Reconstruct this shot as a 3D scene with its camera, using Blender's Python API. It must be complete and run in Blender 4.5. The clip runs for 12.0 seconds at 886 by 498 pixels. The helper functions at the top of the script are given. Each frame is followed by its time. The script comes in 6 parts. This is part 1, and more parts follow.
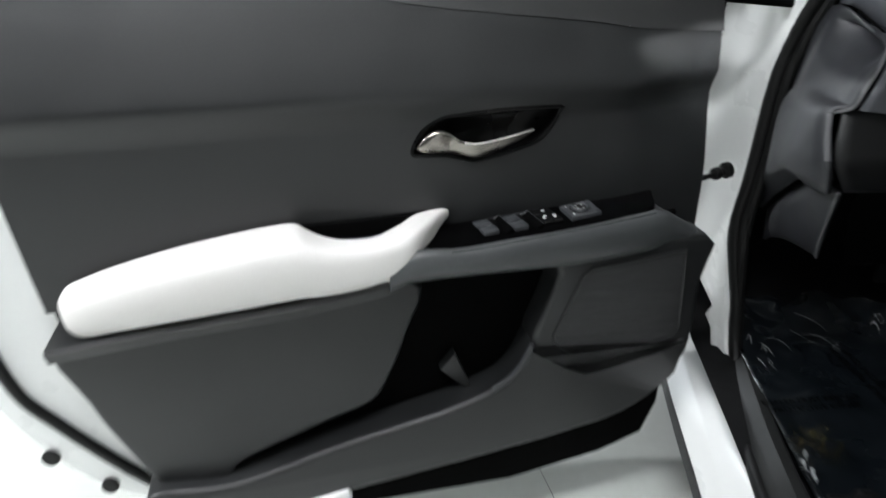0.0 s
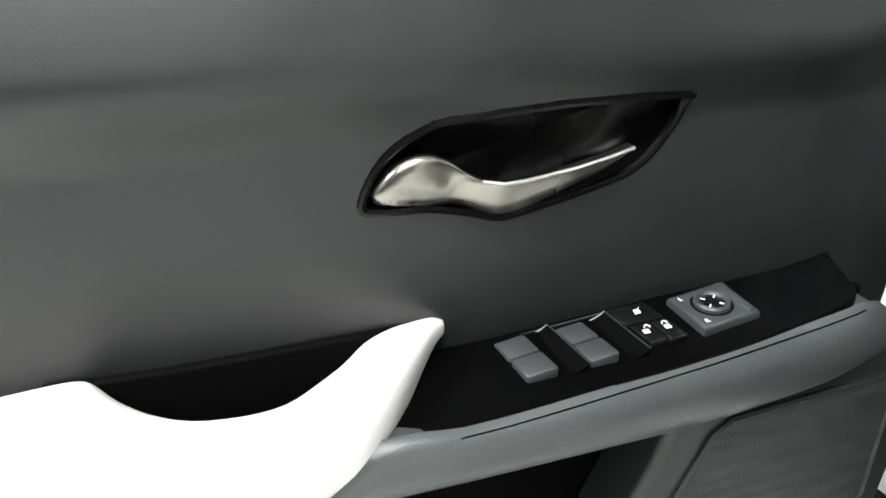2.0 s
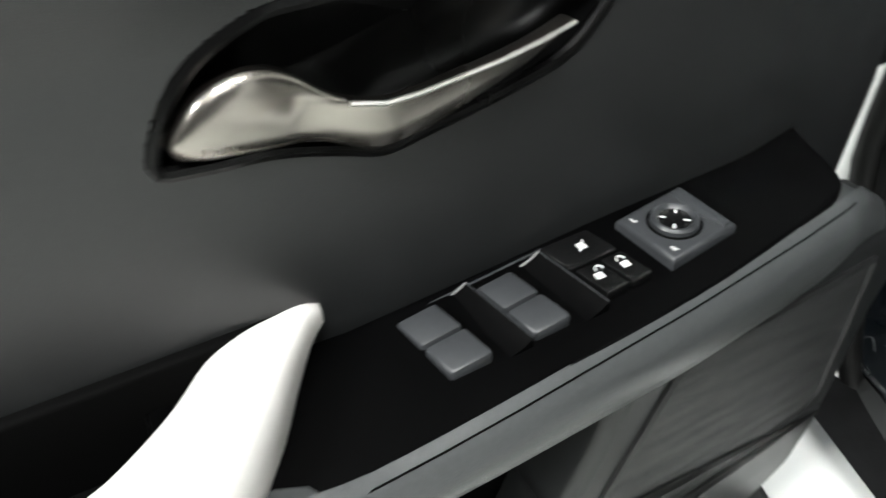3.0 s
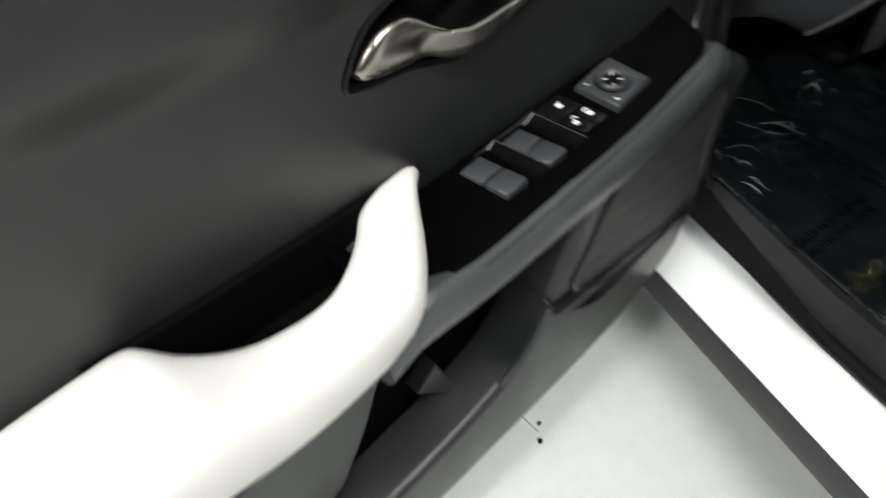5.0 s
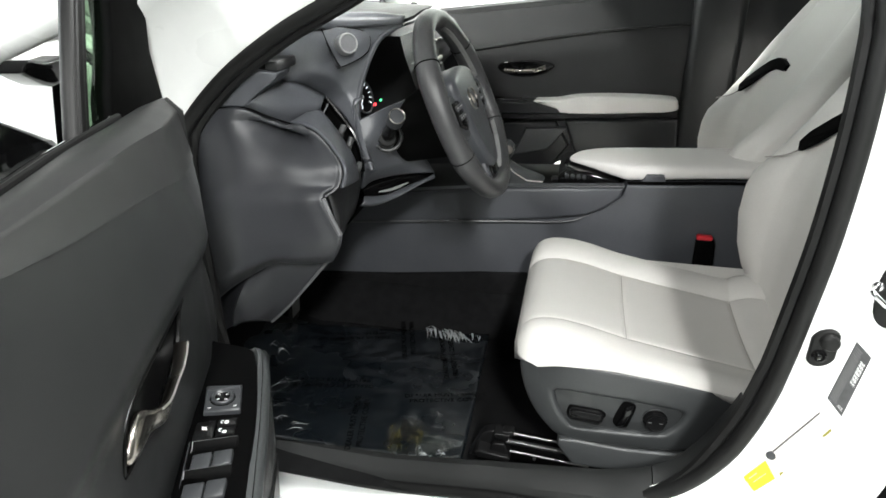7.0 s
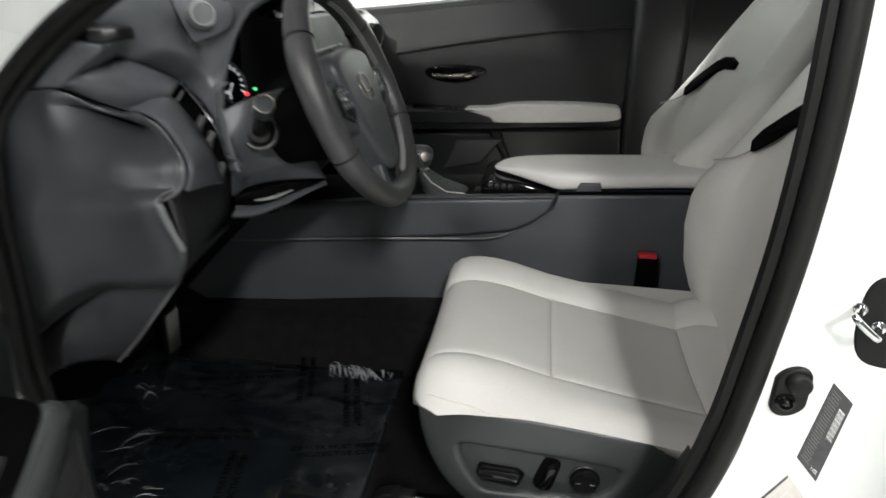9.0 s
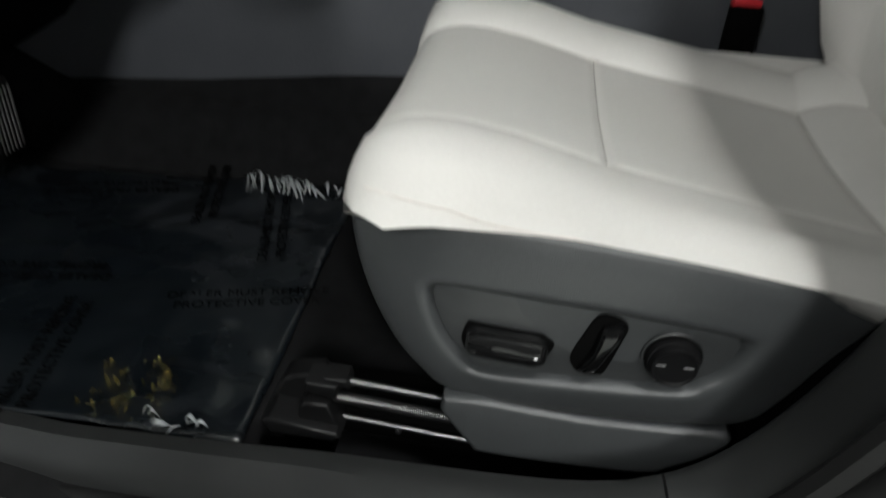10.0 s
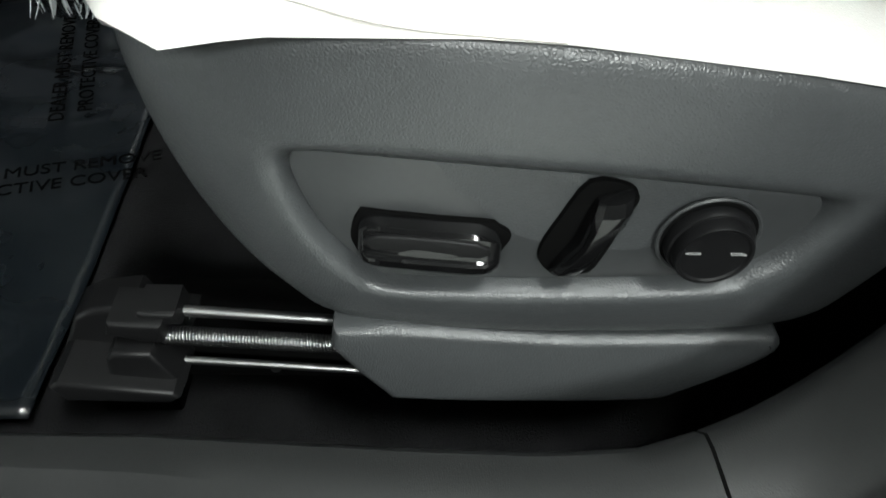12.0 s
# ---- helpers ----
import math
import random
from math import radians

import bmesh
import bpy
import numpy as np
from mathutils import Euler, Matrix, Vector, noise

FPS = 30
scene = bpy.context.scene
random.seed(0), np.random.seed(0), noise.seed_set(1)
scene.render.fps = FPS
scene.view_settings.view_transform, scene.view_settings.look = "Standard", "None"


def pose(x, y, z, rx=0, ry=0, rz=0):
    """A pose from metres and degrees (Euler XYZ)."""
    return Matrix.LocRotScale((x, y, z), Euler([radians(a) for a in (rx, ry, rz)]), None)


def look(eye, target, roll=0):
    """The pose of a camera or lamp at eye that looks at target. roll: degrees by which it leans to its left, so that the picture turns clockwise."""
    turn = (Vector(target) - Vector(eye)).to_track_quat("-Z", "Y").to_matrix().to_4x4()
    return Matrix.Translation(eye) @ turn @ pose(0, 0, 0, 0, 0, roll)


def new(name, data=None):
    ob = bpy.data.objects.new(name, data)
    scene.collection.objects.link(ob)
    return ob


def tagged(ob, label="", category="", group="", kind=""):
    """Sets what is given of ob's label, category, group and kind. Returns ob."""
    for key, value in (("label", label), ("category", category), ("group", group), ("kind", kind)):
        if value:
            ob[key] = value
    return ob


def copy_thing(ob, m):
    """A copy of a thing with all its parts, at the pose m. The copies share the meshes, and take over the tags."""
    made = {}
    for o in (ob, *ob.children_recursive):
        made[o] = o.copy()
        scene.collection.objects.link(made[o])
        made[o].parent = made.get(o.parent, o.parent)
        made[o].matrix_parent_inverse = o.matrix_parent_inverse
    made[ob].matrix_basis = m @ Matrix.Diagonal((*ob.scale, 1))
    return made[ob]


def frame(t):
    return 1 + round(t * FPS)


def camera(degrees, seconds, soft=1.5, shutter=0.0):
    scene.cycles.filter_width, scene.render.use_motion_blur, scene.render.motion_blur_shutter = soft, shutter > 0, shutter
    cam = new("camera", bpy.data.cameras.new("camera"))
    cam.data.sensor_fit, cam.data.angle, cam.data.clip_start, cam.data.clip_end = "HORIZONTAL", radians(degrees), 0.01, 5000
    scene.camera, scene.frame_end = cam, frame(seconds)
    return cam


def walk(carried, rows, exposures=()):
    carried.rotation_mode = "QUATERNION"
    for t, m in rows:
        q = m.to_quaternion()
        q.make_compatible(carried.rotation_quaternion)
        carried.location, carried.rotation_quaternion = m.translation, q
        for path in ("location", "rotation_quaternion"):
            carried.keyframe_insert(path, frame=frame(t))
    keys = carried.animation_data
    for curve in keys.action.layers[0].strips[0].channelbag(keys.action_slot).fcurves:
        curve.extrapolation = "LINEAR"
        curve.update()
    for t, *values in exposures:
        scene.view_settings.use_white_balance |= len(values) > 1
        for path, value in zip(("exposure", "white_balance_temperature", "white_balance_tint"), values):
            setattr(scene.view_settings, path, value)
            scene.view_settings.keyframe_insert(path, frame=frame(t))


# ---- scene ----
cam = camera(64.09, 12.0, shutter=0.4)
PATH = [
    (0.0, (0.6265, -0.4546, 1.1156), (-0.0919, -0.5241, 0.7705), -1.11),
    (0.3, (0.4049, -0.5259, 1.0770), (-0.3249, -0.5644, 0.7517), -1.27),
    (0.5, (0.2771, -0.5426, 1.0497), (-0.4590, -0.5751, 0.7380), -1.52),
    (0.7, (0.1849, -0.5517, 1.0275), (-0.5563, -0.5753, 0.7274), -0.86),
    (1.0, (0.0779, -0.5477, 0.9931), (-0.6519, -0.5574, 0.6656), -0.46),
    (1.5, (0.0242, -0.5502, 0.9808), (-0.6959, -0.5564, 0.6323), -0.35),
    (2.0, (0.0202, -0.5400, 0.9715), (-0.6899, -0.5494, 0.6033), -0.44),
    (2.3, (-0.0005, -0.5458, 0.9268), (-0.7136, -0.5566, 0.5645), -0.87),
    (2.5, (-0.0621, -0.5681, 0.9158), (-0.7516, -0.5610, 0.5102), -1.05),
    (2.7, (-0.0972, -0.5630, 0.9129), (-0.7727, -0.5182, 0.4866), -1.5),
    (3.0, (-0.1509, -0.5305, 0.9284), (-0.7657, -0.4195, 0.4287), -1.66),
    (3.2, (-0.1706, -0.5240, 0.9283), (-0.7691, -0.3774, 0.4181), -2.28),
    (4.8, (-0.1287, -0.6638, 1.0052), (-0.6178, -0.4575, 0.4067), -0.37),
    (5.0, (-0.0391, -0.7129, 1.0464), (-0.5217, -0.4743, 0.4546), -0.13),
    (5.2, (0.0537, -0.7588, 1.0791), (-0.4377, -0.4642, 0.5208), -0.8),
    (5.5, (0.0949, -0.8303, 1.1302), (-0.3413, -0.4044, 0.6122), 0.35),
    (6.0, (0.0205, -0.9968, 1.2157), (-0.2471, -0.3741, 0.7907), 1.45),
    (6.5, (-0.0222, -1.0535, 1.2442), (-0.1984, -0.3575, 0.8913), 1.12),
    (7.0, (-0.0323, -1.0514, 1.2330), (-0.1662, -0.3288, 0.9170), 1.22),
    (7.2, (-0.0372, -1.0505, 1.2336), (-0.1580, -0.3215, 0.9269), 1.55),
    (8.8, (-0.0001, -0.9057, 1.1674), (-0.0909, -0.1634, 0.8832), 2.19),
    (9.0, (0.0440, -0.8134, 1.1265), (-0.0492, -0.0720, 0.8409), 2.11),
    (9.5, (0.0843, -0.6010, 0.9948), (0.0022, 0.1224, 0.6631), 3.47),
    (10.0, (0.0251, -0.3958, 0.8132), (-0.0463, 0.2755, 0.3839), 3.35),
    (10.5, (0.0240, -0.2845, 0.7253), (-0.0188, 0.3145, 0.1968), 2.06),
    (11.0, (0.0270, -0.2492, 0.7147), (0.0337, 0.3249, 0.1576), 3.42),
    (11.5, (0.0255, -0.2414, 0.7071), (0.0540, 0.3172, 0.1351), 4.21),
    (12.0, (0.0228, -0.2050, 0.6930), (0.0651, 0.3517, 0.1201), 4.50),
]
walk(cam, [(t, look(e, g, r)) for t, e, g, r in PATH],
     [(0.0, 0.32, 6150, 10), (0.5, 1.18, 6150, 9), (1.5, 1.55, 6300, 8), (2.0, 1.4, 6350, 7), (2.5, 0.79, 6400, 6), (3.0, 1.05, 6400, 7), (5.0, 0.55, 6450, 9), (5.5, -0.04, 6600, 10), (6.0, 1.75, 6300, 8), (7.2, 0.86, 6450, 8),
      (8.8, 0.46, 6500, 9), (9.5, 0.32, 6500, 10), (10.0, 0.40, 6400, 7), (10.5, 1.0, 6350, 5), (11.5, 1.7, 6300, 4), (12.0, 1.2, 6300, 3)])

# ---- world and light: a white showroom under ceiling panels ----
world = bpy.data.worlds.new("world")
scene.world = world
world.use_nodes = True
world.node_tree.nodes["Background"].inputs[0].default_value = (0.9, 0.95, 1.0, 1)
world.node_tree.nodes["Background"].inputs[1].default_value = 0.02


def ceiling_lamp(x, y, sx, sy, watts):
    d = bpy.data.lights.new("ceiling_panel", "AREA")
    d.shape, d.size, d.size_y, d.energy, d.color = "RECTANGLE", sx, sy, watts, (1.0, 0.995, 0.97)
    o = new("ceiling_panel_lamp", d)
    o.location = (x, y, 3.18)
    return o


for lx, ly, w in ((0.75, -0.7, 52), (2.0, -0.9, 16), (0.85, -3.6, 171), (-1.7, -3.6, 104), (0.85, 2.8, 700)):
    ceiling_lamp(lx, ly, 0.35, 1.25, w)
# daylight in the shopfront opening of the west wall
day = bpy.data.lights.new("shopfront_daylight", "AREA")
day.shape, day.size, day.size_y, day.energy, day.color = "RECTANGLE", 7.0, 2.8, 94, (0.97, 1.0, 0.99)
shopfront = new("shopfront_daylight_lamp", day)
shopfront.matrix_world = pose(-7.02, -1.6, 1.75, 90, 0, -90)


# ---- materials ----
def mat(name, color, rough=0.5, metal=0.0, var=0.12, scale=14.0, bump=0.0, bscale=600.0, coat=0.0, spec=0.5, transmission=0.0, voronoi=False):
    m = bpy.data.materials.new(name)
    m.use_nodes = True
    nt = m.node_tree
    b = nt.nodes["Principled BSDF"]
    b.inputs["Roughness"].default_value = rough
    b.inputs["Metallic"].default_value = metal
    b.inputs["Coat Weight"].default_value = coat
    b.inputs["Coat Roughness"].default_value = 0.06
    b.inputs["Specular IOR Level"].default_value = spec
    b.inputs["Transmission Weight"].default_value = transmission
    tc = nt.nodes.new("ShaderNodeTexCoord")
    n = nt.nodes.new("ShaderNodeTexNoise")
    n.inputs["Scale"].default_value = scale
    n.inputs["Detail"].default_value = 5
    nt.links.new(tc.outputs["Object"], n.inputs["Vector"])
    fine = nt.nodes.new("ShaderNodeTexNoise")
    fine.inputs["Scale"].default_value = scale * 22
    fine.inputs["Detail"].default_value = 3
    nt.links.new(tc.outputs["Object"], fine.inputs["Vector"])
    add = nt.nodes.new("ShaderNodeMath")
    add.operation = "ADD"
    nt.links.new(n.outputs["Fac"], add.inputs[0])
    nt.links.new(fine.outputs["Fac"], add.inputs[1])
    mp = nt.nodes.new("ShaderNodeMapRange")
    mp.inputs["From Min"].default_value, mp.inputs["From Max"].default_value = 0.6, 1.4
    mp.inputs["To Min"].default_value, mp.inputs["To Max"].default_value = 1 - var, 1 + var
    nt.links.new(add.outputs[0], mp.inputs["Value"])
    mul = nt.nodes.new("ShaderNodeVectorMath")
    mul.operation = "SCALE"
    mul.inputs[0].default_value = color
    nt.links.new(mp.outputs["Result"], mul.inputs["Scale"])
    nt.links.new(mul.outputs["Vector"], b.inputs["Base Color"])
    rr = nt.nodes.new("ShaderNodeMapRange")
    rr.inputs["From Min"].default_value, rr.inputs["From Max"].default_value = 0.3, 0.7
    rr.inputs["To Min"].default_value, rr.inputs["To Max"].default_value = max(0.02, rough - 0.05), min(1, rough + 0.05)
    nt.links.new(n.outputs["Fac"], rr.inputs["Value"])
    nt.links.new(rr.outputs["Result"], b.inputs["Roughness"])
    if bump:
        if voronoi:
            g = nt.nodes.new("ShaderNodeTexVoronoi")
            g.feature = "DISTANCE_TO_EDGE"
            out = g.outputs["Distance"]
        else:
            g = nt.nodes.new("ShaderNodeTexNoise")
            g.inputs["Detail"].default_value = 2
            out = g.outputs["Fac"]
        g.inputs["Scale"].default_value = bscale
        nt.links.new(tc.outputs["Object"], g.inputs["Vector"])
        bp = nt.nodes.new("ShaderNodeBump")
        bp.inputs["Strength"].default_value = bump
        bp.inputs["Distance"].default_value = 0.0006
        nt.links.new(out, bp.inputs["Height"])
        nt.links.new(bp.outputs["Normal"], b.inputs["Normal"])
    return m


def glow(name, color, strength):
    m = bpy.data.materials.new(name)
    m.use_nodes = True
    b = m.node_tree.nodes["Principled BSDF"]
    b.inputs["Base Color"].default_value = (*color, 1)
    b.inputs["Emission Color"].default_value = (*color, 1)
    b.inputs["Emission Strength"].default_value = strength
    return m


def glass(name, color, rough=0.0):
    m = bpy.data.materials.new(name)
    m.use_nodes = True
    b = m.node_tree.nodes["Principled BSDF"]
    b.inputs["Base Color"].default_value = (*color, 1)
    b.inputs["Roughness"].default_value = rough
    b.inputs["Transmission Weight"].default_value = 1.0
    b.inputs["IOR"].default_value = 1.1
    return m


M_TRIM = mat("grained_grey_trim", (0.0155, 0.0163, 0.0168), 0.37, bump=0.25, bscale=900, voronoi=True)
M_SCUFF = mat("grained_scuff_plastic", (0.014, 0.0147, 0.0147), 0.50, bump=0.25, bscale=900, voronoi=True)
M_SILL = mat("smooth_sill_trim", (0.028, 0.0285, 0.0285), 0.46, bump=0.2, bscale=900, voronoi=True)
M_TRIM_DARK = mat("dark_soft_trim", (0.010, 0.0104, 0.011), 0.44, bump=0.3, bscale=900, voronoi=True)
M_LEATHER_TRIM = mat("grained_bolster_trim", (0.056, 0.0595, 0.0615), 0.34, bump=0.35, bscale=620, voronoi=True)
M_BLACK = mat("satin_black_plastic", (0.004, 0.004, 0.0042), 0.22, bump=0.05, bscale=1500)
# near black: matt black parts, and recesses whose shade is in the colour
M_CAVITY = mat("matte_black_and_recess_shade", (0.0014, 0.0014, 0.0014), 0.8, spec=0.05)
M_KEY = mat("grey_key_plastic", (0.035, 0.037, 0.0405), 0.38, bump=0.12, bscale=2200)
M_GLOSS = mat("gloss_black_plastic", (0.004, 0.004, 0.0042), 0.08, spec=0.4)
M_RUBBER = mat("black_rubber", (0.005, 0.005, 0.005), 0.5, spec=0.3, bump=0.15, bscale=800)
M_PAD = mat("white_leather", (0.72, 0.70, 0.68), 0.48, var=0.03, bump=0.2, bscale=1100, voronoi=True)
M_SEAT = mat("pale_grey_seat_leather", (0.60, 0.585, 0.56), 0.5, var=0.04, bump=0.3, bscale=700, voronoi=True)
M_SEAT_MID = mat("perforated_seat_leather", (0.44, 0.425, 0.405), 0.55, var=0.05, bump=0.35, bscale=420, voronoi=True)
M_NICKEL = mat("satin_nickel", (0.31, 0.288, 0.262), 0.28, metal=1.0, var=0.06, bump=0.03, bscale=900)
M_CHROME = mat("bright_chrome", (0.75, 0.75, 0.76), 0.09, metal=1.0, var=0.03)
M_STEEL = mat("zinc_rail_steel", (0.24, 0.24, 0.24), 0.34, metal=1.0, var=0.15, scale=60)
M_PAINT = mat("white_car_paint", (0.80, 0.81, 0.80), 0.28, var=0.015, coat=0.6, scale=4)
M_CLAD = mat("black_sill_cladding", (0.03, 0.03, 0.031), 0.55, bump=0.2, bscale=700)
M_CARPET = mat("charcoal_carpet", (0.0100, 0.0100, 0.0105), 0.95, var=0.5, scale=40, bump=1.0, bscale=900, spec=0.06)
M_FLOOR = mat("polished_showroom_floor", (0.62, 0.64, 0.61), 0.16, var=0.05, scale=1.6, bump=0.02, bscale=40)
M_WALL = mat("white_painted_wall", (0.66, 0.66, 0.65), 0.7, var=0.02, scale=2)
M_WALL_DARK = mat("dark_painted_wall", (0.07, 0.07, 0.072), 0.7, var=0.05, scale=2)
M_CEIL = mat("black_ceiling", (0.05, 0.05, 0.05), 0.8, var=0.02, scale=2)
M_FILM = mat("blue_grey_film", (0.0036, 0.0053, 0.0071), 0.28, var=0.3, scale=9, bump=0.7, bscale=26, spec=1.0, coat=0.8)
M_CRINKLE = mat("clear_crinkled_film", (0.45, 0.47, 0.48), 0.10, var=0.1, coat=1.0, transmission=0.35)
M_INK = mat("black_ink", (0.0008, 0.0008, 0.0008), 0.7, spec=0.04)
M_BOWL = mat("dark_satin_recess", (0.0016, 0.0016, 0.0017), 0.30, spec=0.22)
M_WHITE_INK = mat("white_ink", (0.8, 0.8, 0.8), 0.5)
M_HEAD = mat("grey_headliner", (0.10, 0.10, 0.10), 0.9, bump=0.4, bscale=500)
M_YELLOW = mat("yellow_sticker", (0.85, 0.78, 0.02), 0.5, var=0.05)
M_LABEL = mat("pale_label", (0.62, 0.58, 0.55), 0.5, var=0.15, scale=120)
M_LABEL_DARK = mat("grey_label", (0.05, 0.05, 0.053), 0.4, var=0.4, scale=90)
M_RED = mat("red_plastic", (0.55, 0.02, 0.03), 0.35)
M_GLASS = glass("clear_glass", (0.93, 0.97, 0.94))
M_GREEN = glass("green_tinted_glass", (0.30, 0.46, 0.30))
M_RED_LIT = glow("lit_red_mark", (1.0, 0.05, 0.06), 1.0)
M_GREEN_LIT = glow("lit_green_mark", (0.1, 0.9, 0.3), 1.0)
M_WHITE_LIT = glow("lit_white_mark", (0.9, 0.95, 1.0), 0.5)
M_BLUE_LIT = glow("lit_blue_mark", (0.05, 0.1, 1.0), 2.0)
M_SCREEN = mat("dark_display_glass", (0.006, 0.006, 0.007), 0.08, coat=0.6)


# ---- shaping helpers ----
def part(name, bm, material, parent=None, label="", sharp=38, smooth=True):
    me = bpy.data.meshes.new(name)
    bmesh.ops.recalc_face_normals(bm, faces=bm.faces[:])
    bm.to_mesh(me)
    bm.free()
    me.materials.append(material)
    if smooth:
        me.shade_smooth()
        me.set_sharp_from_angle(angle=radians(sharp))
    ob = new(name, me)
    if parent is not None:
        ob.parent = parent
    if label:
        tagged(ob, label)
    return ob


def thing(name, label, category, m=None, group="", kind=""):
    ob = new(name)
    ob.empty_display_size = 0.05
    if m is not None:
        ob.matrix_world = m
        bpy.context.view_layer.update()
    return tagged(ob, label, category, group, kind)


def xyz(a, b, d):
    return (a, b, d)


def side(a, b, d):
    """Plane coordinates of a car side: a along, b up, d towards the outside."""
    return (a, -d, b)


def spline(pts, n=6, closed=False):
    """Points of a Catmull-Rom curve through pts."""
    p = [Vector(q) for q in pts]
    out = []
    k = len(p)
    for i in range(k if closed else k - 1):
        p1, p2 = p[i], p[(i + 1) % k]
        p0 = p[(i - 1) % k] if closed or i > 0 else p1 * 2 - p2
        p3 = p[(i + 2) % k] if closed or i + 2 < k else p2 * 2 - p1
        for j in range(n):
            t = j / n
            out.append(0.5 * ((2 * p1) + (p2 - p0) * t + (2 * p0 - 5 * p1 + 4 * p2 - p3) * t * t + (3 * p1 - p0 - 3 * p2 + p3) * t ** 3))
    if not closed:
        out.append(p[-1])
    return out


def interp(x, xs, ys):
    return float(np.interp(x, xs, ys))


def area2(o):
    return 0.5 * sum(a[0] * b[1] - b[0] * a[1] for a, b in zip(o, o[1:] + o[:1]))


def inset(outline, r):
    o = [Vector((p[0], p[1])) for p in outline]
    s = 1 if area2(o) > 0 else -1
    out = []
    for i, p in enumerate(o):
        a, b = (p - o[i - 1]), (o[(i + 1) % len(o)] - p)
        na, nb = Vector((-a.y, a.x)), Vector((-b.y, b.x))
        na = na.normalized() if na.length > 1e-9 else nb.normalized()
        nb = nb.normalized() if nb.length > 1e-9 else na
        n = na + nb
        n = n.normalized() if n.length > 1e-6 else na
        c = max(0.5, n.dot(na))
        out.append(p + n * (s * r / c))
    return out


def rings(rows, caps=True, closed=True):
    bm = bmesh.new()
    vs = [[bm.verts.new(p) for p in r] for r in rows]
    n = len(rows[0])
    for a, b in zip(vs, vs[1:]):
        for i in range(n if closed else n - 1):
            j = (i + 1) % n
            bm.faces.new((a[i], a[j], b[j], b[i]))
    if caps:
        bm.faces.new(vs[0])
        bm.faces.new(vs[-1])
    return bm


def plate(outline, d0, d1, r=0.004, f=side, seg=4):
    """A solid of that outline between depths d0 and d1, its d1 edge rounded with radius r."""
    rows = []
    sgn = 1 if d1 > d0 else -1
    rows.append([f(p[0], p[1], d0) for p in outline])
    for k in range(seg + 1):
        a = math.pi / 2 * k / seg
        rows.append([f(p[0], p[1], d1 - sgn * r * (1 - math.sin(a))) for p in inset(outline, r * (1 - math.cos(a)))])
    return rings(rows)


def box(x0, x1, y0, y1, z0, z1, r=0.004, seg=2):
    bm = bmesh.new()
    bmesh.ops.create_cube(bm, size=1.0)
    for v in bm.verts:
        v.co = Vector(((x0 + x1) / 2 + v.co.x * (x1 - x0), (y0 + y1) / 2 + v.co.y * (y1 - y0), (z0 + z1) / 2 + v.co.z * (z1 - z0)))
    if r:
        bmesh.ops.bevel(bm, geom=bm.edges[:], offset=r, segments=seg, profile=0.5, affect="EDGES")
    return bm


def tube(path, r, n=10, closed=False, flat=1.0):
    p = [Vector(q) for q in path]
    rows = []
    up = Vector((0.03, 0.05, 1)).normalized()
    for i, q in enumerate(p):
        a = p[i - 1] if (closed or i) else q
        b = p[(i + 1) % len(p)] if (closed or i < len(p) - 1) else q
        t = (b - a).normalized()
        x = t.cross(up)
        if x.length < 0.15:
            x = t.cross(Vector((1, 0, 0)))
        x.normalize()
        y = x.cross(t).normalized()
        if rows and x.dot(lastx) < 0:
            x, y = -x, -y
        lastx = x
        rr = r(i / (len(p) - 1)) if callable(r) else r
        rows.append([q + (x * math.cos(2 * math.pi * k / n) + y * (flat * math.sin(2 * math.pi * k / n))) * rr for k in range(n)])
    if closed:
        rows.append(rows[0])
        return rings(rows, caps=False)
    return rings(rows)


def cyl(a, b, r, n=24, r2=None, bevel=0.0):
    """A round bar from a to b, its far rim rounded."""
    a, b = Vector(a), Vector(b)
    r2 = r if r2 is None else r2
    t = (b - a).normalized()
    x = t.orthogonal().normalized()
    y = t.cross(x)
    L = (b - a).length
    prof = [(0.0, r)]
    if bevel:
        prof += [(L - bevel * (1 - math.sin(k * math.pi / 8)), r2 - bevel * (1 - math.cos(k * math.pi / 8))) for k in range(5)]
    else:
        prof += [(L, r2)]
    return rings([[a + t * d + (x * math.cos(2 * math.pi * k / n) + y * math.sin(2 * math.pi * k / n)) * q for k in range(n)] for d, q in prof])


def grid(fn, us, vs):
    bm = bmesh.new()
    g = [[bm.verts.new(fn(u, v)) for v in vs] for u in us]
    for i in range(len(us) - 1):
        for j in range(len(vs) - 1):
            bm.faces.new((g[i][j], g[i + 1][j], g[i + 1][j + 1], g[i][j + 1]))
    return bm


def span(a, b, n):
    return [a + (b - a) * i / n for i in range(n + 1)]


def thick(ob, t, offset=-1):
    s = ob.modifiers.new("thickness", "SOLIDIFY")
    s.thickness, s.offset = t, offset
    return ob


def patch(left, right, n=14, bulge=(0, 0, 0), m=8):
    """A sheet between two edge lines, swollen along bulge in its middle."""
    L, R = spline(left, m), spline(right, m)
    b = Vector(bulge)
    bm = bmesh.new()
    g = []
    for i in range(len(L)):
        g.append([bm.verts.new(L[i].lerp(R[i], j / n) + b * math.sin(math.pi * j / n)) for j in range(n + 1)])
    for i in range(len(L) - 1):
        for j in range(n):
            bm.faces.new((g[i][j], g[i + 1][j], g[i + 1][j + 1], g[i][j + 1]))
    return bm


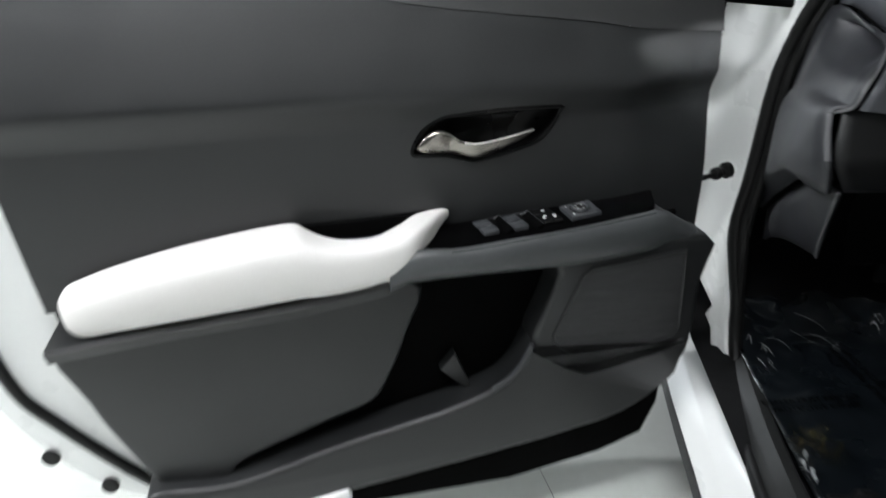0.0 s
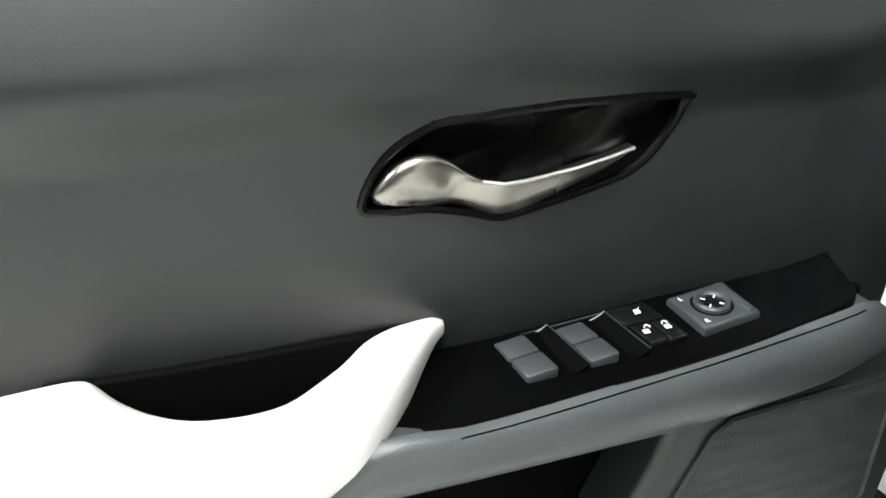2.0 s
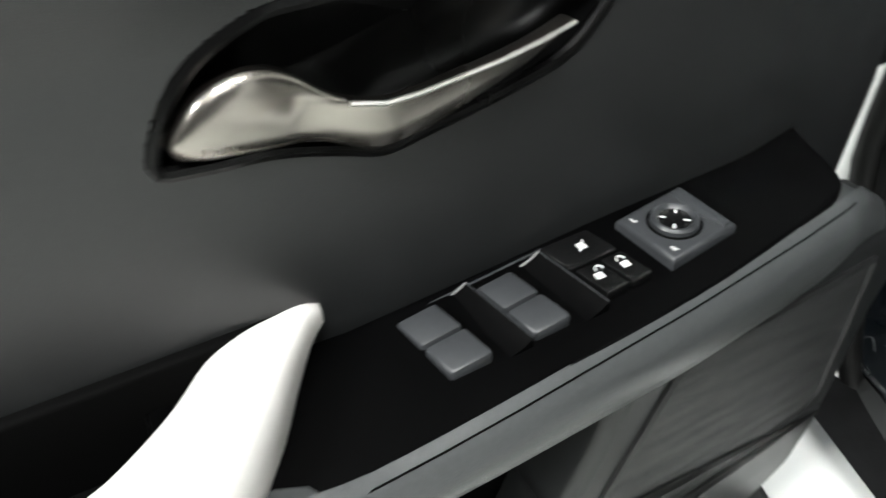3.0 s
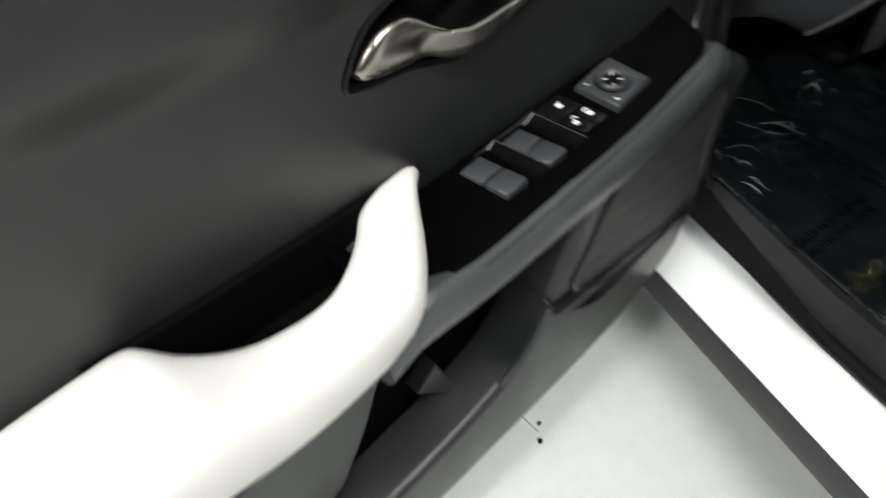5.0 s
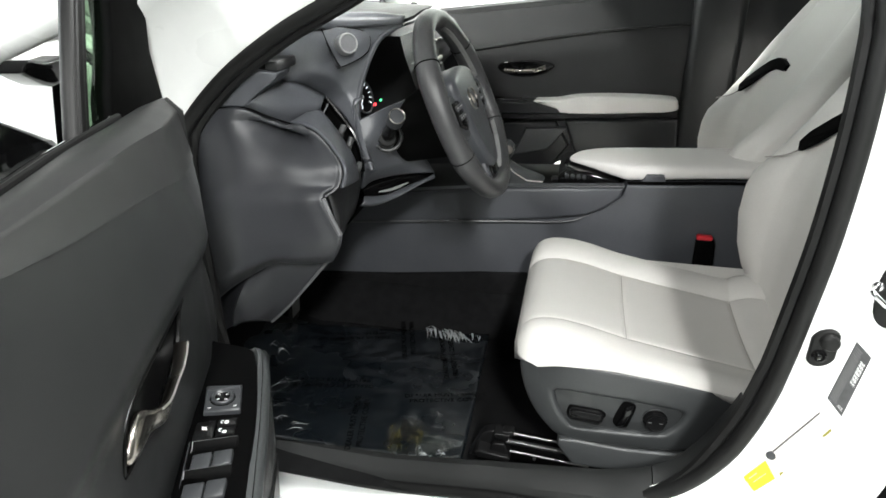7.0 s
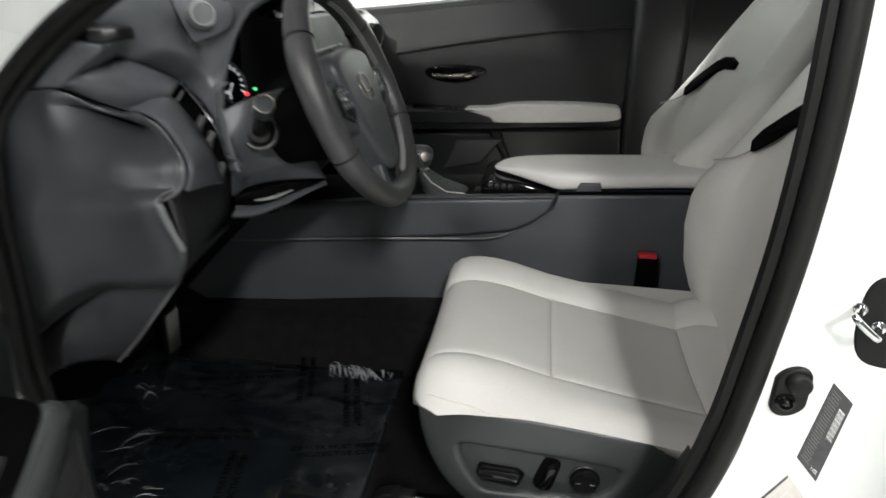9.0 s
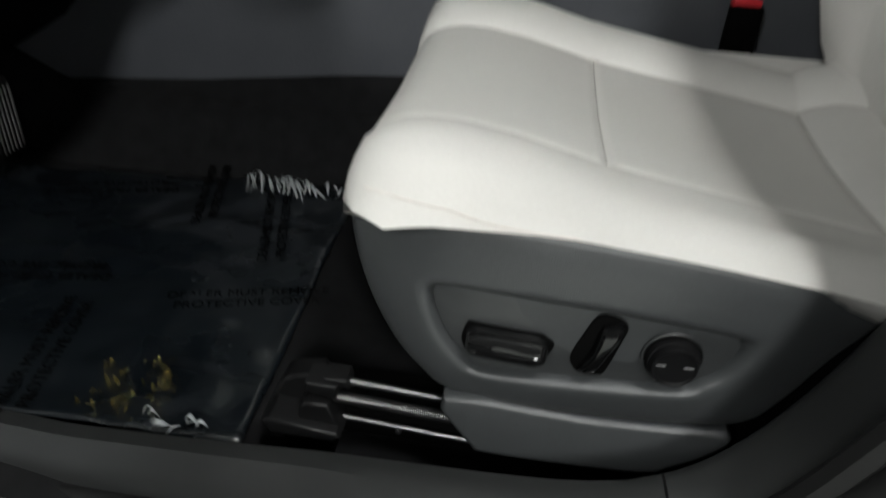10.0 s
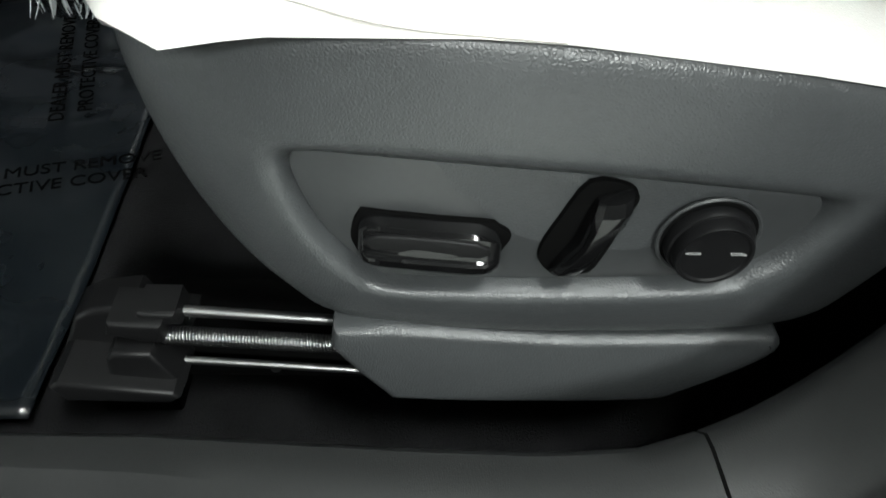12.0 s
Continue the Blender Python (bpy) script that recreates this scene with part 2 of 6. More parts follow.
def coons(top, bottom, left, right, n, m, shape=None):
    """A sheet between four edge curves; top and bottom run along, left and right run down. shape(p, s, t) moves its points."""
    def at(c, q):
        k = q * (len(c) - 1)
        i = min(int(k), len(c) - 2)
        return c[i].lerp(c[i + 1], k - i)
    T, B, L, R = (spline(c, 8) for c in (top, bottom, left, right))
    bm = bmesh.new()
    g = []
    for j in range(m + 1):
        t = j / m
        row = []
        for i in range(n + 1):
            s = i / n
            p = at(T, s) * (1 - t) + at(B, s) * t + at(L, t) * (1 - s) + at(R, t) * s
            p -= (T[0] * (1 - s) + T[-1] * s) * (1 - t) + (B[0] * (1 - s) + B[-1] * s) * t
            row.append(bm.verts.new(shape(p, s, t) if shape else p))
        g.append(row)
    for j in range(m):
        for i in range(n):
            bm.faces.new((g[j][i], g[j + 1][i], g[j + 1][i + 1], g[j][i + 1]))
    return bm


def lettering(text, size, m, material, parent, name="lettering", depth=0.0003):
    c = bpy.data.curves.new(name, "FONT")
    c.body, c.size, c.extrude, c.align_x, c.align_y = text, size, depth, "CENTER", "CENTER"
    t = new(name + "_curve", c)
    dg = bpy.context.evaluated_depsgraph_get()
    me = bpy.data.meshes.new_from_object(t.evaluated_get(dg))
    bpy.data.objects.remove(t)
    bpy.data.curves.remove(c)
    me.materials.clear()
    me.materials.append(material)
    ob = new(name, me)
    if parent is not None:
        ob.parent = parent
    ob.matrix_local = m
    return ob


# ---- showroom ----
def showroom():
    fl = part("floor", box(-7, 6, -6, 6, -0.1, 0.0, 0), M_FLOOR, smooth=False)
    tagged(fl, "pale grey polished concrete showroom floor with fine cracks", "floor", kind="structure")
    for name, b in (("wall_north", (-7, 6, 6, 6.15, 0, 3.3)), 
                    ("wall_south", (-7, 6, -6.15, -6, 0, 3.3)),
                    ("wall_east", (6, 6.15, -6, 6, 0, 3.3))):
        pale = name == "wall_north"
        tagged(part(name, box(*b, 0), M_WALL if pale else M_WALL_DARK, smooth=False), "plain %s painted showroom wall" % ("white" if pale else "dark grey"), "wall", kind="structure")
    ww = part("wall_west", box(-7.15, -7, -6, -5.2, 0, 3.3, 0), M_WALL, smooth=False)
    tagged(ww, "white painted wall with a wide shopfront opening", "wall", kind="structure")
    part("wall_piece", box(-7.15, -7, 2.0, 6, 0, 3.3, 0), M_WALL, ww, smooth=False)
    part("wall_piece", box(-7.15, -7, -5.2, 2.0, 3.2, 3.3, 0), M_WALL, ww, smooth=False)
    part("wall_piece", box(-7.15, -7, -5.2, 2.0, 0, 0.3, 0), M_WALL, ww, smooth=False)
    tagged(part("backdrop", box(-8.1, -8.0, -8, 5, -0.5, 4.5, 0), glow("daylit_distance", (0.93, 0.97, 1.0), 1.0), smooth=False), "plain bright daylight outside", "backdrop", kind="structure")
    tagged(part("ceiling", box(-7, 6, -6, 6, 3.3, 3.4, 0), M_CEIL, smooth=False), "plain black showroom ceiling", "ceiling", kind="structure")
    rnd = random.Random(4)
    for x, y in ((-0.478, -0.322), (-0.451, -0.337), (-0.02, -0.33), (0.0, -0.36), (0.015, -0.33), (-0.83, -0.35), (-0.86, -0.33)):
        s = rnd.uniform(0.004, 0.006)
        o = [(x + s * math.cos(k) * rnd.uniform(0.7, 1.1), y + s * math.sin(k) * rnd.uniform(0.7, 1.1)) for k in span(0, 5.4, 7)]
        part("floor_stain", plate(o, 0.0, 0.0012, 0.0004, xyz, 2), M_CAVITY, fl, "small dark spot")
    part("floor_crack", tube([(-0.95, -0.45, 0.0), (-0.75, -0.40, 0.0), (-0.6, -0.372, 0.0), (-0.52, -0.345, 0.0), (-0.466, -0.331, 0.0)], 0.0007, 6), M_CLAD, fl, "hairline crack")


showroom()

# ---- car body ----
# the door opening: along, across, up
OPENING = [(-0.36, 0.03, 1.185), (-0.435, 0.04, 1.142), (-0.515, 0.05, 1.097), (-0.61, 0.055, 1.028), (-0.683, 0.05, 0.95), (-0.702, 0.04, 0.90), (-0.698, 0.02, 0.82),
           (-0.675, 0.0, 0.67), (-0.655, -0.02, 0.555), (-0.632, -0.018, 0.44), (-0.60, -0.018, 0.345), (-0.53, -0.02, 0.296), (-0.33, -0.045, 0.308), (-0.1, -0.08, 0.355),
           (0.05, -0.112, 0.390), (0.13, -0.131, 0.424), (0.20, -0.137, 0.484), (0.247, -0.14, 0.574), (0.275, -0.14, 0.67), (0.293, -0.14, 0.80), (0.305, -0.138, 0.92), (0.311, -0.13, 1.07),
           (0.305, -0.115, 1.2), (0.26, -0.10, 1.32), (0.15, -0.08, 1.38), (0.0, -0.06, 1.385), (-0.17, -0.02, 1.31)]
LEVELS = [(-0.012, -0.022), (0.0, -0.006), (0.010, 0.003), (0.03, 0.008), (0.06, 0.015), (0.09, 0.024), (0.115, 0.036), (0.135, 0.058), (0.145, 0.085)]


def loop(n=5):
    return spline(OPENING, n, True)


def grown_loop(g, d, n=5):
    """The opening's line grown by g in its own plane and set d outwards; less below, where the sill takes over."""
    base = loop(n)
    far = inset([(p.x, p.z) for p in base], -1.0)
    out = []
    for p, q in zip(base, far):
        k = interp(p.z, [0.36, 0.52], [0.22, 1.0]) if p.x > -0.62 else interp(p.z, [0.40, 0.55], [0.22, 1.0])
        gg = g * (k if g > 0.02 else 1.0)
        out.append((p.x + (q[0] - p.x) * gg, p.y - d * (k if g > 0.02 else 1.0), p.z + (q[1] - p.z) * gg))
    return out


SILL_X = [-0.80, -0.60, -0.53, -0.33, -0.10, 0.05, 0.13, 0.30, 1.5]
SILL_UP_Y = [0.0, -0.012, -0.02, -0.045, -0.08, -0.112, -0.131, -0.14, -0.15]
SILL_UP_Z = [0.286, 0.290, 0.294, 0.308, 0.355, 0.390, 0.412, 0.42, 0.43]
SILL_LOW_Y = [-0.10, -0.112, -0.115, -0.122, -0.135, -0.145, -0.15, -0.155, -0.165]
SILL_LOW_Z = [0.225, 0.235, 0.237, 0.250, 0.270, 0.280, 0.285, 0.29, 0.30]


def sill_at(x):
    return tuple(interp(x, SILL_X, c) for c in (SILL_UP_Y, SILL_UP_Z, SILL_LOW_Y, SILL_LOW_Z))


def car_body():
    car = thing("car_body", "white compact crossover body with the driver door opening", "car")
    body = part("side_panel", rings([grown_loop(g, d) for g, d in LEVELS], caps=False), M_PAINT, car, "glossy white painted door surround")
    thick(body, 0.004, 1)
    seal_line = []
    for p, q in zip(grown_loop(0.0, 0.0), grown_loop(-0.012, 0.0)):
        k = interp(p[2], [0.42, 0.55], [1.0, 0.0])
        seal_line.append((p[0] + (q[0] - p[0]) * k, p[1] + 0.004 + 0.014 * k, p[2] + (q[2] - p[2]) * k - 0.016 * k))
    part("weatherstrip", tube(seal_line, 0.0135, 10, True), M_RUBBER, car, "black rubber seal round the opening")
    part("sill_seal", tube(spline([(x, sill_at(x)[0] - 0.003, sill_at(x)[1] - 0.005) for x in span(-0.60, 0.09, 9)], 4), lambda q: 0.0108 * min(1, 12 * q, 3.2 * (1 - q)) + 0.0005, 10), M_RUBBER, car, "fat black sill seal")
    part("weatherstrip_lip", tube([(p[0], p[1] + 0.018, p[2] - 0.02 * interp(p[2], [0.42, 0.55], [1.0, 0.0])) for p in grown_loop(-0.014, 0.0)], 0.0105, 8, True), M_RUBBER, car, "thin black inner seal lip")

    def sill_row(x):
        uy, uz, ly, lz = sill_at(x)
        pts = [(uy + 0.02, uz - 0.012), (uy - 0.004, uz - 0.010)]
        for k in (0.15, 0.3, 0.45, 0.5, 0.55, 0.7, 0.85, 1.0):
            step = -0.004 if k > 0.47 else 0.0
            pts.append((uy + (ly - uy) * k ** 0.75 + step, uz - 0.010 + (lz - uz + 0.010) * k ** 1.3))
        pts += [(ly + 0.012, lz - 0.006), (ly + 0.06, lz - 0.006)]
        return [(x, y, z) for y, z in pts]
    part("sill_panel", rings([sill_row(x) for x in span(-0.78, 1.45, 44)]), M_PAINT, car, "white painted sill with a pressed crease", sharp=30)

    def clad_row(x):
        uy, uz, ly, lz = sill_at(x)
        return [(x, ly + y, lz + z) for y, z in ((0.06, -0.002), (0.004, -0.002), (-0.004, -0.010), (-0.006, -0.035), (0.004, -0.065), (0.03, -0.080), (0.06, -0.08))]
    part("rocker_cladding", rings([clad_row(x) for x in span(-0.9, 1.45, 30)]), M_CLAD, car, "matt black rocker cladding")
    # footwell side and underside closed in black, footwell shade in the colour
    part("cowl_side", box(-1.12, -0.60, 1.40, 1.46, 0.22, 1.05, 0.01), M_CAVITY, car, "far side of the footwell, coloured black for shade")
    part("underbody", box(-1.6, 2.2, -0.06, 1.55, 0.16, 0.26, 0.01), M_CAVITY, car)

    def scuff(x0, x1, n):
        rows = []
        for x in span(x0, x1, n):
            uy, uz, _, _ = sill_at(x)
            iy, iz = uy + interp(x, [-0.2, 0.05], [0.044, 0.056]), uz + interp(x, [-0.55, -0.2, 0.03], [0.034, 0.036, 0.032])
            lift = 1.0 * max(0.0, x - 0.06) ** 2 + 6.0 * max(0.0, x - 0.15) ** 2
            iy += 0.8 * max(0.0, x - 0.03) ** 2 + 0.16 * max(0.0, x - 0.12)
            oy, oz = uy - 0.002, uz + 0.006
            rows.append([(x, y, z + lift) for y, z in ((iy + 0.006, iz - 0.07), (iy + 0.002, iz - 0.010), (iy - 0.004, iz - 0.002), (iy - 0.012, iz), (iy * 0.55 + oy * 0.45, iz + 0.001), (iy * 0.25 + oy * 0.75, oz * 0.35 + iz * 0.65), (oy + 0.004, oz + 0.010), (oy, oz - 0.012), (oy, oz - 0.05))])
        return rings(rows)
    part("scuff_plate", scuff(-0.60, 0.1415, 34), M_SCUFF, car, "dark grained plastic scuff plate")
    part("scuff_plate", scuff(0.143, 0.27, 12), M_SCUFF, car, "curved dark trim at the foot of the pillar")
    zs = span(0.46, 1.36, 14)
    part("pillar_trim", rings([[(0.296 + 0.012 * z, -0.118, z) for z in zs], [(0.31 + 0.012 * z, -0.085, z) for z in zs], [(0.36, -0.05, z) for z in zs], [(0.44, -0.04, z) for z in zs]], caps=False, closed=False), M_CARPET, car, "dark inner pillar trim")
    part("rear_side_wall", box(0.45, 2.1, -0.10, -0.04, 0.3, 1.36, 0.01), M_TRIM_DARK, car)
    part("rear_door_skin", box(0.455, 1.5, -0.19, -0.15, 0.30, 0.98, 0.03, 4), M_PAINT, car, "white rear door skin")
    # bulkhead in the same black, for the footwell's shade
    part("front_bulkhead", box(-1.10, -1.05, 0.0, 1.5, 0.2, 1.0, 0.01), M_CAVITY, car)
    part("rear_bulkhead", box(1.6, 1.65, -0.08, 1.5, 0.2, 1.36, 0.01), M_TRIM_DARK, car)
    part("kick_panel", patch([(-0.668, 0.02, 0.70), (-0.655, 0.01, 0.58), (-0.63, -0.01, 0.46), (-0.595, -0.015, 0.37)], [(-1.05, 0.06, 0.74), (-1.05, 0.05, 0.58), (-1.05, 0.05, 0.45), (-1.05, 0.05, 0.33)], 8), M_TRIM_DARK, car)

    def floor_z(x, y):
        z = 0.318 + 0.5 * max(0.0, -0.66 - x)
        z += 0.10 * min(1.0, max(0.0, (y - 0.50) / 0.07)) * (1 if y < 0.75 else 0.5)
        return z + 0.004 * noise.noise((x * 9, y * 9, 0))
    part("carpet", grid(lambda x, y: (x, y, floor_z(x, y)), span(-1.05, 0.75, 44), [-0.07, -0.04, 0.0, 0.1, 0.2, 0.3, 0.4, 0.46, 0.5, 0.53, 0.56, 0.6, 0.7, 0.9, 1.1, 1.42]), M_CARPET, car, "charcoal loop carpet")
    part("headliner", grid(lambda x, y: (x, y, 1.40 - 0.05 * (2 * (y - 0.68) / 1.5) ** 2 * 1.5 - 0.06 * max(0, x - 0.6)), span(-0.2, 1.62, 12), span(-0.08, 1.44, 10)), M_HEAD, car, "grey woven headliner")
    part("roof", grid(lambda x, y: (x, y, 1.46 - 0.05 * (2 * (y - 0.68) / 1.5) ** 2 * 1.5 - 0.06 * max(0, x - 0.6) - 0.5 * max(0, -0.15 - x)), span(-0.25, 1.66, 12), span(-0.13, 1.48, 10)), M_PAINT, car, "white painted roof")
    part("windscreen", grid(lambda s, y: (-1.10 + 0.86 * s - 0.10 * (1 - (2 * (y - 0.70) / 1.3) ** 2) * (1 - s), y, 1.07 + 0.36 * s), span(0, 1, 6), span(0.06, 1.36, 10)), M_GLASS, car, "clear windscreen").visible_shadow = False
    part("windscreen_pillar", tube(spline([(-1.10, -0.03, 1.03), (-0.72, 0.0, 1.20), (-0.30, 0.0, 1.40)], 6), 0.045, 10), M_PAINT, car, "white windscreen pillar")
    part("windscreen_pillar", tube(spline([(-1.10, 1.45, 1.03), (-0.72, 1.42, 1.20), (-0.30, 1.40, 1.40)], 6), 0.045, 10), M_PAINT, car, "white windscreen pillar")
    part("bonnet", grid(lambda x, y: (x, y, 1.02 + 0.12 * (x + 1.0) - 0.09 * (2 * (y - 0.68) / 1.7) ** 4), span(-2.1, -1.06, 10), span(-0.12, 1.5, 16)), M_PAINT, car, "white bonnet")
    part("front_wing", grid(lambda x, z: (x, -0.105 - 0.05 * math.sin((z - 0.2) * 3.4) + 0.03 * (x + 0.8), z), span(-2.1, -0.80, 12), span(0.30, 1.04, 10)), M_PAINT, car, "white front wing")
    return car


CAR = car_body()

# ---- open driver door ----
DOOR_M = pose(-0.4338, -0.4256, 0.6856, 0, 0, 1.373) @ Matrix.Scale(1.07, 4) @ pose(0.4230, 0.4438, -0.7090) @ pose(-0.508, -0.249, 0, 0, 0, math.degrees(math.atan2(-0.963, 0.27)))
RIDGE = ([-0.12, -0.07, 0.038, 0.10, 0.22, 0.333, 0.415, 0.475, 0.52, 0.62, 1.0], [0.940, 0.943, 0.954, 0.965, 0.979, 0.993, 1.007, 1.021, 1.025, 1.027, 1.028])
HANDLE = [(0.372, 0.798), (0.356, 0.827), (0.327, 0.845), (0.305, 0.848), (0.237, 0.852), (0.159, 0.851), (0.153, 0.847), (0.160, 0.829), (0.183, 0.803),
          (0.220, 0.791), (0.262, 0.782), (0.281, 0.779), (0.301, 0.785), (0.328, 0.7915), (0.358, 0.793)]


def dn(a, b, d):
    """Door coordinates: a rearwards, b up, d into the cabin."""
    return (a, d, b)


def up(a, b, d):
    return (a, b, d)


def inside(o, x, y):
    c = False
    for (x1, y1), (x2, y2) in zip(o, o[1:] + o[:1]):
        if (y1 > y) != (y2 > y) and x < (x2 - x1) * (y - y1) / (y2 - y1) + x1:
            c = not c
    return c


def panel_n(u, z):
    k = z - 0.878
    q = min(1.0, max(0.0, (z - 0.832) / 0.058))
    n = 0.004 + 0.018 * q * q * (3 - 2 * q) - 0.200 * (k + math.sqrt(k * k + 0.00012)) - 0.10 * max(0.0, 0.76 - z) ** 1.0 * 0.3
    n -= 0.31 * max(0.0, 0.034 - u) * interp(z, [0.72, 0.86, 0.95], [0.5, 1.0, 0.45])
    n -= 0.05 * max(0.0, u - 0.6) ** 2
    return n


def front_door():
    d = thing("front_door", "open front car door with dark grained trim and a white leather armrest", "car door", DOOR_M)
    # steel shell
    shell = [(-0.075, 0.95), (-0.075, 0.75), (-0.07, 0.45), (-0.06, 0.32), (0.0, 0.23), (0.12, 0.18), (0.50, 0.165), (0.76, 0.175), (0.90, 0.235), (0.99, 0.34), (1.05, 0.48), (1.08, 0.70), (1.08, 0.90), (1.05, 1.01), (0.9, 1.03), (0.5, 1.03), (0.1, 1.02), (-0.075, 1.0)]
    part("shell", plate([(p.x, min(p.y, 0.92)) for p in spline([(*p, 0) for p in shell], 4, True)], -0.15, -0.035, 0.012, dn), M_PAINT, d, "white painted door shell")
    part("outer_skin", plate([(p.x, min(p.y, 0.965)) for p in spline([(*p, 0) for p in shell], 4, True)], -0.125, -0.165, 0.008, dn), M_PAINT, d, "white outer skin")
    seal = spline([(-0.065, -0.05, 0.55), (-0.060, -0.05, 0.38), (0.0, -0.035, 0.265), (0.15, -0.03, 0.21), (0.45, -0.03, 0.19), (0.72, -0.03, 0.19), (0.82, -0.03, 0.235), (0.945, -0.03, 0.385), (1.0, -0.03, 0.485), (1.025, -0.03, 0.7), (1.02, -0.03, 0.95)], 6)
    part("weatherstrip", tube(seal, 0.010, 8), M_RUBBER, d, "black rubber door seal")
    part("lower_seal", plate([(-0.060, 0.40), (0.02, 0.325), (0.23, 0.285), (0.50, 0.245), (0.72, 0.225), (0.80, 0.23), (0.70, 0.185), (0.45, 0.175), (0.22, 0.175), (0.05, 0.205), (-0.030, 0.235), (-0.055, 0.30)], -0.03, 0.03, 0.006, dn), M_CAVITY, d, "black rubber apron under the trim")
    for u, z in ((0.975, 0.325), (0.90, 0.25)):
        part("plug", cyl((u, -0.034, z), (u, -0.026, z), 0.014, 20, bevel=0.003), M_RUBBER, d, "round black rubber plug")
    # main trim panel with the handle opening
    hand = [(p.x, p.y) for p in spline([(*p, 0) for p in HANDLE], 4, True)]
    us = sorted(set([round(x, 4) for x in span(-0.112, 0.13, 14) + span(0.13, 0.39, 126) + span(0.39, 0.945, 30)]))
    zs_low = span(0.60, 0.765, 8)[:-1] + span(0.765, 0.868, 50) + span(0.872, 0.90, 6)
    grown = inset(hand, -0.0020)

    def surf(u, k):
        zr = interp(u, *RIDGE)
        z = k if k <= 0.9 else 0.9 + (zr - 0.9) * (k - 0.9) / 0.1
        n = panel_n(u, z)
        if 0.135 < u < 0.385 and 0.77 < z < 0.87 and inside(grown, u, z):
            n -= 0.05
        lim = interp(z, [0.55, 0.60, 0.77, 0.95, 1.06], [0.90, 0.91, 0.925, 0.94, 0.945])
        return (min(u, lim), n, z)
    part("door_trim", grid(surf, us, zs_low + span(0.905, 1.0, 14)), M_TRIM, d, "dark grey grained soft trim panel", sharp=50)
    part("handle_bezel", tube([(p[0], panel_n(p[0], p[1]) - 0.0012, p[1]) for p in inset(hand, -0.0010)], 0.0034, 8, True), M_BOWL, d, "thin black handle surround")
    # handle bowl
    c = Vector((0.25, 0.822))
    rows = []
    for k, dep in ((1.0, 0.002), (0.985, -0.006), (0.95, -0.018), (0.85, -0.028), (0.6, -0.034), (0.2, -0.036), (0.004, -0.0365)):
        rows.append([(c.x + (p[0] - c.x) * k, panel_n(0.25, 0.82) + dep, c.y + (p[1] - c.y) * k) for p in hand])
    part("handle_bowl", rings(rows, caps=False), M_BOWL, d, "gloss black handle recess")
    # lever
    secs = [(0.3715, 0.805, 0.808, 0.004), (0.368, 0.8005, 0.813, 0.010), (0.357, 0.798, 0.8245, 0.013), (0.343, 0.797, 0.8305, 0.014), (0.330, 0.796, 0.8310, 0.014), (0.319, 0.7955, 0.8265, 0.014), (0.309, 0.794, 0.8190, 0.016),
            (0.299, 0.790, 0.8145, 0.019), (0.285, 0.7855, 0.8125, 0.022), (0.270, 0.7875, 0.8135, 0.023), (0.254, 0.7925, 0.8155, 0.023), (0.232, 0.8015, 0.8192, 0.0245), (0.210, 0.8095, 0.8230, 0.0235), (0.194, 0.8175, 0.8258, 0.0215), (0.190, 0.8210, 0.8262, 0.0205)]
    fine = spline([(a, b, t) for a, b, t, _ in secs], 3)
    ns = spline([(a, w, 0) for a, _, _, w in secs], 3)
    rws = []
    for p, q in zip(fine, ns):
        u, zb, zt = 0.367 - (0.3715 - p[0]) * 0.942, p[1] - 0.0018, p[2] - 0.0022
        h, cz = (zt - zb) / 2, (zt + zb) / 2
        w = q.y
        ring = []
        for k in range(16):
            a = 2 * math.pi * k / 16
            ca, sa = math.cos(a), math.sin(a)
            bl = min(1.0, max(0.0, (0.325 - u) / 0.04))
            ex = 0.85 - 0.42 * bl
            ring.append((u, w - 0.008 + (0.0075 - 0.003 * bl) * math.copysign(abs(ca) ** ex, ca) + 0.005 * bl * sa, cz + h * math.copysign(abs(sa) ** ex, sa)))
        rws.append(ring)
    lever = part("door_handle", rings(rws), M_NICKEL, d, "satin nickel pull lever", sharp=60)
    # highlight along the blade, added as a brighter metal line
    part("lever_edge", tube([(0.367 - (0.3715 - a_) * 0.942, w_ - 0.008 + 0.0085, zt_ - 0.0030) for a_, _, zt_, w_ in secs[7:]], lambda q: 0.0012, 6), M_BLADE, lever, "blade edge brightened as a highlight")
    # upper ledge and window sill
    # a steep dark face under a fold, then a level shelf out to the window seal
    prof = [(0, 0.0), (0, 0.06), (0, 0.5), (0, 0.86), (1, 0.0), (1, 0.12), (1, 0.55), (2, 0.0), (2, 0.5), (3, 0.0), (3, 1.0)]

    def ledge(u, k):
        zr = interp(u, *RIDGE)
        pn = panel_n(u, zr) + 0.0015
        pts = [(pn, zr), (pn - 0.014, max(zr + 0.004, interp(u, [-0.115, 0.02, 0.14, 0.3, 0.5, 1.0], [1.006, 1.017, 1.023, 1.026, 1.029, 1.031]))),
               (-0.056, interp(u, [-0.115, 0.0, 0.15, 0.3, 1.0], [1.023, 1.027, 1.030, 1.031, 1.034])), (-0.088, interp(u, [-0.115, 0.0, 0.14, 1.0], [1.010, 1.014, 1.020, 1.022])), (-0.094, 1.0)]
        i, q = prof[k]
        return (u, pts[i][0] + (pts[i + 1][0] - pts[i][0]) * q, pts[i][1] + (pts[i + 1][1] - pts[i][1]) * q)
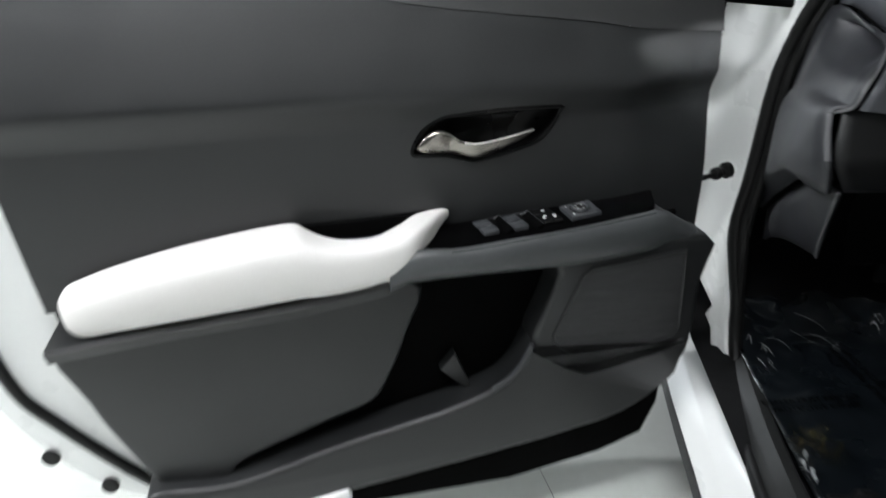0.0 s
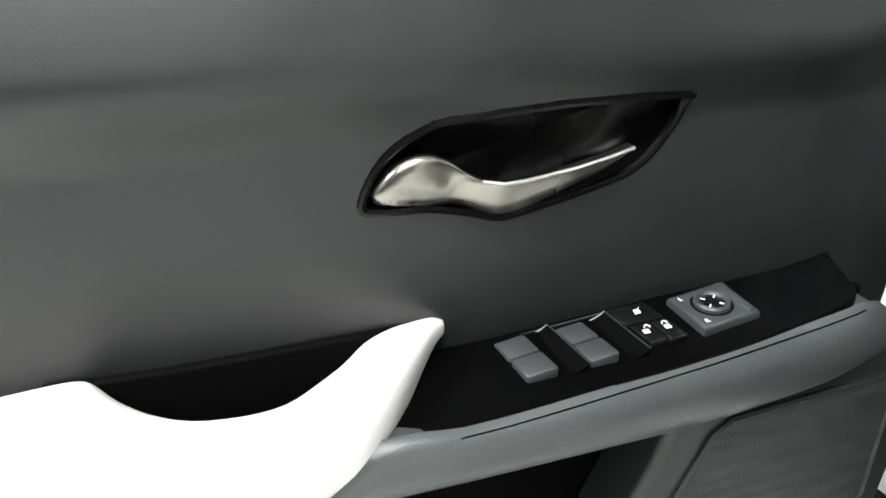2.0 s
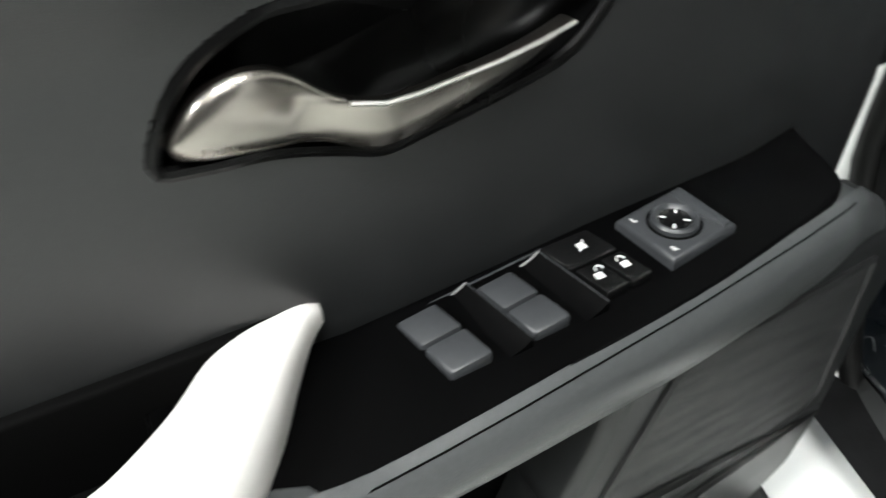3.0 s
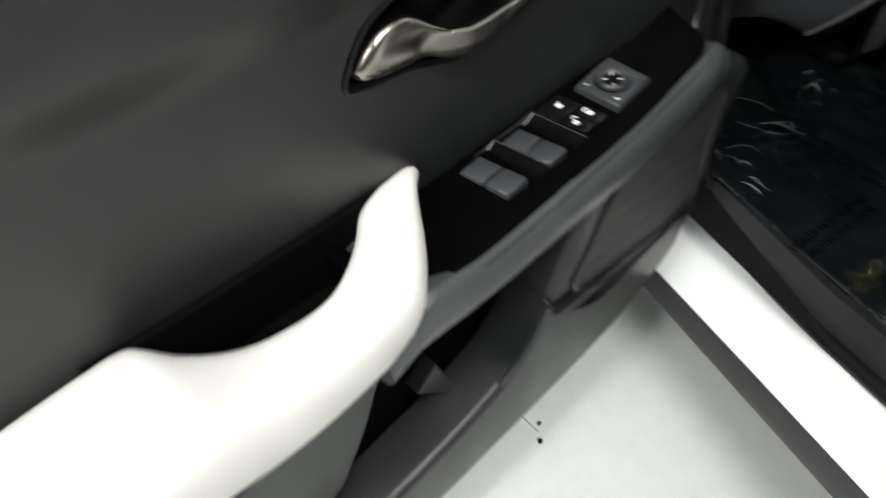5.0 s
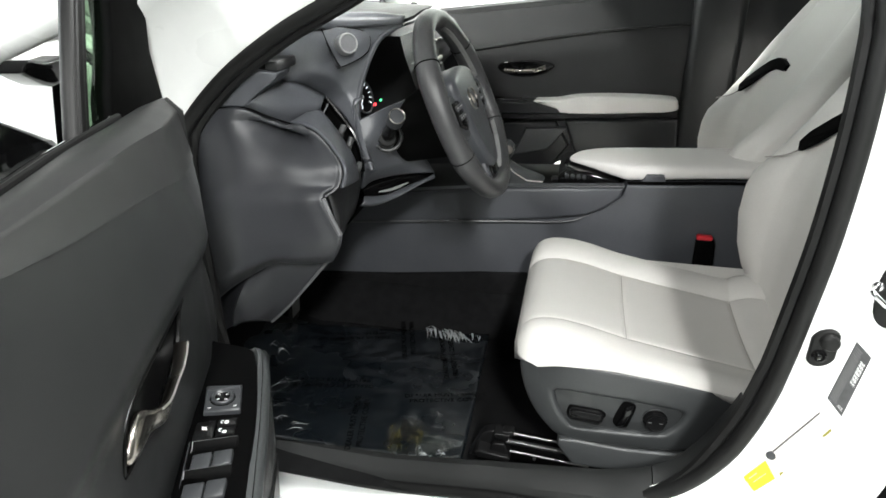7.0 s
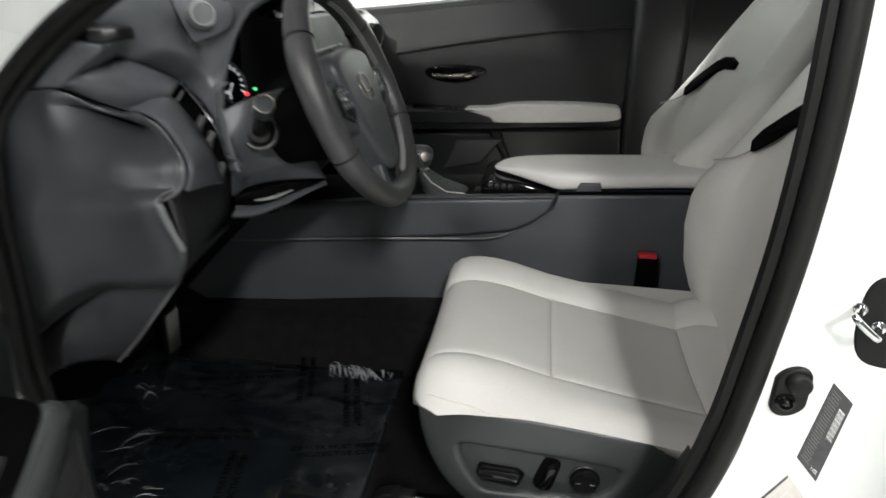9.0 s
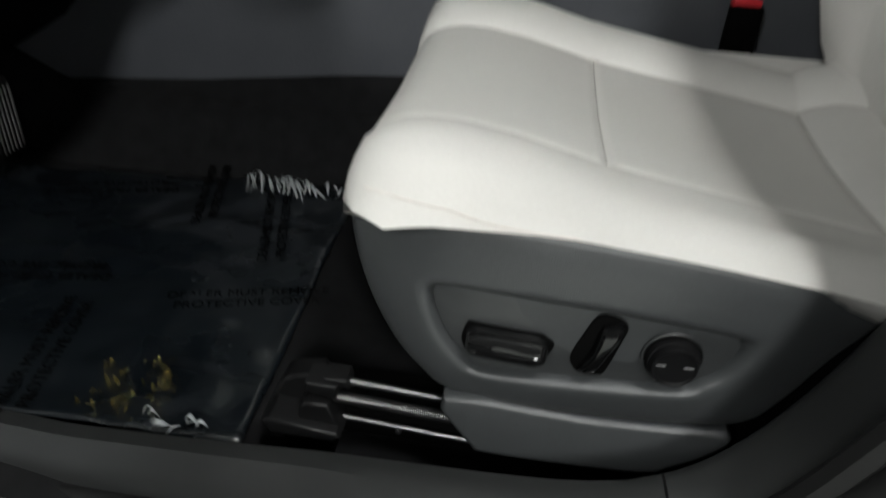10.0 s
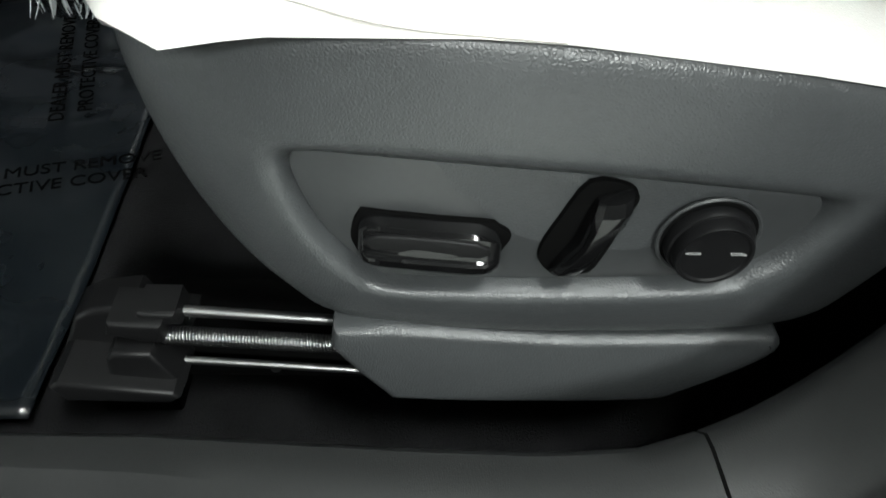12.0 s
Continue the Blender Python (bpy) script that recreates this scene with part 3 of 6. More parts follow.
    part("window_sill_trim", grid(ledge, span(-0.115, 0.945, 50), list(range(len(prof)))), M_SILL, d, "dark grey window sill trim", sharp=60)
    part("front_end_trim", rings([[(-0.112, panel_n(-0.112, z) + 0.001, z) for z in span(0.60, 0.955, 10)] + [(-0.112, -0.030, 1.006)], [(-0.117, panel_n(-0.112, z) - 0.012, z) for z in span(0.60, 0.955, 10)] + [(-0.124, -0.052, 1.022)], [(-0.112, -0.10, z) for z in span(0.60, 0.955, 10)] + [(-0.118, -0.092, 1.008)]], caps=False, closed=False), M_SILL, d, "dark trim edge")
    part("sill_seal", tube([(u, -0.0955, interp(u, [-0.05, 0.14, 1.03], [1.012, 1.019, 1.022])) for u in span(-0.05, 1.03, 10)], 0.0045, 8), M_RUBBER, d, "black window seal")
    part("sill_moulding", tube([(u, -0.1075, interp(u, [-0.05, 0.14, 1.03], [1.008, 1.015, 1.018])) for u in span(-0.05, 1.03, 10)], 0.0045, 8), M_CHROME, d, "bright window moulding")
    # window frame at the front
    sash = part("sash", tube(spline([(0.075, -0.108, 0.985), (0.062, -0.108, 1.01), (0.030, -0.11, 1.083), (-0.012, -0.114, 1.155), (-0.085, -0.125, 1.26)], 4), 0.0130, 12, flat=0.9), M_RUBBER, d, "black window channel")
    for k, r_ in ((0.008, 0.0032), (-0.006, 0.0045)):
        part("sash_rib", tube(spline([(0.075 + k, -0.099, 0.99), (0.062 + k, -0.099, 1.01), (0.030 + k, -0.101, 1.083), (-0.012 + k, -0.105, 1.155), (-0.085 + k, -0.116, 1.26)], 4), r_, 8), M_RUBBER, sash)
    part("corner_trim", plate([(-0.30, 0.955), (-0.034, 0.985), (-0.040, 1.01), (-0.050, 1.04), (-0.078, 1.088), (-0.092, 1.125), (-0.100, 1.16), (-0.15, 1.25), (-0.29, 1.25), (-0.256, 1.14), (-0.249, 1.067)], -0.125, -0.10, 0.008, dn), M_CAVITY, d, "black sail panel at the mirror corner")
    qg = part("quarter_glass", plate([(-0.13, 1.22), (-0.10, 1.13), (-0.085, 1.087), (-0.060, 1.04), (-0.050, 0.985), (0.055, 0.985), (0.030, 1.075), (-0.01, 1.14), (-0.055, 1.20)], -0.113, -0.109, 0.001, dn, 2), M_GREEN, d, "green tinted quarter glass")
    qg.visible_shadow = False
    part("glass_strip", tube([(0.030, -0.105, 0.998), (0.0, -0.105, 1.004), (-0.045, -0.105, 1.013)], 0.003, 6), M_CHROME, qg, "bright strip at the foot of the glass")
    # armrest pad
    A = [(0.874, 0.000, 0.040, 0.612, 0.640), (0.866, 0.0, 0.062, 0.598, 0.651), (0.845, 0.0, 0.078, 0.589, 0.661), (0.80, 0.0, 0.088, 0.596, 0.676), (0.71, 0.0, 0.096, 0.605, 0.697),
         (0.62, 0.0, 0.099, 0.612, 0.711), (0.575, 0.0, 0.0995, 0.616, 0.7155), (0.553, 0.001, 0.0998, 0.618, 0.7165), (0.543, 0.008, 0.100, 0.619, 0.7155), (0.531, 0.022, 0.100, 0.620, 0.711), (0.513, 0.034, 0.100, 0.622, 0.704), (0.49, 0.043, 0.100, 0.625, 0.699),
         (0.46, 0.047, 0.099, 0.629, 0.6975), (0.435, 0.046, 0.098, 0.634, 0.699), (0.415, 0.038, 0.096, 0.633, 0.704), (0.395, 0.024, 0.093, 0.643, 0.707), (0.378, 0.008, 0.080, 0.653, 0.709), (0.36, 0.001, 0.058, 0.665, 0.7095), (0.345, 0.0, 0.036, 0.677, 0.709), (0.330, 0.0, 0.016, 0.688, 0.708), (0.321, 0.0, 0.008, 0.694, 0.704)]
    cols = list(zip(*A))
    ts = spline([(a, b, c2) for a, b, c2 in zip(cols[0], cols[1], cols[2])], 3)
    tz = spline([(a, b, c2) for a, b, c2 in zip(cols[0], cols[3], cols[4])], 3)
    rws = []
    for p, q in zip(ts, tz):
        n0, n1, z0, z1 = p.y, p.z, q.y, q.z
        cn, cz, hn, hz = (n0 + n1) / 2, (z0 + z1) / 2, (n1 - n0) / 2, (z1 - z0) / 2
        ring = []
        for k in range(28):
            a = 2 * math.pi * k / 28
            ca, sa = math.cos(a), math.sin(a)
            ex = 0.55
            nn = cn + hn * math.copysign(abs(ca) ** ex, ca)
            zz = cz + hz * math.copysign(abs(sa) ** ex, sa)
            # the outer face leans in towards the bottom
            nn -= 0.16 * max(0.0, cz + 0.2 * hz - zz) * (nn - n0) / max(0.01, n1 - n0)
            ring.append((p.x, nn, zz))
        rws.append(ring)
    part("armrest", rings(rws), M_PAD, d, "white leather armrest with a pull grip", sharp=70)
    # shadow gap below the pad, modelled as a dark roll
    part("armrest_shadow_gap", rings([[(u, n, z + interp(u, [0.33, 0.43, 0.55, 0.77, 0.89], [0.655, 0.612, 0.595, 0.580, 0.568])) for n, z in ((0.0, 0.018), (0.075, 0.018), (0.080, 0.012), (0.072, -0.006), (0.05, -0.016), (0.0, -0.02))] for u in span(0.40, 0.895, 20)]), M_TRIM_DARK, d, "dark roll as the shadow gap under the armrest")
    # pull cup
    # pocket faces coloured near black to hold the recess shade
    part("pull_cup", box(0.40, 0.565, -0.02, 0.06, 0.632, 0.648, 0.004), M_CAVITY, d, "pull pocket floor, blackened for recess shade")
    part("pull_cup_end", box(0.396, 0.409, 0.0, 0.064, 0.63, 0.6815, 0.002), M_TRAY, d, "pull pocket end, blackened for recess shade")
    part("pull_cup_wall", plate([(0.33, 0.63), (0.575, 0.63), (0.575, 0.705), (0.50, 0.703), (0.33, 0.706)], 0.0, 0.0085, 0.003, dn), M_CAVITY, d, "pull pocket wall, blackened for recess shade")
    # switch tray
    tray = [(0.372, 0.005), (0.31, 0.005), (0.148, 0.0), (0.0, -0.006), (-0.013, -0.007), (-0.012, 0.0), (-0.003, 0.028), (0.004, 0.045), (0.013, 0.055), (0.03, 0.0605), (0.06, 0.066), (0.144, 0.076), (0.25, 0.082), (0.331, 0.086), (0.40, 0.090), (0.40, 0.06)]

    def tz_at(u):
        return 0.683 + interp(u, [-0.05, 0.0, 0.13, 0.3, 0.42], [0.022, 0.020, 0.012, 0.002, 0.0])

    def tray_tilt(b):
        # nearly level under the keys, falling away towards the bolster
        return -0.00375 + 0.03 * (0.055 - b) if b < 0.055 else -0.00375 - 0.15 * (b - 0.055)

    def on_tray(a, b, c3):
        return (a, b, tz_at(a) + tray_tilt(b) + c3)
    part("switch_tray", plate([(p.x, p.y) for p in spline([(*p, 0) for p in tray], 4, True)], -0.03, 0.0, 0.0025, on_tray), M_TRAY, d, "satin black switch panel")
    # bolster under the tray
    rws = []
    for u in [-0.088, -0.086, -0.080, -0.070, -0.060, -0.050, -0.044] + span(-0.038, 0.395, 34) + [0.405, 0.415, 0.425]:
        n1 = interp(u, [-0.088, -0.080, -0.06, -0.03, -0.012, 0.0, 0.02, 0.06, 0.15, 0.26, 0.345, 0.44], [0.030, 0.044, 0.054, 0.0615, 0.0665, 0.0705, 0.075, 0.080, 0.088, 0.0945, 0.0980, 0.0960])
        zt = tz_at(u) - 0.0085 + interp(u, [0.33, 0.36, 0.388, 0.397], [0.0, 0.0045, 0.0045, 0.0]) if u < 0.397 else interp(u, [0.395, 0.405, 0.415, 0.43, 0.45, 0.47], [0.6745, 0.668, 0.660, 0.650, 0.641, 0.634])
        zt -= interp(u, [-0.088, -0.06, -0.036, -0.012, 0.008], [0.056, 0.040, 0.024, 0.007, 0.0])
        zb = interp(u, [-0.088, -0.03, 0.016, 0.135, 0.27, 0.34, 0.40], [0.622, 0.625, 0.623, 0.620, 0.626, 0.629, 0.626]) if u < 0.397 else interp(u, [0.395, 0.43, 0.47], [0.627, 0.614, 0.600])
        hh = zt - zb
        inn = max(0.002, n1 - 0.012)
        n_in = 0.0 if u < 0.397 else 0.062
        rws.append([(u, n_in, zt - 0.004), (u, inn - 0.004, zt - 0.003), (u, inn - 0.002, zt + 0.0012), (u, n1 - 0.008, zt - 0.001), (u, n1 - 0.004, zt - 0.006), (u, n1 - 0.001, zt - 0.013), (u, n1, zt - 0.020), (u, n1 - 0.001, zt - hh * 0.55), (u, n1 - 0.006, zt - hh * 0.78), (u, n1 - 0.014, zb + 0.003), (u, n1 - 0.022, zb), (u, n1 - 0.032, zb - 0.003), (u, n_in, zb - 0.004)])
    part("armrest_front", rings(rws), M_LEATHER_TRIM, d, "dark grained leather-look bolster", sharp=50)
    part("bolster_seam", tube([(u, interp(u, [0.0, 0.02, 0.06, 0.15, 0.26, 0.345, 0.39], [0.0690, 0.0735, 0.0785, 0.0865, 0.093, 0.0965, 0.098]) - 0.0062, tz_at(u) - 0.0085 - 0.0012) for u in span(0.012, 0.335, 60)], 0.0006, 6), M_CAVITY, d, "fine dark joint line")
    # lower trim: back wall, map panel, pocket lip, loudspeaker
    # back wall painted with the shade inside the door pocket
    part("pocket_back", plate([(-0.065, 0.66), (0.45, 0.66), (0.90, 0.60), (0.88, 0.45), (0.80, 0.25), (0.5, 0.24), (0.1, 0.30), (-0.055, 0.42)], -0.03, -0.005, 0.004, dn), M_CAVITY, d, "pocket back wall, coloured black for its shade")
    mp = [(0.895, 0.580), (0.875, 0.46), (0.835, 0.355), (0.795, 0.285), (0.70, 0.28), (0.673, 0.310), (0.54, 0.362), (0.459, 0.391), (0.428, 0.435), (0.398, 0.51), (0.385, 0.61), (0.65, 0.61)]
    part("map_panel", plate([(p.x, p.y) for p in spline([(*p, 0) for p in mp], 4, True)], -0.01, 0.034, 0.010, dn), M_TRIM, d, "dark grey fabric-look lower panel")
    lip = [(-0.070, 0.405), (-0.055, 0.370), (0.024, 0.316), (0.12, 0.292), (0.24, 0.272), (0.507, 0.236), (0.70, 0.216), (0.79, 0.235), (0.825, 0.272), (0.80, 0.296), (0.685, 0.290), (0.52, 0.334), (0.34, 0.374), (0.262, 0.402), (0.234, 0.421), (0.213, 0.449), (0.198, 0.482), (0.188, 0.472), (0.150, 0.444), (0.108, 0.421), (0.088, 0.420), (0.0, 0.436), (-0.05, 0.450), (-0.078, 0.452)]
    part("pocket_lip", plate([(p.x, p.y) for p in spline([(*p, 0) for p in lip], 4, True)], 0.0, 0.0615, 0.010, dn), M_TRIM, d, "dark grey door pocket rim")
    # lip highlight put in as a lighter curved edge
    part("pocket_edge", tube(spline([(0.262, 0.058, 0.402), (0.235, 0.06, 0.422), (0.214, 0.06, 0.450), (0.199, 0.06, 0.481)], 5), 0.005, 8), M_KEY, d, "pocket edge coloured lighter as a highlight")
    sp_out = [(-0.088, 0.640), (-0.089, 0.56), (-0.085, 0.445), (-0.072, 0.408), (-0.04, 0.390), (0.02, 0.390), (0.088, 0.382), (0.17, 0.440), (0.198, 0.480), (0.178, 0.54), (0.158, 0.60), (0.15, 0.635)]
    part("speaker_surround", plate([(p.x, p.y) for p in spline([(*p, 0) for p in sp_out], 3, True)], 0.0, 0.058, 0.010, dn), M_TRIM, d, "dark loudspeaker surround")
    gr = [(-0.052, 0.619), (-0.058, 0.480), (-0.047, 0.460), (0.085, 0.432), (0.106, 0.432), (0.158, 0.474), (0.163, 0.490), (0.120, 0.594), (0.106, 0.606)]
    part("speaker_grille", plate(gr, 0.04, 0.0600, 0.003, dn), M_GRILLE, d, "black woven loudspeaker grille")
    rim = [(p[0], 0.0585, p[1]) for p in gr]
    part("speaker_rim", tube(rim, 0.0035, 6, True), M_TRIM_DARK, d, "thin raised grille rim")
    part("pocket_rib", plate([(0.342, 0.428), (0.317, 0.457), (0.290, 0.388), (0.294, 0.378)], 0.0, 0.02, 0.003, dn), M_TRIM, d, "grey triangular rib inside the pocket")
    part("courtesy_lamp", plate([(0.505, 0.226), (0.600, 0.206), (0.605, 0.220), (0.582, 0.232), (0.510, 0.246)], 0.05, 0.069, 0.003, dn), M_WHITE_INK, d, "white courtesy lamp lens")
    # window keys
    def key(u0, u1, n0, n1, h, name="window_switch", label="grey window switch", tilt=0.0, m=None):
        bm = box(u0, u1, n0, n1, -0.004, h, 0.0018, 2)
        uc = (u0 + u1) / 2
        for v in bm.verts:
            v.co.x -= 0.2 * (v.co.y - 0.0375)
            v.co.z += tz_at(v.co.x) + tray_tilt(v.co.y) + (tilt * (v.co.x - uc) if v.co.z > 0 else 0)
        return part(name, bm, m or M_KEY, d, label)
    for u0, u1 in ((0.2595, 0.2845), (0.2145, 0.238)):
        key(u0 + 0.001, u1 - 0.0015, 0.0160, 0.0368, 0.0045, tilt=-0.10)
        key(u0 + 0.001, u1 - 0.0015, 0.0385, 0.0590, 0.0045, tilt=-0.10)
    for u0 in (0.2395, 0.1940):
        rws = []
        for k in span(0, 1, 6):
            u = u0 + 0.018 * (1 - k)
            z = tz_at(u) + 0.0065 * k ** 2.2 - 0.0015
            rws.append([(u - 0.2 * (n - 0.0375), n, z + tray_tilt(n) + h) for n, h in ((0.0125, 0), (0.061, 0), (0.061, -0.006), (0.0125, -0.006))])
        sc_ = part("finger_scoop", rings(rws), M_TRAY, d, "curved black finger scoop")
        ue = u0
        part("scoop_crest", tube([(ue - 0.2 * (n - 0.0375), n, tz_at(ue) + 0.0052 + tray_tilt(n)) for n in (0.0128, 0.0605)], 0.00035, 6), M_KEY, sc_, "fine grey crest")
        part("scoop_end", rings([[(u0 + 0.005 + 0.018 * (1 - k), 0.0122 - q, tz_at(u0 + 0.018 * (1 - k)) + tray_tilt(0.0122) + zz) for k, zz in ((0.25, -0.001), (1.0, -0.001), (1.0, 0.0052), (0.7, 0.0018))] for q in (0.0, 0.0008)]), M_EDGE_KEY, sc_, "light end of the scoop")
    part("switch_bezel", tube([on_tray(a, b, 0.0006) for a, b in ((0.290, 0.0125), (0.245, 0.010), (0.194, 0.007))], 0.0007, 6), M_KEY, d, "thin bright bezel line")
    lk1 = key(0.160, 0.1925, 0.0095, 0.0325, 0.005, "lock_switch", "black window lock switch", 0, M_BLACK)
    lk2 = key(0.1755, 0.1905, 0.0338, 0.0560, 0.005, "lock_switch", "black unlock switch", 0, M_BLACK)
    lk3 = key(0.160, 0.1745, 0.0338, 0.0560, 0.005, "lock_switch", "black lock switch", 0, M_BLACK)

    def mark(o, h=0.0052, host=None):
        part("switch_symbol", plate(o, h, h + 0.0003, 0.0001, on_tray, 1), M_WHITE_INK, host or lk1, "white symbol", smooth=False)
    mark([(0.1792, 0.018), (0.1748, 0.018), (0.1748, 0.023), (0.1792, 0.023)])
    mark([(0.1805, 0.0238), (0.1799, 0.0244), (0.1735, 0.0172), (0.1741, 0.0166)], 0.0056)
    for u in (0.183, 0.166):
        mark([(u - 0.0023, 0.0420), (u + 0.0023, 0.0420), (u + 0.0023, 0.0464), (u - 0.0023, 0.0464)], host=lk2 if u > 0.17 else lk3)
        part("switch_symbol", tube([on_tray(u + 0.0022 * math.cos(a) - (0.003 if u > 0.17 else 0), 0.0405 - 0.003 * math.sin(a), 0.0054) for a in span(0, math.pi, 6)], 0.0005, 5), M_WHITE_INK, lk2 if u > 0.17 else lk3)
    # mirror switch
    mo = [(0.1475, 0.0135), (0.0965, 0.008), (0.0945, 0.0515), (0.1435, 0.0565)]
    ms = part("mirror_switch", plate(inset(mo, 0.0), -0.002, 0.006, 0.003, on_tray, 3), M_KEY, d, "grey mirror adjuster block")
    part("mirror_switch_step", plate([(0.106, 0.0105), (0.0985, 0.0105), (0.0972, 0.049), (0.103, 0.0505), (0.1035, 0.044), (0.1075, 0.038), (0.1075, 0.020)], 0.004, 0.0072, 0.0015, on_tray, 2), M_KEY, ms)
    mc = (0.1225, 0.0325)
    part("mirror_dial_groove", tube([on_tray(mc[0] + 0.0145 * math.cos(a), mc[1] + 0.0145 * math.sin(a), 0.006) for a in span(0, 2 * math.pi, 28)[:-1]], 0.0008, 5, True), M_CAVITY, ms)
    rws = [[on_tray(mc[0] + r * math.cos(a), mc[1] + r * math.sin(a), h) for a in span(0, 2 * math.pi, 28)[:-1]] for r, h in ((0.0135, 0.0045), (0.0135, 0.0088), (0.0122, 0.0102), (0.0105, 0.0098), (0.0085, 0.0072), (0.003, 0.0066))]
    part("mirror_dial", rings(rws), M_KEY, ms, "round dished mirror dial")
    part("dial_dish", rings([[on_tray(mc[0] + r * math.cos(a), mc[1] + r * math.sin(a), h) for a in span(0, 2 * math.pi, 28)[:-1]] for r, h in ((0.0090, 0.0083), (0.0080, 0.0075), (0.0003, 0.0072))], caps=False), M_BLACK, ms, "black dish inside the dial")
    for k in range(4):
        a = math.pi / 4 + k * math.pi / 2
        ca, sa = math.cos(a), math.sin(a)
        o = [(mc[0] + ca * r - sa * s, mc[1] + sa * r + ca * s) for r, s in ((0.0050, -0.0006), (0.0085, -0.0006), (0.0085, 0.0006), (0.0050, 0.0006))]
        mark(o, 0.0084, ms)
    for t, uu, nn in (("L", 0.1405, 0.0195), ("R", 0.1375, 0.0495)):
        lettering(t, 0.0055, Matrix.Translation((uu, nn, tz_at(uu) + tray_tilt(nn) + 0.0063)) @ pose(0, 0, 0, 0, 0, 180), M_WHITE_INK, ms, "switch_letter")
    # door mirror
    mir = part("mirror_housing", rings([[(0.16 + k * 0.9, -0.38 + 0.125 * q * math.copysign(abs(math.cos(t)) ** 0.55, math.cos(t)), 1.085 + 0.092 * q * math.copysign(abs(math.sin(t)) ** 0.55, math.sin(t))) for t in span(0, 2 * math.pi, 28)[:-1]] for q, k in ((0.4, -0.13), (0.75, -0.10), (0.95, -0.05), (1.0, 0.0), (1.0, 0.02))]), M_PAINT, d, "white door mirror housing")
    part("mirror_rim", tube([(0.18, -0.38 + 0.124 * math.copysign(abs(math.cos(t)) ** 0.55, math.cos(t)), 1.085 + 0.091 * math.copysign(abs(math.sin(t)) ** 0.55, math.sin(t))) for t in span(0, 2 * math.pi, 28)[:-1]], 0.007, 8, True), M_GLOSS, mir, "gloss black mirror rim")
    part("mirror_glass", plate([(-0.38 + 0.117 * math.copysign(abs(math.cos(t)) ** 0.55, math.cos(t)), 1.085 + 0.084 * math.copysign(abs(math.sin(t)) ** 0.55, math.sin(t))) for t in span(0, 2 * math.pi, 28)[:-1]], 0.17, 0.182, 0.001, lambda p_, q_, c_: (c_, p_, q_), 2), M_CHROME, mir, "door mirror glass")
    part("mirror_arm", plate([(0.130, 0.990), (0.118, 1.052), (0.071, 1.032), (-0.029, 0.988), (-0.045, 0.963), (0.074, 0.956)], -0.27, -0.165, 0.010, dn), M_GLOSS, mir, "gloss black mirror foot")
    part("mirror_arm", plate([(p.x, p.y) for p in spline([(-0.024, 1.074, 0), (-0.048, 1.082, 0), (-0.095, 1.074, 0), (-0.172, 1.070, 0), (-0.161, 1.048, 0), (-0.103, 1.040, 0), (-0.03, 1.066, 0)], 3, True)], -0.215, -0.185, 0.006, dn), M_GLOSS, mir, "black tapered mirror bracket")
    return d


def woven(name, color):
    """A fine woven cloth with slanting embossed waves."""
    m = mat(name, color, 0.5, var=0.2, scale=30)
    nt = m.node_tree
    b = nt.nodes["Principled BSDF"]
    tc = nt.nodes.new("ShaderNodeTexCoord")
    mp = nt.nodes.new("ShaderNodeMapping")
    mp.inputs["Rotation"].default_value = (0, radians(24), 0)
    mp.inputs["Scale"].default_value = (1.0, 1.0, 3.2)
    nt.links.new(tc.outputs["Object"], mp.inputs["Vector"])
    big = nt.nodes.new("ShaderNodeTexNoise")
    big.inputs["Scale"].default_value, big.inputs["Detail"].default_value = 24.0, 0.0
    nt.links.new(mp.outputs["Vector"], big.inputs["Vector"])
    fine = nt.nodes.new("ShaderNodeTexVoronoi")
    fine.inputs["Scale"].default_value = 420.0
    fine.inputs["Randomness"].default_value = 0.1
    nt.links.new(tc.outputs["Object"], fine.inputs["Vector"])
    last = None
    for src, st, ds in ((big.outputs["Fac"], 0.75, 0.006), (fine.outputs["Distance"], 0.9, 0.0016)):
        bp = nt.nodes.new("ShaderNodeBump")
        bp.inputs["Strength"].default_value, bp.inputs["Distance"].default_value = st, ds
        nt.links.new(src, bp.inputs["Height"])
        if last:
            nt.links.new(last, bp.inputs["Normal"])
        last = bp.outputs["Normal"]
    nt.links.new(last, b.inputs["Normal"])
    return m


M_EDGE_KEY = mat("light_key_edge", (0.28, 0.28, 0.28), 0.3)
# nickel made brighter, for the highlight on the lever's edge
M_BLADE = mat("highlight_blade_edge", (0.85, 0.83, 0.80), 0.45, metal=1.0)
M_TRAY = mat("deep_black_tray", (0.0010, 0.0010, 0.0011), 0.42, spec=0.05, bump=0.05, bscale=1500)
M_GRILLE = woven("woven_speaker_grille", (0.020, 0.0207, 0.0214))
DOOR = front_door()


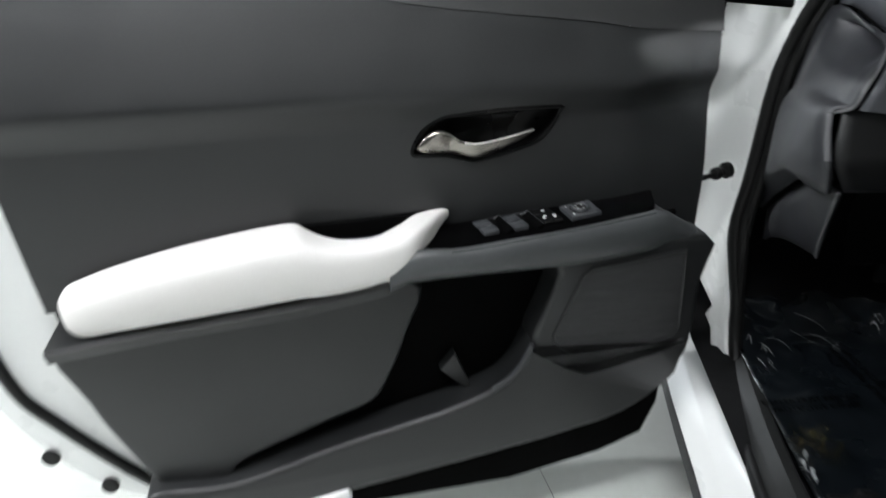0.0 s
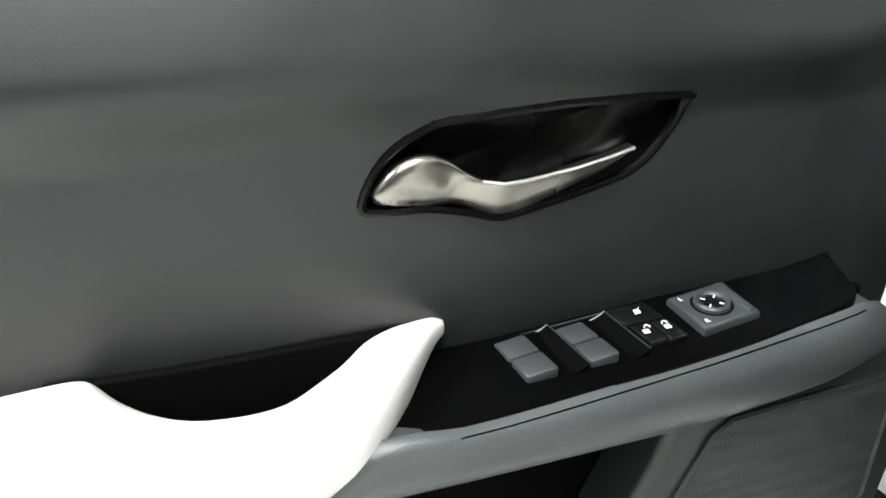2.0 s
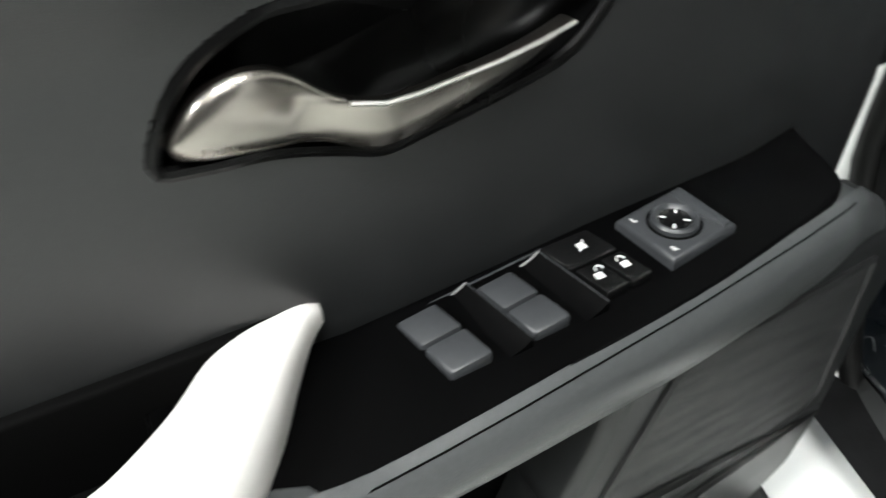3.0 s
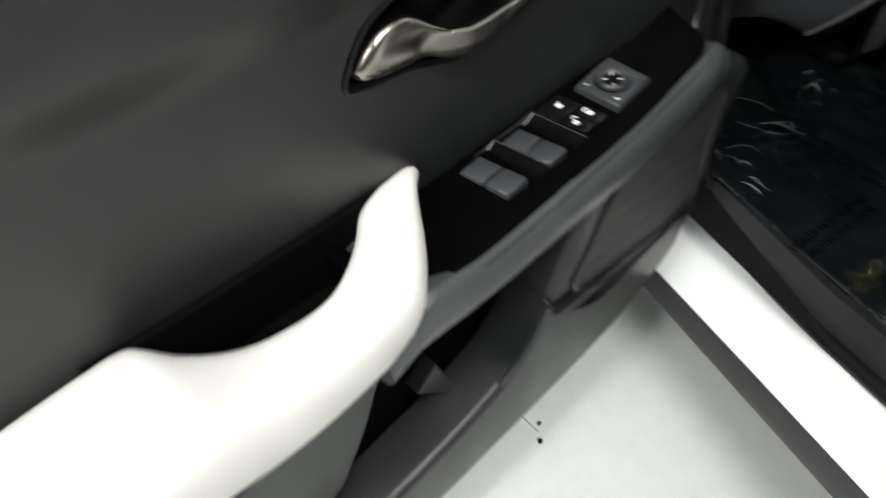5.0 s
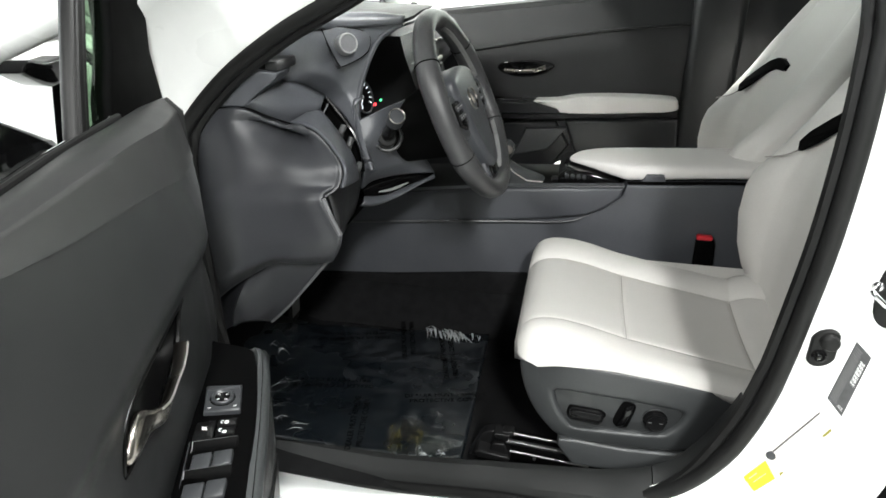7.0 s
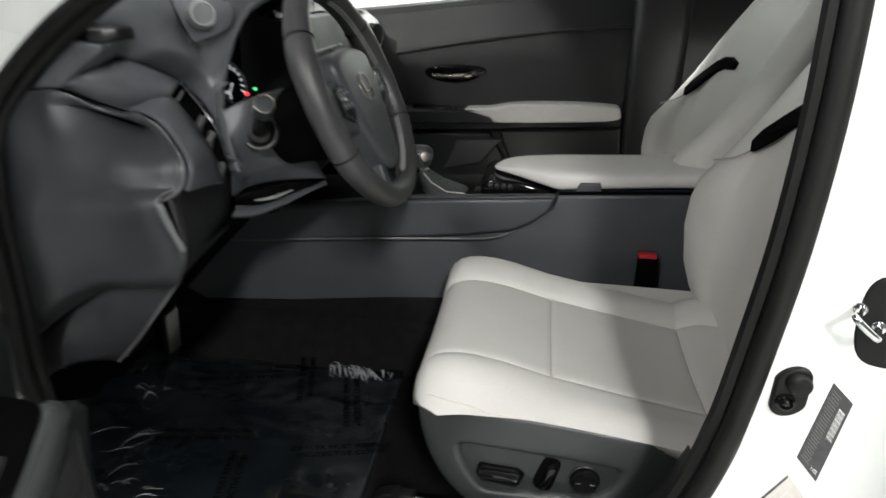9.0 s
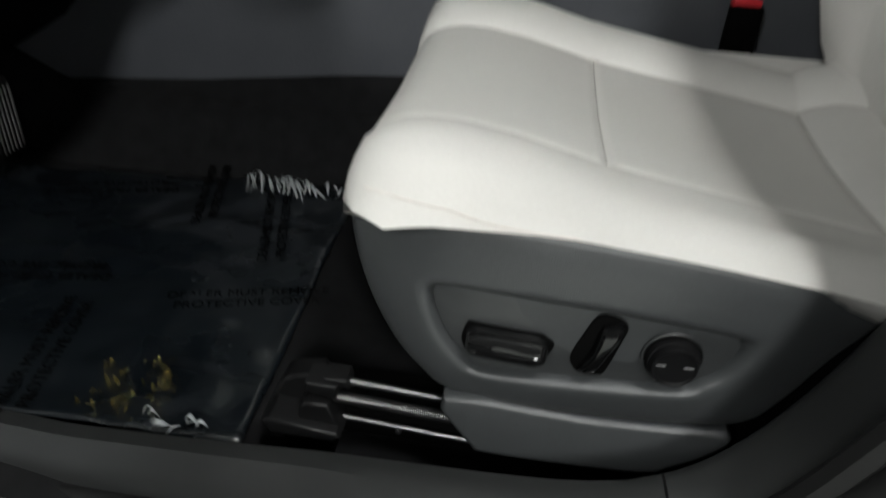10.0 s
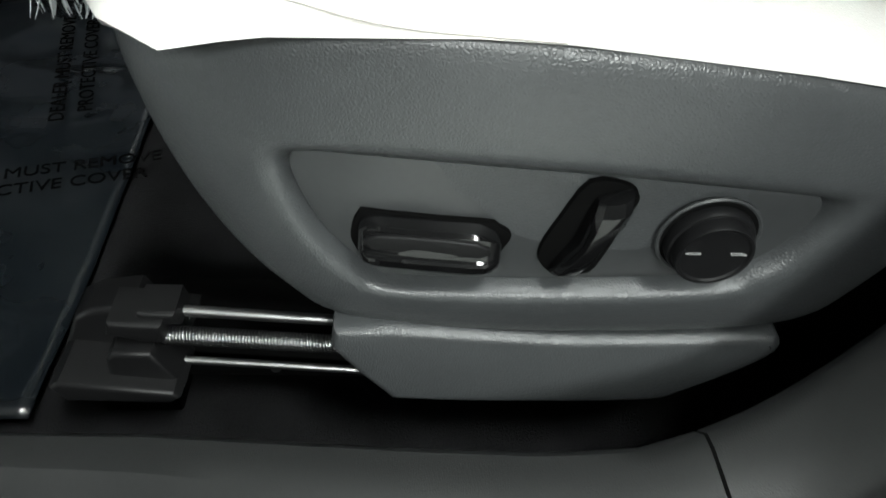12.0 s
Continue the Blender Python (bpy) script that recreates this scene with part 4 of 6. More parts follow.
def door_check():
    t = thing("door_check_strap", "black door check strap between the door and the white pillar", "door stop")
    e, r = Vector((-0.652, -0.052, 0.675)), Vector((-0.60, -0.14, 0.665))
    d = (e - r).normalized()
    part("strap", tube([r, e], 0.005, 8), M_RUBBER, t)
    x = d.orthogonal().normalized()
    y = d.cross(x)
    part("buffer", rings([[e + d * k + (x * math.cos(a) + y * math.sin(a)) * q for a in span(0, 2 * math.pi, 14)[:-1]] for k, q in ((-0.034, 0.006), (-0.030, 0.011), (-0.02, 0.012), (-0.016, 0.008), (-0.008, 0.008), (-0.004, 0.015), (0.006, 0.015), (0.008, 0.008))]), M_RUBBER, t, "ribbed black rubber buffer")


door_check()

# ---- fittings on the rear pillar of the opening ----
def pillar_fittings():
    # the pillar face: a shallow curve behind the seal
    edge = ([0.42, 0.484, 0.574, 0.67, 0.80, 0.92, 1.07], [0.12, 0.20, 0.247, 0.275, 0.293, 0.305, 0.311])

    def f(x, z, d):
        g = 0.93 * (x - interp(z, *edge))
        return (x, -0.1405 - interp(g, [p[0] for p in LEVELS], [p[1] for p in LEVELS]) - d, z)
    t = thing("jamb_buffer", "black rubber buffer with a bolt on the white door pillar", "rubber buffer")
    o = [(0.3205 + 0.0155 * math.cos(a) + 0.006 * math.sin(a), 0.748 + 0.0165 * math.sin(a) + (0.012 if math.sin(a) > 0 else -0.012)) for a in span(0, 2 * math.pi, 28)[:-1]]
    part("base", plate(o, -0.006, 0.006, 0.003, f), M_RUBBER, t)
    part("dome", rings([[f(0.3245 + r * math.cos(a), 0.760 + r * math.sin(a), h) for a in span(0, 2 * math.pi, 20)[:-1]] for r, h in ((0.012, 0.004), (0.012, 0.010), (0.010, 0.013), (0.004, 0.0145))]), M_RUBBER, t)
    part("bolt", rings([[f(0.3165 + r * math.cos(a), 0.737 + r * math.sin(a), h) for a in span(0, 2 * math.pi, 18)[:-1]] for r, h in ((0.0095, 0.004), (0.0095, 0.008), (0.007, 0.009), (0.005, 0.007), (0.003, 0.0095), (0.001, 0.010))]), M_GLOSS, t, "dark bolt head")
    s = thing("door_striker", "chrome door striker loop on a black plate", "door striker")
    o = [(0.388 + 0.026 * math.copysign(abs(math.cos(a)) ** 0.7, math.cos(a)), 0.838 + 0.046 * math.copysign(abs(math.sin(a)) ** 0.7, math.sin(a))) for a in span(0, 2 * math.pi, 28)[:-1]]
    part("plate", plate(o, -0.01, 0.003, 0.002, f), M_RUBBER, s, "black plastic plate")
    a, b = Vector(f(0.381, 0.833, 0.0)), Vector(f(0.363, 0.848, 0.0))
    out = Vector((-0.018, -0.035, 0.004))
    part("loop", tube(spline([a, a + out * 0.7, a + out, b + out * 1.02, b + out * 0.7, b], 5), 0.0036, 10), M_CHROME, s, "chrome loop")
    for p in (a, b):
        part("collar", cyl(p, p + out * 0.16, 0.0065, 16, bevel=0.001), M_CHROME, s)

    def sticker(name, o, m, label, bars):
        st = thing(name, label, "label")
        part("backing", plate(o, 0.0, 0.0012, 0.0003, f, 1), m, st, smooth=False)
        P4 = [Vector(q) for q in o]
        for (a0, a1, b0, b1, mm) in bars:
            q = [P4[0].lerp(P4[3], b).lerp(P4[1].lerp(P4[2], b), aa) for aa, b in ((a0, b0), (a1, b0), (a1, b1), (a0, b1))]
            part("print_bar", plate(q, 0.0012, 0.0016, 0.0001, f, 1), mm, st, smooth=False)
    sticker("yellow_tag", [(0.260, 0.518), (0.284, 0.554), (0.300, 0.530), (0.277, 0.500)], M_YELLOW, "blank yellow sticker on the white door pillar", [(0.15, 0.5, 0.2, 0.24, M_LABEL), (0.2, 0.8, 0.5, 0.53, M_LABEL)])
    sticker("information_label", [(0.286, 0.566), (0.336, 0.652), (0.356, 0.630), (0.303, 0.531)], M_LABEL, "pale printed information label on the white pillar",
            [(0.02, 0.98, 0.0, 0.06, M_LABEL_DARK), (0.05, 0.5, 0.86, 0.97, M_OLIVE), (0.55, 0.97, 0.86, 0.97, M_OLIVE)] + [(0.1, 0.85 - 0.1 * (k % 2), 0.16 + 0.11 * k, 0.19 + 0.11 * k, M_WALL) for k in range(6)])
    strip = [(0.356, 0.766), (0.376, 0.748), (0.361, 0.652), (0.340, 0.674)]
    sticker("identity_label", strip, M_LABEL_DARK, "grey identity label with a bar strip on the pillar",
            [(0.60, 0.88, 0.16 + 0.019 * k, 0.16 + 0.019 * k + 0.006 + 0.006 * (k % 3 == 0), M_WHITE_INK) for k in range(42)] + [(0.08 + 0.02 * (k % 3), 0.50 - 0.04 * (k % 2), 0.06 + 0.036 * k, 0.069 + 0.036 * k, M_LABEL_MID) for k in range(25)])
    h = thing("jamb_plug", "small grey plug above the label", "plug")
    part("cap", rings([[f(0.289 + r * math.cos(a), 0.5645 + r * math.sin(a), hh) for a in span(0, 2 * math.pi, 18)[:-1]] for r, hh in ((0.0065, 0.0), (0.0065, 0.002), (0.004, 0.003))]), M_KEY, h)


M_LABEL_MID = mat("mid_grey_print", (0.16, 0.16, 0.16), 0.5)
M_OLIVE = mat("olive_print", (0.20, 0.19, 0.02), 0.5, var=0.3, scale=80)
pillar_fittings()


# ---- dashboard ----
def dashboard():
    d = thing("dashboard", "dark grey soft-touch dashboard with vents and an instrument hood", "dashboard")
    knee_top = [(-0.690, 0.085, 0.959), (-0.638, 0.085, 0.963), (-0.601, 0.092, 0.965), (-0.560, 0.108, 0.947), (-0.526, 0.112, 0.937), (-0.499, 0.105, 0.934)]
    knee_right = [(-0.499, 0.105, 0.934), (-0.470, 0.092, 0.925), (-0.440, 0.072, 0.904), (-0.416, 0.050, 0.882), (-0.418, 0.040, 0.851), (-0.436, 0.020, 0.838), (-0.423, 0.018, 0.807), (-0.407, 0.020, 0.773), (-0.417, 0.030, 0.743), (-0.432, 0.040, 0.717)]
    knee_left = [(-0.690, 0.085, 0.959), (-0.705, 0.078, 0.902), (-0.712, 0.068, 0.820), (-0.708, 0.055, 0.737), (-0.695, 0.045, 0.651), (-0.688, 0.040, 0.588)]
    knee_bottom = [(-0.688, 0.040, 0.588), (-0.641, 0.042, 0.637), (-0.591, 0.040, 0.676), (-0.538, 0.036, 0.708), (-0.495, 0.036, 0.709), (-0.432, 0.040, 0.717)]

    def knee_shape(p, s, t):
        # swollen front, hollow under the vent visor, turned-back rim
        rim = min(1.0, 12 * (1 - s)) * min(1.0, 10 * (1 - t))
        p.y -= 0.030 * math.sin(math.pi * s) ** 0.8 * rim * (0.35 + 0.65 * t)
        p.y -= 0.007 * math.exp(-((s - 0.36) / 0.12) ** 2) * min(1, 6 * t) * rim
        p.y += 0.075 * math.exp(-((s - 0.64) / 0.20) ** 2 - ((t - 0.15) / 0.12) ** 2) * min(1.0, 9 * t)
        return p
    k = part("knee_panel", coons(knee_top, knee_bottom, knee_left, knee_right, 36, 48, knee_shape), M_KNEE_SHADED, d, "smooth grey knee panel, darkened for shade", sharp=60)
    thick(k, 0.008, 1)
    part("bright_edge", tube(spline([(-0.436, 0.014, 0.838), (-0.423, 0.012, 0.807), (-0.408, 0.013, 0.775)], 5), 0.0045, 8), M_EDGE, k, "light grey lower vent edge")
    part("bright_edge", tube(spline([(-0.499, 0.102, 0.934), (-0.470, 0.089, 0.925), (-0.440, 0.069, 0.904), (-0.416, 0.047, 0.882), (-0.418, 0.037, 0.853), (-0.434, 0.018, 0.840)], 5), lambda q: 0.0012 + 0.0022 * math.sin(math.pi * q), 8), M_EDGE, k, "light grey vent edge")
    pocket_top = [(-0.694, 0.050, 0.582), (-0.650, 0.058, 0.628), (-0.602, 0.062, 0.668), (-0.548, 0.060, 0.702), (-0.503, 0.058, 0.704), (-0.440, 0.055, 0.714)]
    pocket_bottom = [(-0.676, 0.045, 0.527), (-0.649, 0.055, 0.544), (-0.620, 0.075, 0.547), (-0.595, 0.116, 0.529)]
    pocket_left = [(-0.694, 0.050, 0.582), (-0.686, 0.048, 0.553), (-0.676, 0.045, 0.527)]
    pocket_right = [(-0.440, 0.055, 0.714), (-0.498, 0.075, 0.641), (-0.549, 0.095, 0.578), (-0.595, 0.116, 0.529)]

    def pocket_shape(p, s, t):
        p.y -= 0.018 * math.exp(-((s - 0.42) / 0.16) ** 2) * math.sin(math.pi * min(1, t * 1.0)) + 0.010 * math.exp(-((s - 0.40) / 0.03) ** 2) * min(1, 3 * t)
        return p
    thick(part("lower_pocket", coons(pocket_top, pocket_bottom, pocket_left, pocket_right, 30, 16, pocket_shape), M_KNEE_SHADED, d, "moulded lower knee pocket", sharp=60), 0.006, 1)
    sw = part("side_switch_panel", patch([(-0.436, 0.030, 0.842), (-0.420, 0.026, 0.775), (-0.450, 0.064, 0.714)], [(-0.430, 0.197, 0.852), (-0.450, 0.247, 0.780), (-0.478, 0.297, 0.712)], 10), M_TRIM_DARK, d, "dark panel beside the column", sharp=60)
    thick(sw, 0.006, -1)
    part("pocket_edge", tube(spline([(p[0], p[1] - 0.001, p[2]) for p in pocket_right], 6), 0.003, 8), M_EDGE, d, "fine light edge")
    # end cap and its small side vent
    cap = [(-0.695, 0.952), (-0.670, 0.9645), (-0.596, 0.969), (-0.570, 0.992), (-0.536, 1.020), (-0.533, 1.029), (-0.566, 1.033), (-0.612, 1.033), (-0.645, 1.008), (-0.690, 0.972)]
    part("end_cap", plate(cap, -0.13, -0.078, 0.004, lambda a_, b_, c_: (a_, -c_ + 0.25 * max(0.0, a_ + 0.57), b_)), M_DASH, d, "grey end cap")
    v = part("side_vent", box(-0.625, -0.532, 0.088, 0.20, 1.030, 1.048, 0.004), M_TRIM_DARK, d, "small black side vent")
    part("vent_opening", box(-0.600, -0.555, 0.086, 0.10, 1.034, 1.050, 0.002), M_CAVITY, v)
    part("vent_vane", box(-0.583, -0.579, 0.0845, 0.10, 1.034, 1.050, 0.001), M_KEY, v)
    # visor over the vent, with a folded edge
    visor_low = [(-0.604, 0.098, 0.966), (-0.594, 0.108, 0.953), (-0.568, 0.121, 0.943), (-0.542, 0.146, 0.929), (-0.514, 0.197, 0.932)]
    visor_high = [(-0.600, 0.110, 0.978), (-0.579, 0.130, 0.994), (-0.564, 0.150, 1.000), (-0.537, 0.190, 0.989), (-0.508, 0.234, 0.960)]
    thick(part("vent_visor", patch(visor_low, visor_high, 10, (0.010, -0.022, 0.008)), M_DASH, d, "rounded air vent visor", sharp=60), 0.006, 1)
    fold = [(-0.540, 0.143, 0.930), (-0.521, 0.164, 0.932), (-0.512, 0.184, 0.936), (-0.509, 0.205, 0.945), (-0.507, 0.228, 0.959)]
    for dx in (0.0, 0.013):
        part("visor_fold", tube(spline([(p[0] + dx, p[1] - 0.004, p[2] - 0.3 * dx) for p in fold], 5), 0.0016, 6), M_EDGE, d, "fine bright fold line")
    frame_in = [(-0.530, 0.120, 0.934), (-0.498, 0.108, 0.934), (-0.468, 0.095, 0.924), (-0.436, 0.075, 0.902), (-0.413, 0.054, 0.878), (-0.416, 0.044, 0.849)]
    frame_out = [(-0.515, 0.205, 0.945), (-0.504, 0.200, 0.939), (-0.479, 0.195, 0.914), (-0.457, 0.190, 0.884), (-0.438, 0.185, 0.854), (-0.429, 0.180, 0.821)]
    thick(part("vent_frame", patch(frame_in, frame_out, 10, (0.008, 0, 0.004)), M_DASH, d, "curved air vent frame", sharp=60), 0.005, 1)
    vent_a = [(-0.500, 0.224, 0.962), (-0.458, 0.214, 0.918), (-0.437, 0.204, 0.892), (-0.424, 0.194, 0.860), (-0.420, 0.189, 0.834)]
    vent_b = [(-0.510, 0.218, 0.940), (-0.475, 0.204, 0.900), (-0.454, 0.199, 0.870), (-0.440, 0.192, 0.845), (-0.432, 0.190, 0.826)]
    vo = part("vent_opening", patch(vent_a, vent_b, 4, (0, 0.015, 0)), M_CAVITY, d, "dark air outlet")
    for q, w_ in ((0.26, 0.012), (0.46, 0.012), (0.84, 0.008)):
        A_, B_ = spline(vent_a, 8), spline(vent_b, 8)
        i_ = int(q * (len(A_) - 1))
        pa, pb = A_[i_], B_[i_]
        part("vent_vane", tube([pa.lerp(pb, 0.15) + Vector((0, -0.004, 0)), pa.lerp(pb, 0.55) + Vector((0.004, -0.010, -0.003)), pa.lerp(pb, 0.95) + Vector((0.006, -0.006, -w_))], 0.0060, 8), M_EDGE_DARK, vo, "grey vent vane")
    part("vent_rail", tube([p + Vector((0.003, -0.004, 0.002)) for p in spline(vent_a, 6)], 0.0028, 6), M_BLACK, vo)
    # dark joints between the mouldings
    part("trim_joint", tube(spline([(p[0], p[1] - 0.006, p[2] + 0.002) for p in knee_top], 5), 0.0016, 6), M_CAVITY, d, "dark joint line")
    part("trim_joint", tube(spline([(p[0], p[1] - 0.003, p[2] + 0.001) for p in visor_high], 5), 0.0013, 6), M_CAVITY, d, "dark joint line")
    # instrument hood cheek
    cheek_l = [(-0.600, 0.135, 1.084), (-0.575, 0.145, 1.050), (-0.568, 0.162, 0.998), (-0.540, 0.198, 0.986), (-0.510, 0.238, 0.960), (-0.464, 0.226, 0.929), (-0.433, 0.202, 0.894), (-0.415, 0.191, 0.861), (-0.408, 0.188, 0.840)]
    cheek_r = [(-0.365, 0.280, 1.097), (-0.385, 0.275, 1.086), (-0.406, 0.262, 1.069), (-0.423, 0.250, 1.034), (-0.436, 0.240, 0.988), (-0.441, 0.230, 0.947), (-0.434, 0.215, 0.908), (-0.418, 0.200, 0.873), (-0.402, 0.187, 0.838)]
    cheek_top = [(-0.600, 0.135, 1.084), (-0.512, 0.175, 1.092), (-0.469, 0.225, 1.091), (-0.415, 0.260, 1.094), (-0.365, 0.280, 1.097)]
    cheek_low = [(-0.408, 0.188, 0.840), (-0.405, 0.1875, 0.839), (-0.402, 0.187, 0.838)]

    def cheek_shape(p, s, t):
        return p + Vector((0.010, -0.012, 0.003)) * math.sin(math.pi * s) * math.sin(math.pi * min(1, t * 1.05))
    thick(part("hood_cheek", coons(cheek_top, cheek_low, cheek_l, cheek_r, 22, 44, cheek_shape), M_DASH, d, "smooth grey cheek of the instrument hood", sharp=60), 0.012, 1)
    part("hood_edge", tube(spline([(p[0], p[1] + 0.004, p[2]) for p in cheek_r], 6), 0.0055, 10), M_DASH, d)
    top_front = [(-0.610, 0.140, 1.092), (-0.519, 0.190, 1.109), (-0.475, 0.245, 1.110), (-0.421, 0.280, 1.110), (-0.366, 0.300, 1.105)]
    thick(part("hood_roll", patch(cheek_top, top_front, 6, (0.004, -0.006, 0.004)), M_DASH, d, "rolled upper edge of the dashboard", sharp=70), 0.006, 1)
    part("dash_top", patch([(-0.66, 0.10, 1.075), (-0.610, 0.140, 1.091), (-0.519, 0.190, 1.108), (-0.421, 0.280, 1.109), (-0.366, 0.300, 1.104), (-0.35, 0.50, 1.115), (-0.46, 0.62, 1.06), (-0.48, 0.9, 1.045), (-0.48, 1.36, 1.03)], [(-1.05, 0.06, 1.04), (-1.05, 0.1, 1.05), (-1.05, 0.15, 1.05), (-1.05, 0.2, 1.06), (-1.05, 0.3, 1.06), (-1.05, 0.5, 1.06), (-1.05, 0.65, 1.06), (-1.05, 0.9, 1.05), (-1.05, 1.36, 1.04)], 10, (0, 0, 0.02)), M_TRIM_DARK, d, "black dashboard top")
    part("dash_ridge", tube([(-0.70, 0.55, 1.078), (-0.60, 0.70, 1.088), (-0.535, 0.80, 1.093)], 0.004, 8), M_EDGE, d, "light edge of the display cowl")
    # filler sheets behind the dash, black to carry the inner shade
    part("end_filler", plate([(-0.74, 0.56), (-0.56, 0.60), (-0.52, 0.93), (-0.60, 1.06), (-0.72, 0.95)], -0.31, -0.27, 0.01), M_CAVITY, d, "inner dash end filler, black for shade")
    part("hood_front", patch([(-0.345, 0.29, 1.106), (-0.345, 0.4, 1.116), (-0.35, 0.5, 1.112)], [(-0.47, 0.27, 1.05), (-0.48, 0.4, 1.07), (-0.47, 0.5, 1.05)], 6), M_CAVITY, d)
    # instrument cluster
    part("cluster_well", box(-0.56, -0.53, 0.275, 0.53, 0.86, 1.09, 0.006), M_CAVITY, d, "black instrument well")
    part("cluster_glass", box(-0.532, -0.527, 0.285, 0.50, 0.89, 1.06, 0.001), M_SCREEN, d, "dark instrument display")
    gc = Vector((-0.447, 0.292, 0.957))
    e1, e2 = Vector((0.15, 0.95, 0.1)).normalized(), Vector((-0.35, 0.05, 0.9)).normalized()
    dial = lambda a, r: gc + e1 * (r * math.cos(a)) + e2 * (r * math.sin(a))
    part("gauge_ring", tube([dial(a, 0.034) for a in span(0, 2 * math.pi, 28)[:-1]], 0.0022, 6, True), M_KEY, d, "grey gauge ring")
    for k in range(13):
        a = radians(225 - 22.5 * k)
        part("gauge_tick", tube([dial(a, 0.022), dial(a, 0.029)], 0.0010, 5), M_WHITE_LIT, d, "lit gauge tick")
    part("gauge_needle", tube([gc, dial(radians(215), 0.024)], 0.0009, 5), M_WHITE_LIT, d, "lit white needle")
    part("gauge_light", box(-0.418, -0.415, 0.305, 0.312, 0.945, 0.949, 0.0005, 1), M_GREEN_LIT, d, "lit green mark")
    part("gauge_light", box(-0.424, -0.420, 0.282, 0.290, 0.940, 0.945, 0.0005, 1), M_RED_LIT, d, "lit red warning mark")
    # drive knob
    a, ax = Vector((-0.458, 0.216, 1.062)), Vector((0.66, -0.70, 0.28)).normalized()
    e1 = ax.cross(Vector((0, 0, 1))).normalized()
    e2 = e1.cross(ax)
    fr = lambda x, y, h: tuple(a + e1 * x + e2 * y + ax * h)
    hexo = [(-0.047, 0.022), (0.030, 0.034), (0.038, 0.026), (0.018, -0.030), (0.004, -0.036), (-0.046, -0.014)]
    part("knob_plinth", plate([(p.x, p.y) for p in spline([(*p, 0) for p in hexo], 3, True)], -0.03, 0.002, 0.002, fr), M_DASH, d, "grey knob plinth")
    part("plinth_joint", tube([fr(p.x, p.y, 0.0005) for p in spline([(*p, 0) for p in hexo], 3, True)], 0.0014, 6, True), M_CAVITY, d, "dark joint round the knob plinth")
    part("drive_knob", rings([[fr(r * math.cos(t), r * math.sin(t), h) for t in span(0, 2 * math.pi, 32)[:-1]] for r, h in ((0.019, 0.0), (0.019, 0.018), (0.0175, 0.020), (0.0155, 0.0205), (0.0150, 0.0195), (0.004, 0.0195))]), M_EDGE, d, "round grey drive mode knob")
    part("knob_ring", tube([fr(0.0168 * math.cos(t), 0.0168 * math.sin(t), 0.0205) for t in span(0, 2 * math.pi, 28)[:-1]], 0.0016, 6, True), M_EDGE_KEY, d, "thin pale knob ring")
    # lower column trim, swept from under the instruments down to the slot
    col_l = [(-0.437, 0.215, 0.925), (-0.420, 0.205, 0.872), (-0.430, 0.228, 0.815), (-0.443, 0.254, 0.777)]
    col_r = [(-0.357, 0.320, 0.952), (-0.360, 0.325, 0.922), (-0.345, 0.345, 0.850), (-0.317, 0.366, 0.788)]

    def col_shape(p, s, t):
        return p + Vector((0.010, -0.020, 0.004)) * math.sin(math.pi * s) * (1 - 0.4 * t) * min(1.0, 5 * (1 - t))
    ct = part("column_trim", coons([col_l[0], (-0.398, 0.268, 0.942), col_r[0]], [col_l[-1], (-0.425, 0.273, 0.790), (-0.387, 0.308, 0.794), (-0.346, 0.340, 0.792), col_r[-1]], col_l, col_r, 24, 44, col_shape), M_DASH, d, "grey lower column trim", sharp=60)
    thick(ct, 0.006, 1)
    slot_top = [(-0.443, 0.256, 0.776), (-0.425, 0.273, 0.789), (-0.387, 0.308, 0.793), (-0.346, 0.340, 0.791), (-0.317, 0.364, 0.788)]
    slot_low = [(-0.437, 0.250, 0.764), (-0.404, 0.277, 0.760), (-0.370, 0.309, 0.769), (-0.340, 0.337, 0.778), (-0.317, 0.360, 0.785)]
    lip_foot = [(-0.445, 0.243, 0.743), (-0.417, 0.266, 0.740), (-0.383, 0.298, 0.749), (-0.349, 0.331, 0.767), (-0.317, 0.362, 0.783)]
    part("slot_hollow", patch(slot_top, slot_low, 8, (-0.006, 0.014, 0.0)), M_GLOSS, ct, "gloss black slot hollow", sharp=60)
    thick(part("slot_lip", patch(slot_low, lip_foot, 8, (0.004, -0.008, -0.002)), M_DASH, ct, "rounded grey lip under the slot", sharp=60), 0.004, -1)
    # bright highlight line of the recess, modelled as a tapered sliver
    part("slot_highlight", tube(spline([(-0.412, 0.268, 0.769), (-0.388, 0.290, 0.770), (-0.362, 0.315, 0.778)], 6), lambda q: 0.0012 + 0.0022 * math.sin(math.pi * q), 8), M_EDGE_KEY, ct, "pale sliver as the highlight in the slot")
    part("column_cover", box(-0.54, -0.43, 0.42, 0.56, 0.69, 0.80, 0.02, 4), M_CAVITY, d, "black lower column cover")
    # black sheet that stands for the dark space below the dash
    part("lower_dash_shade", patch([(-0.44, 0.10, 0.74), (-0.52, 0.12, 0.66), (-0.62, 0.18, 0.50)], [(-0.42, 0.62, 0.76), (-0.52, 0.62, 0.66), (-0.66, 0.62, 0.52)], 8), M_CAVITY, d, "sheet under the dash, black for the shade there")
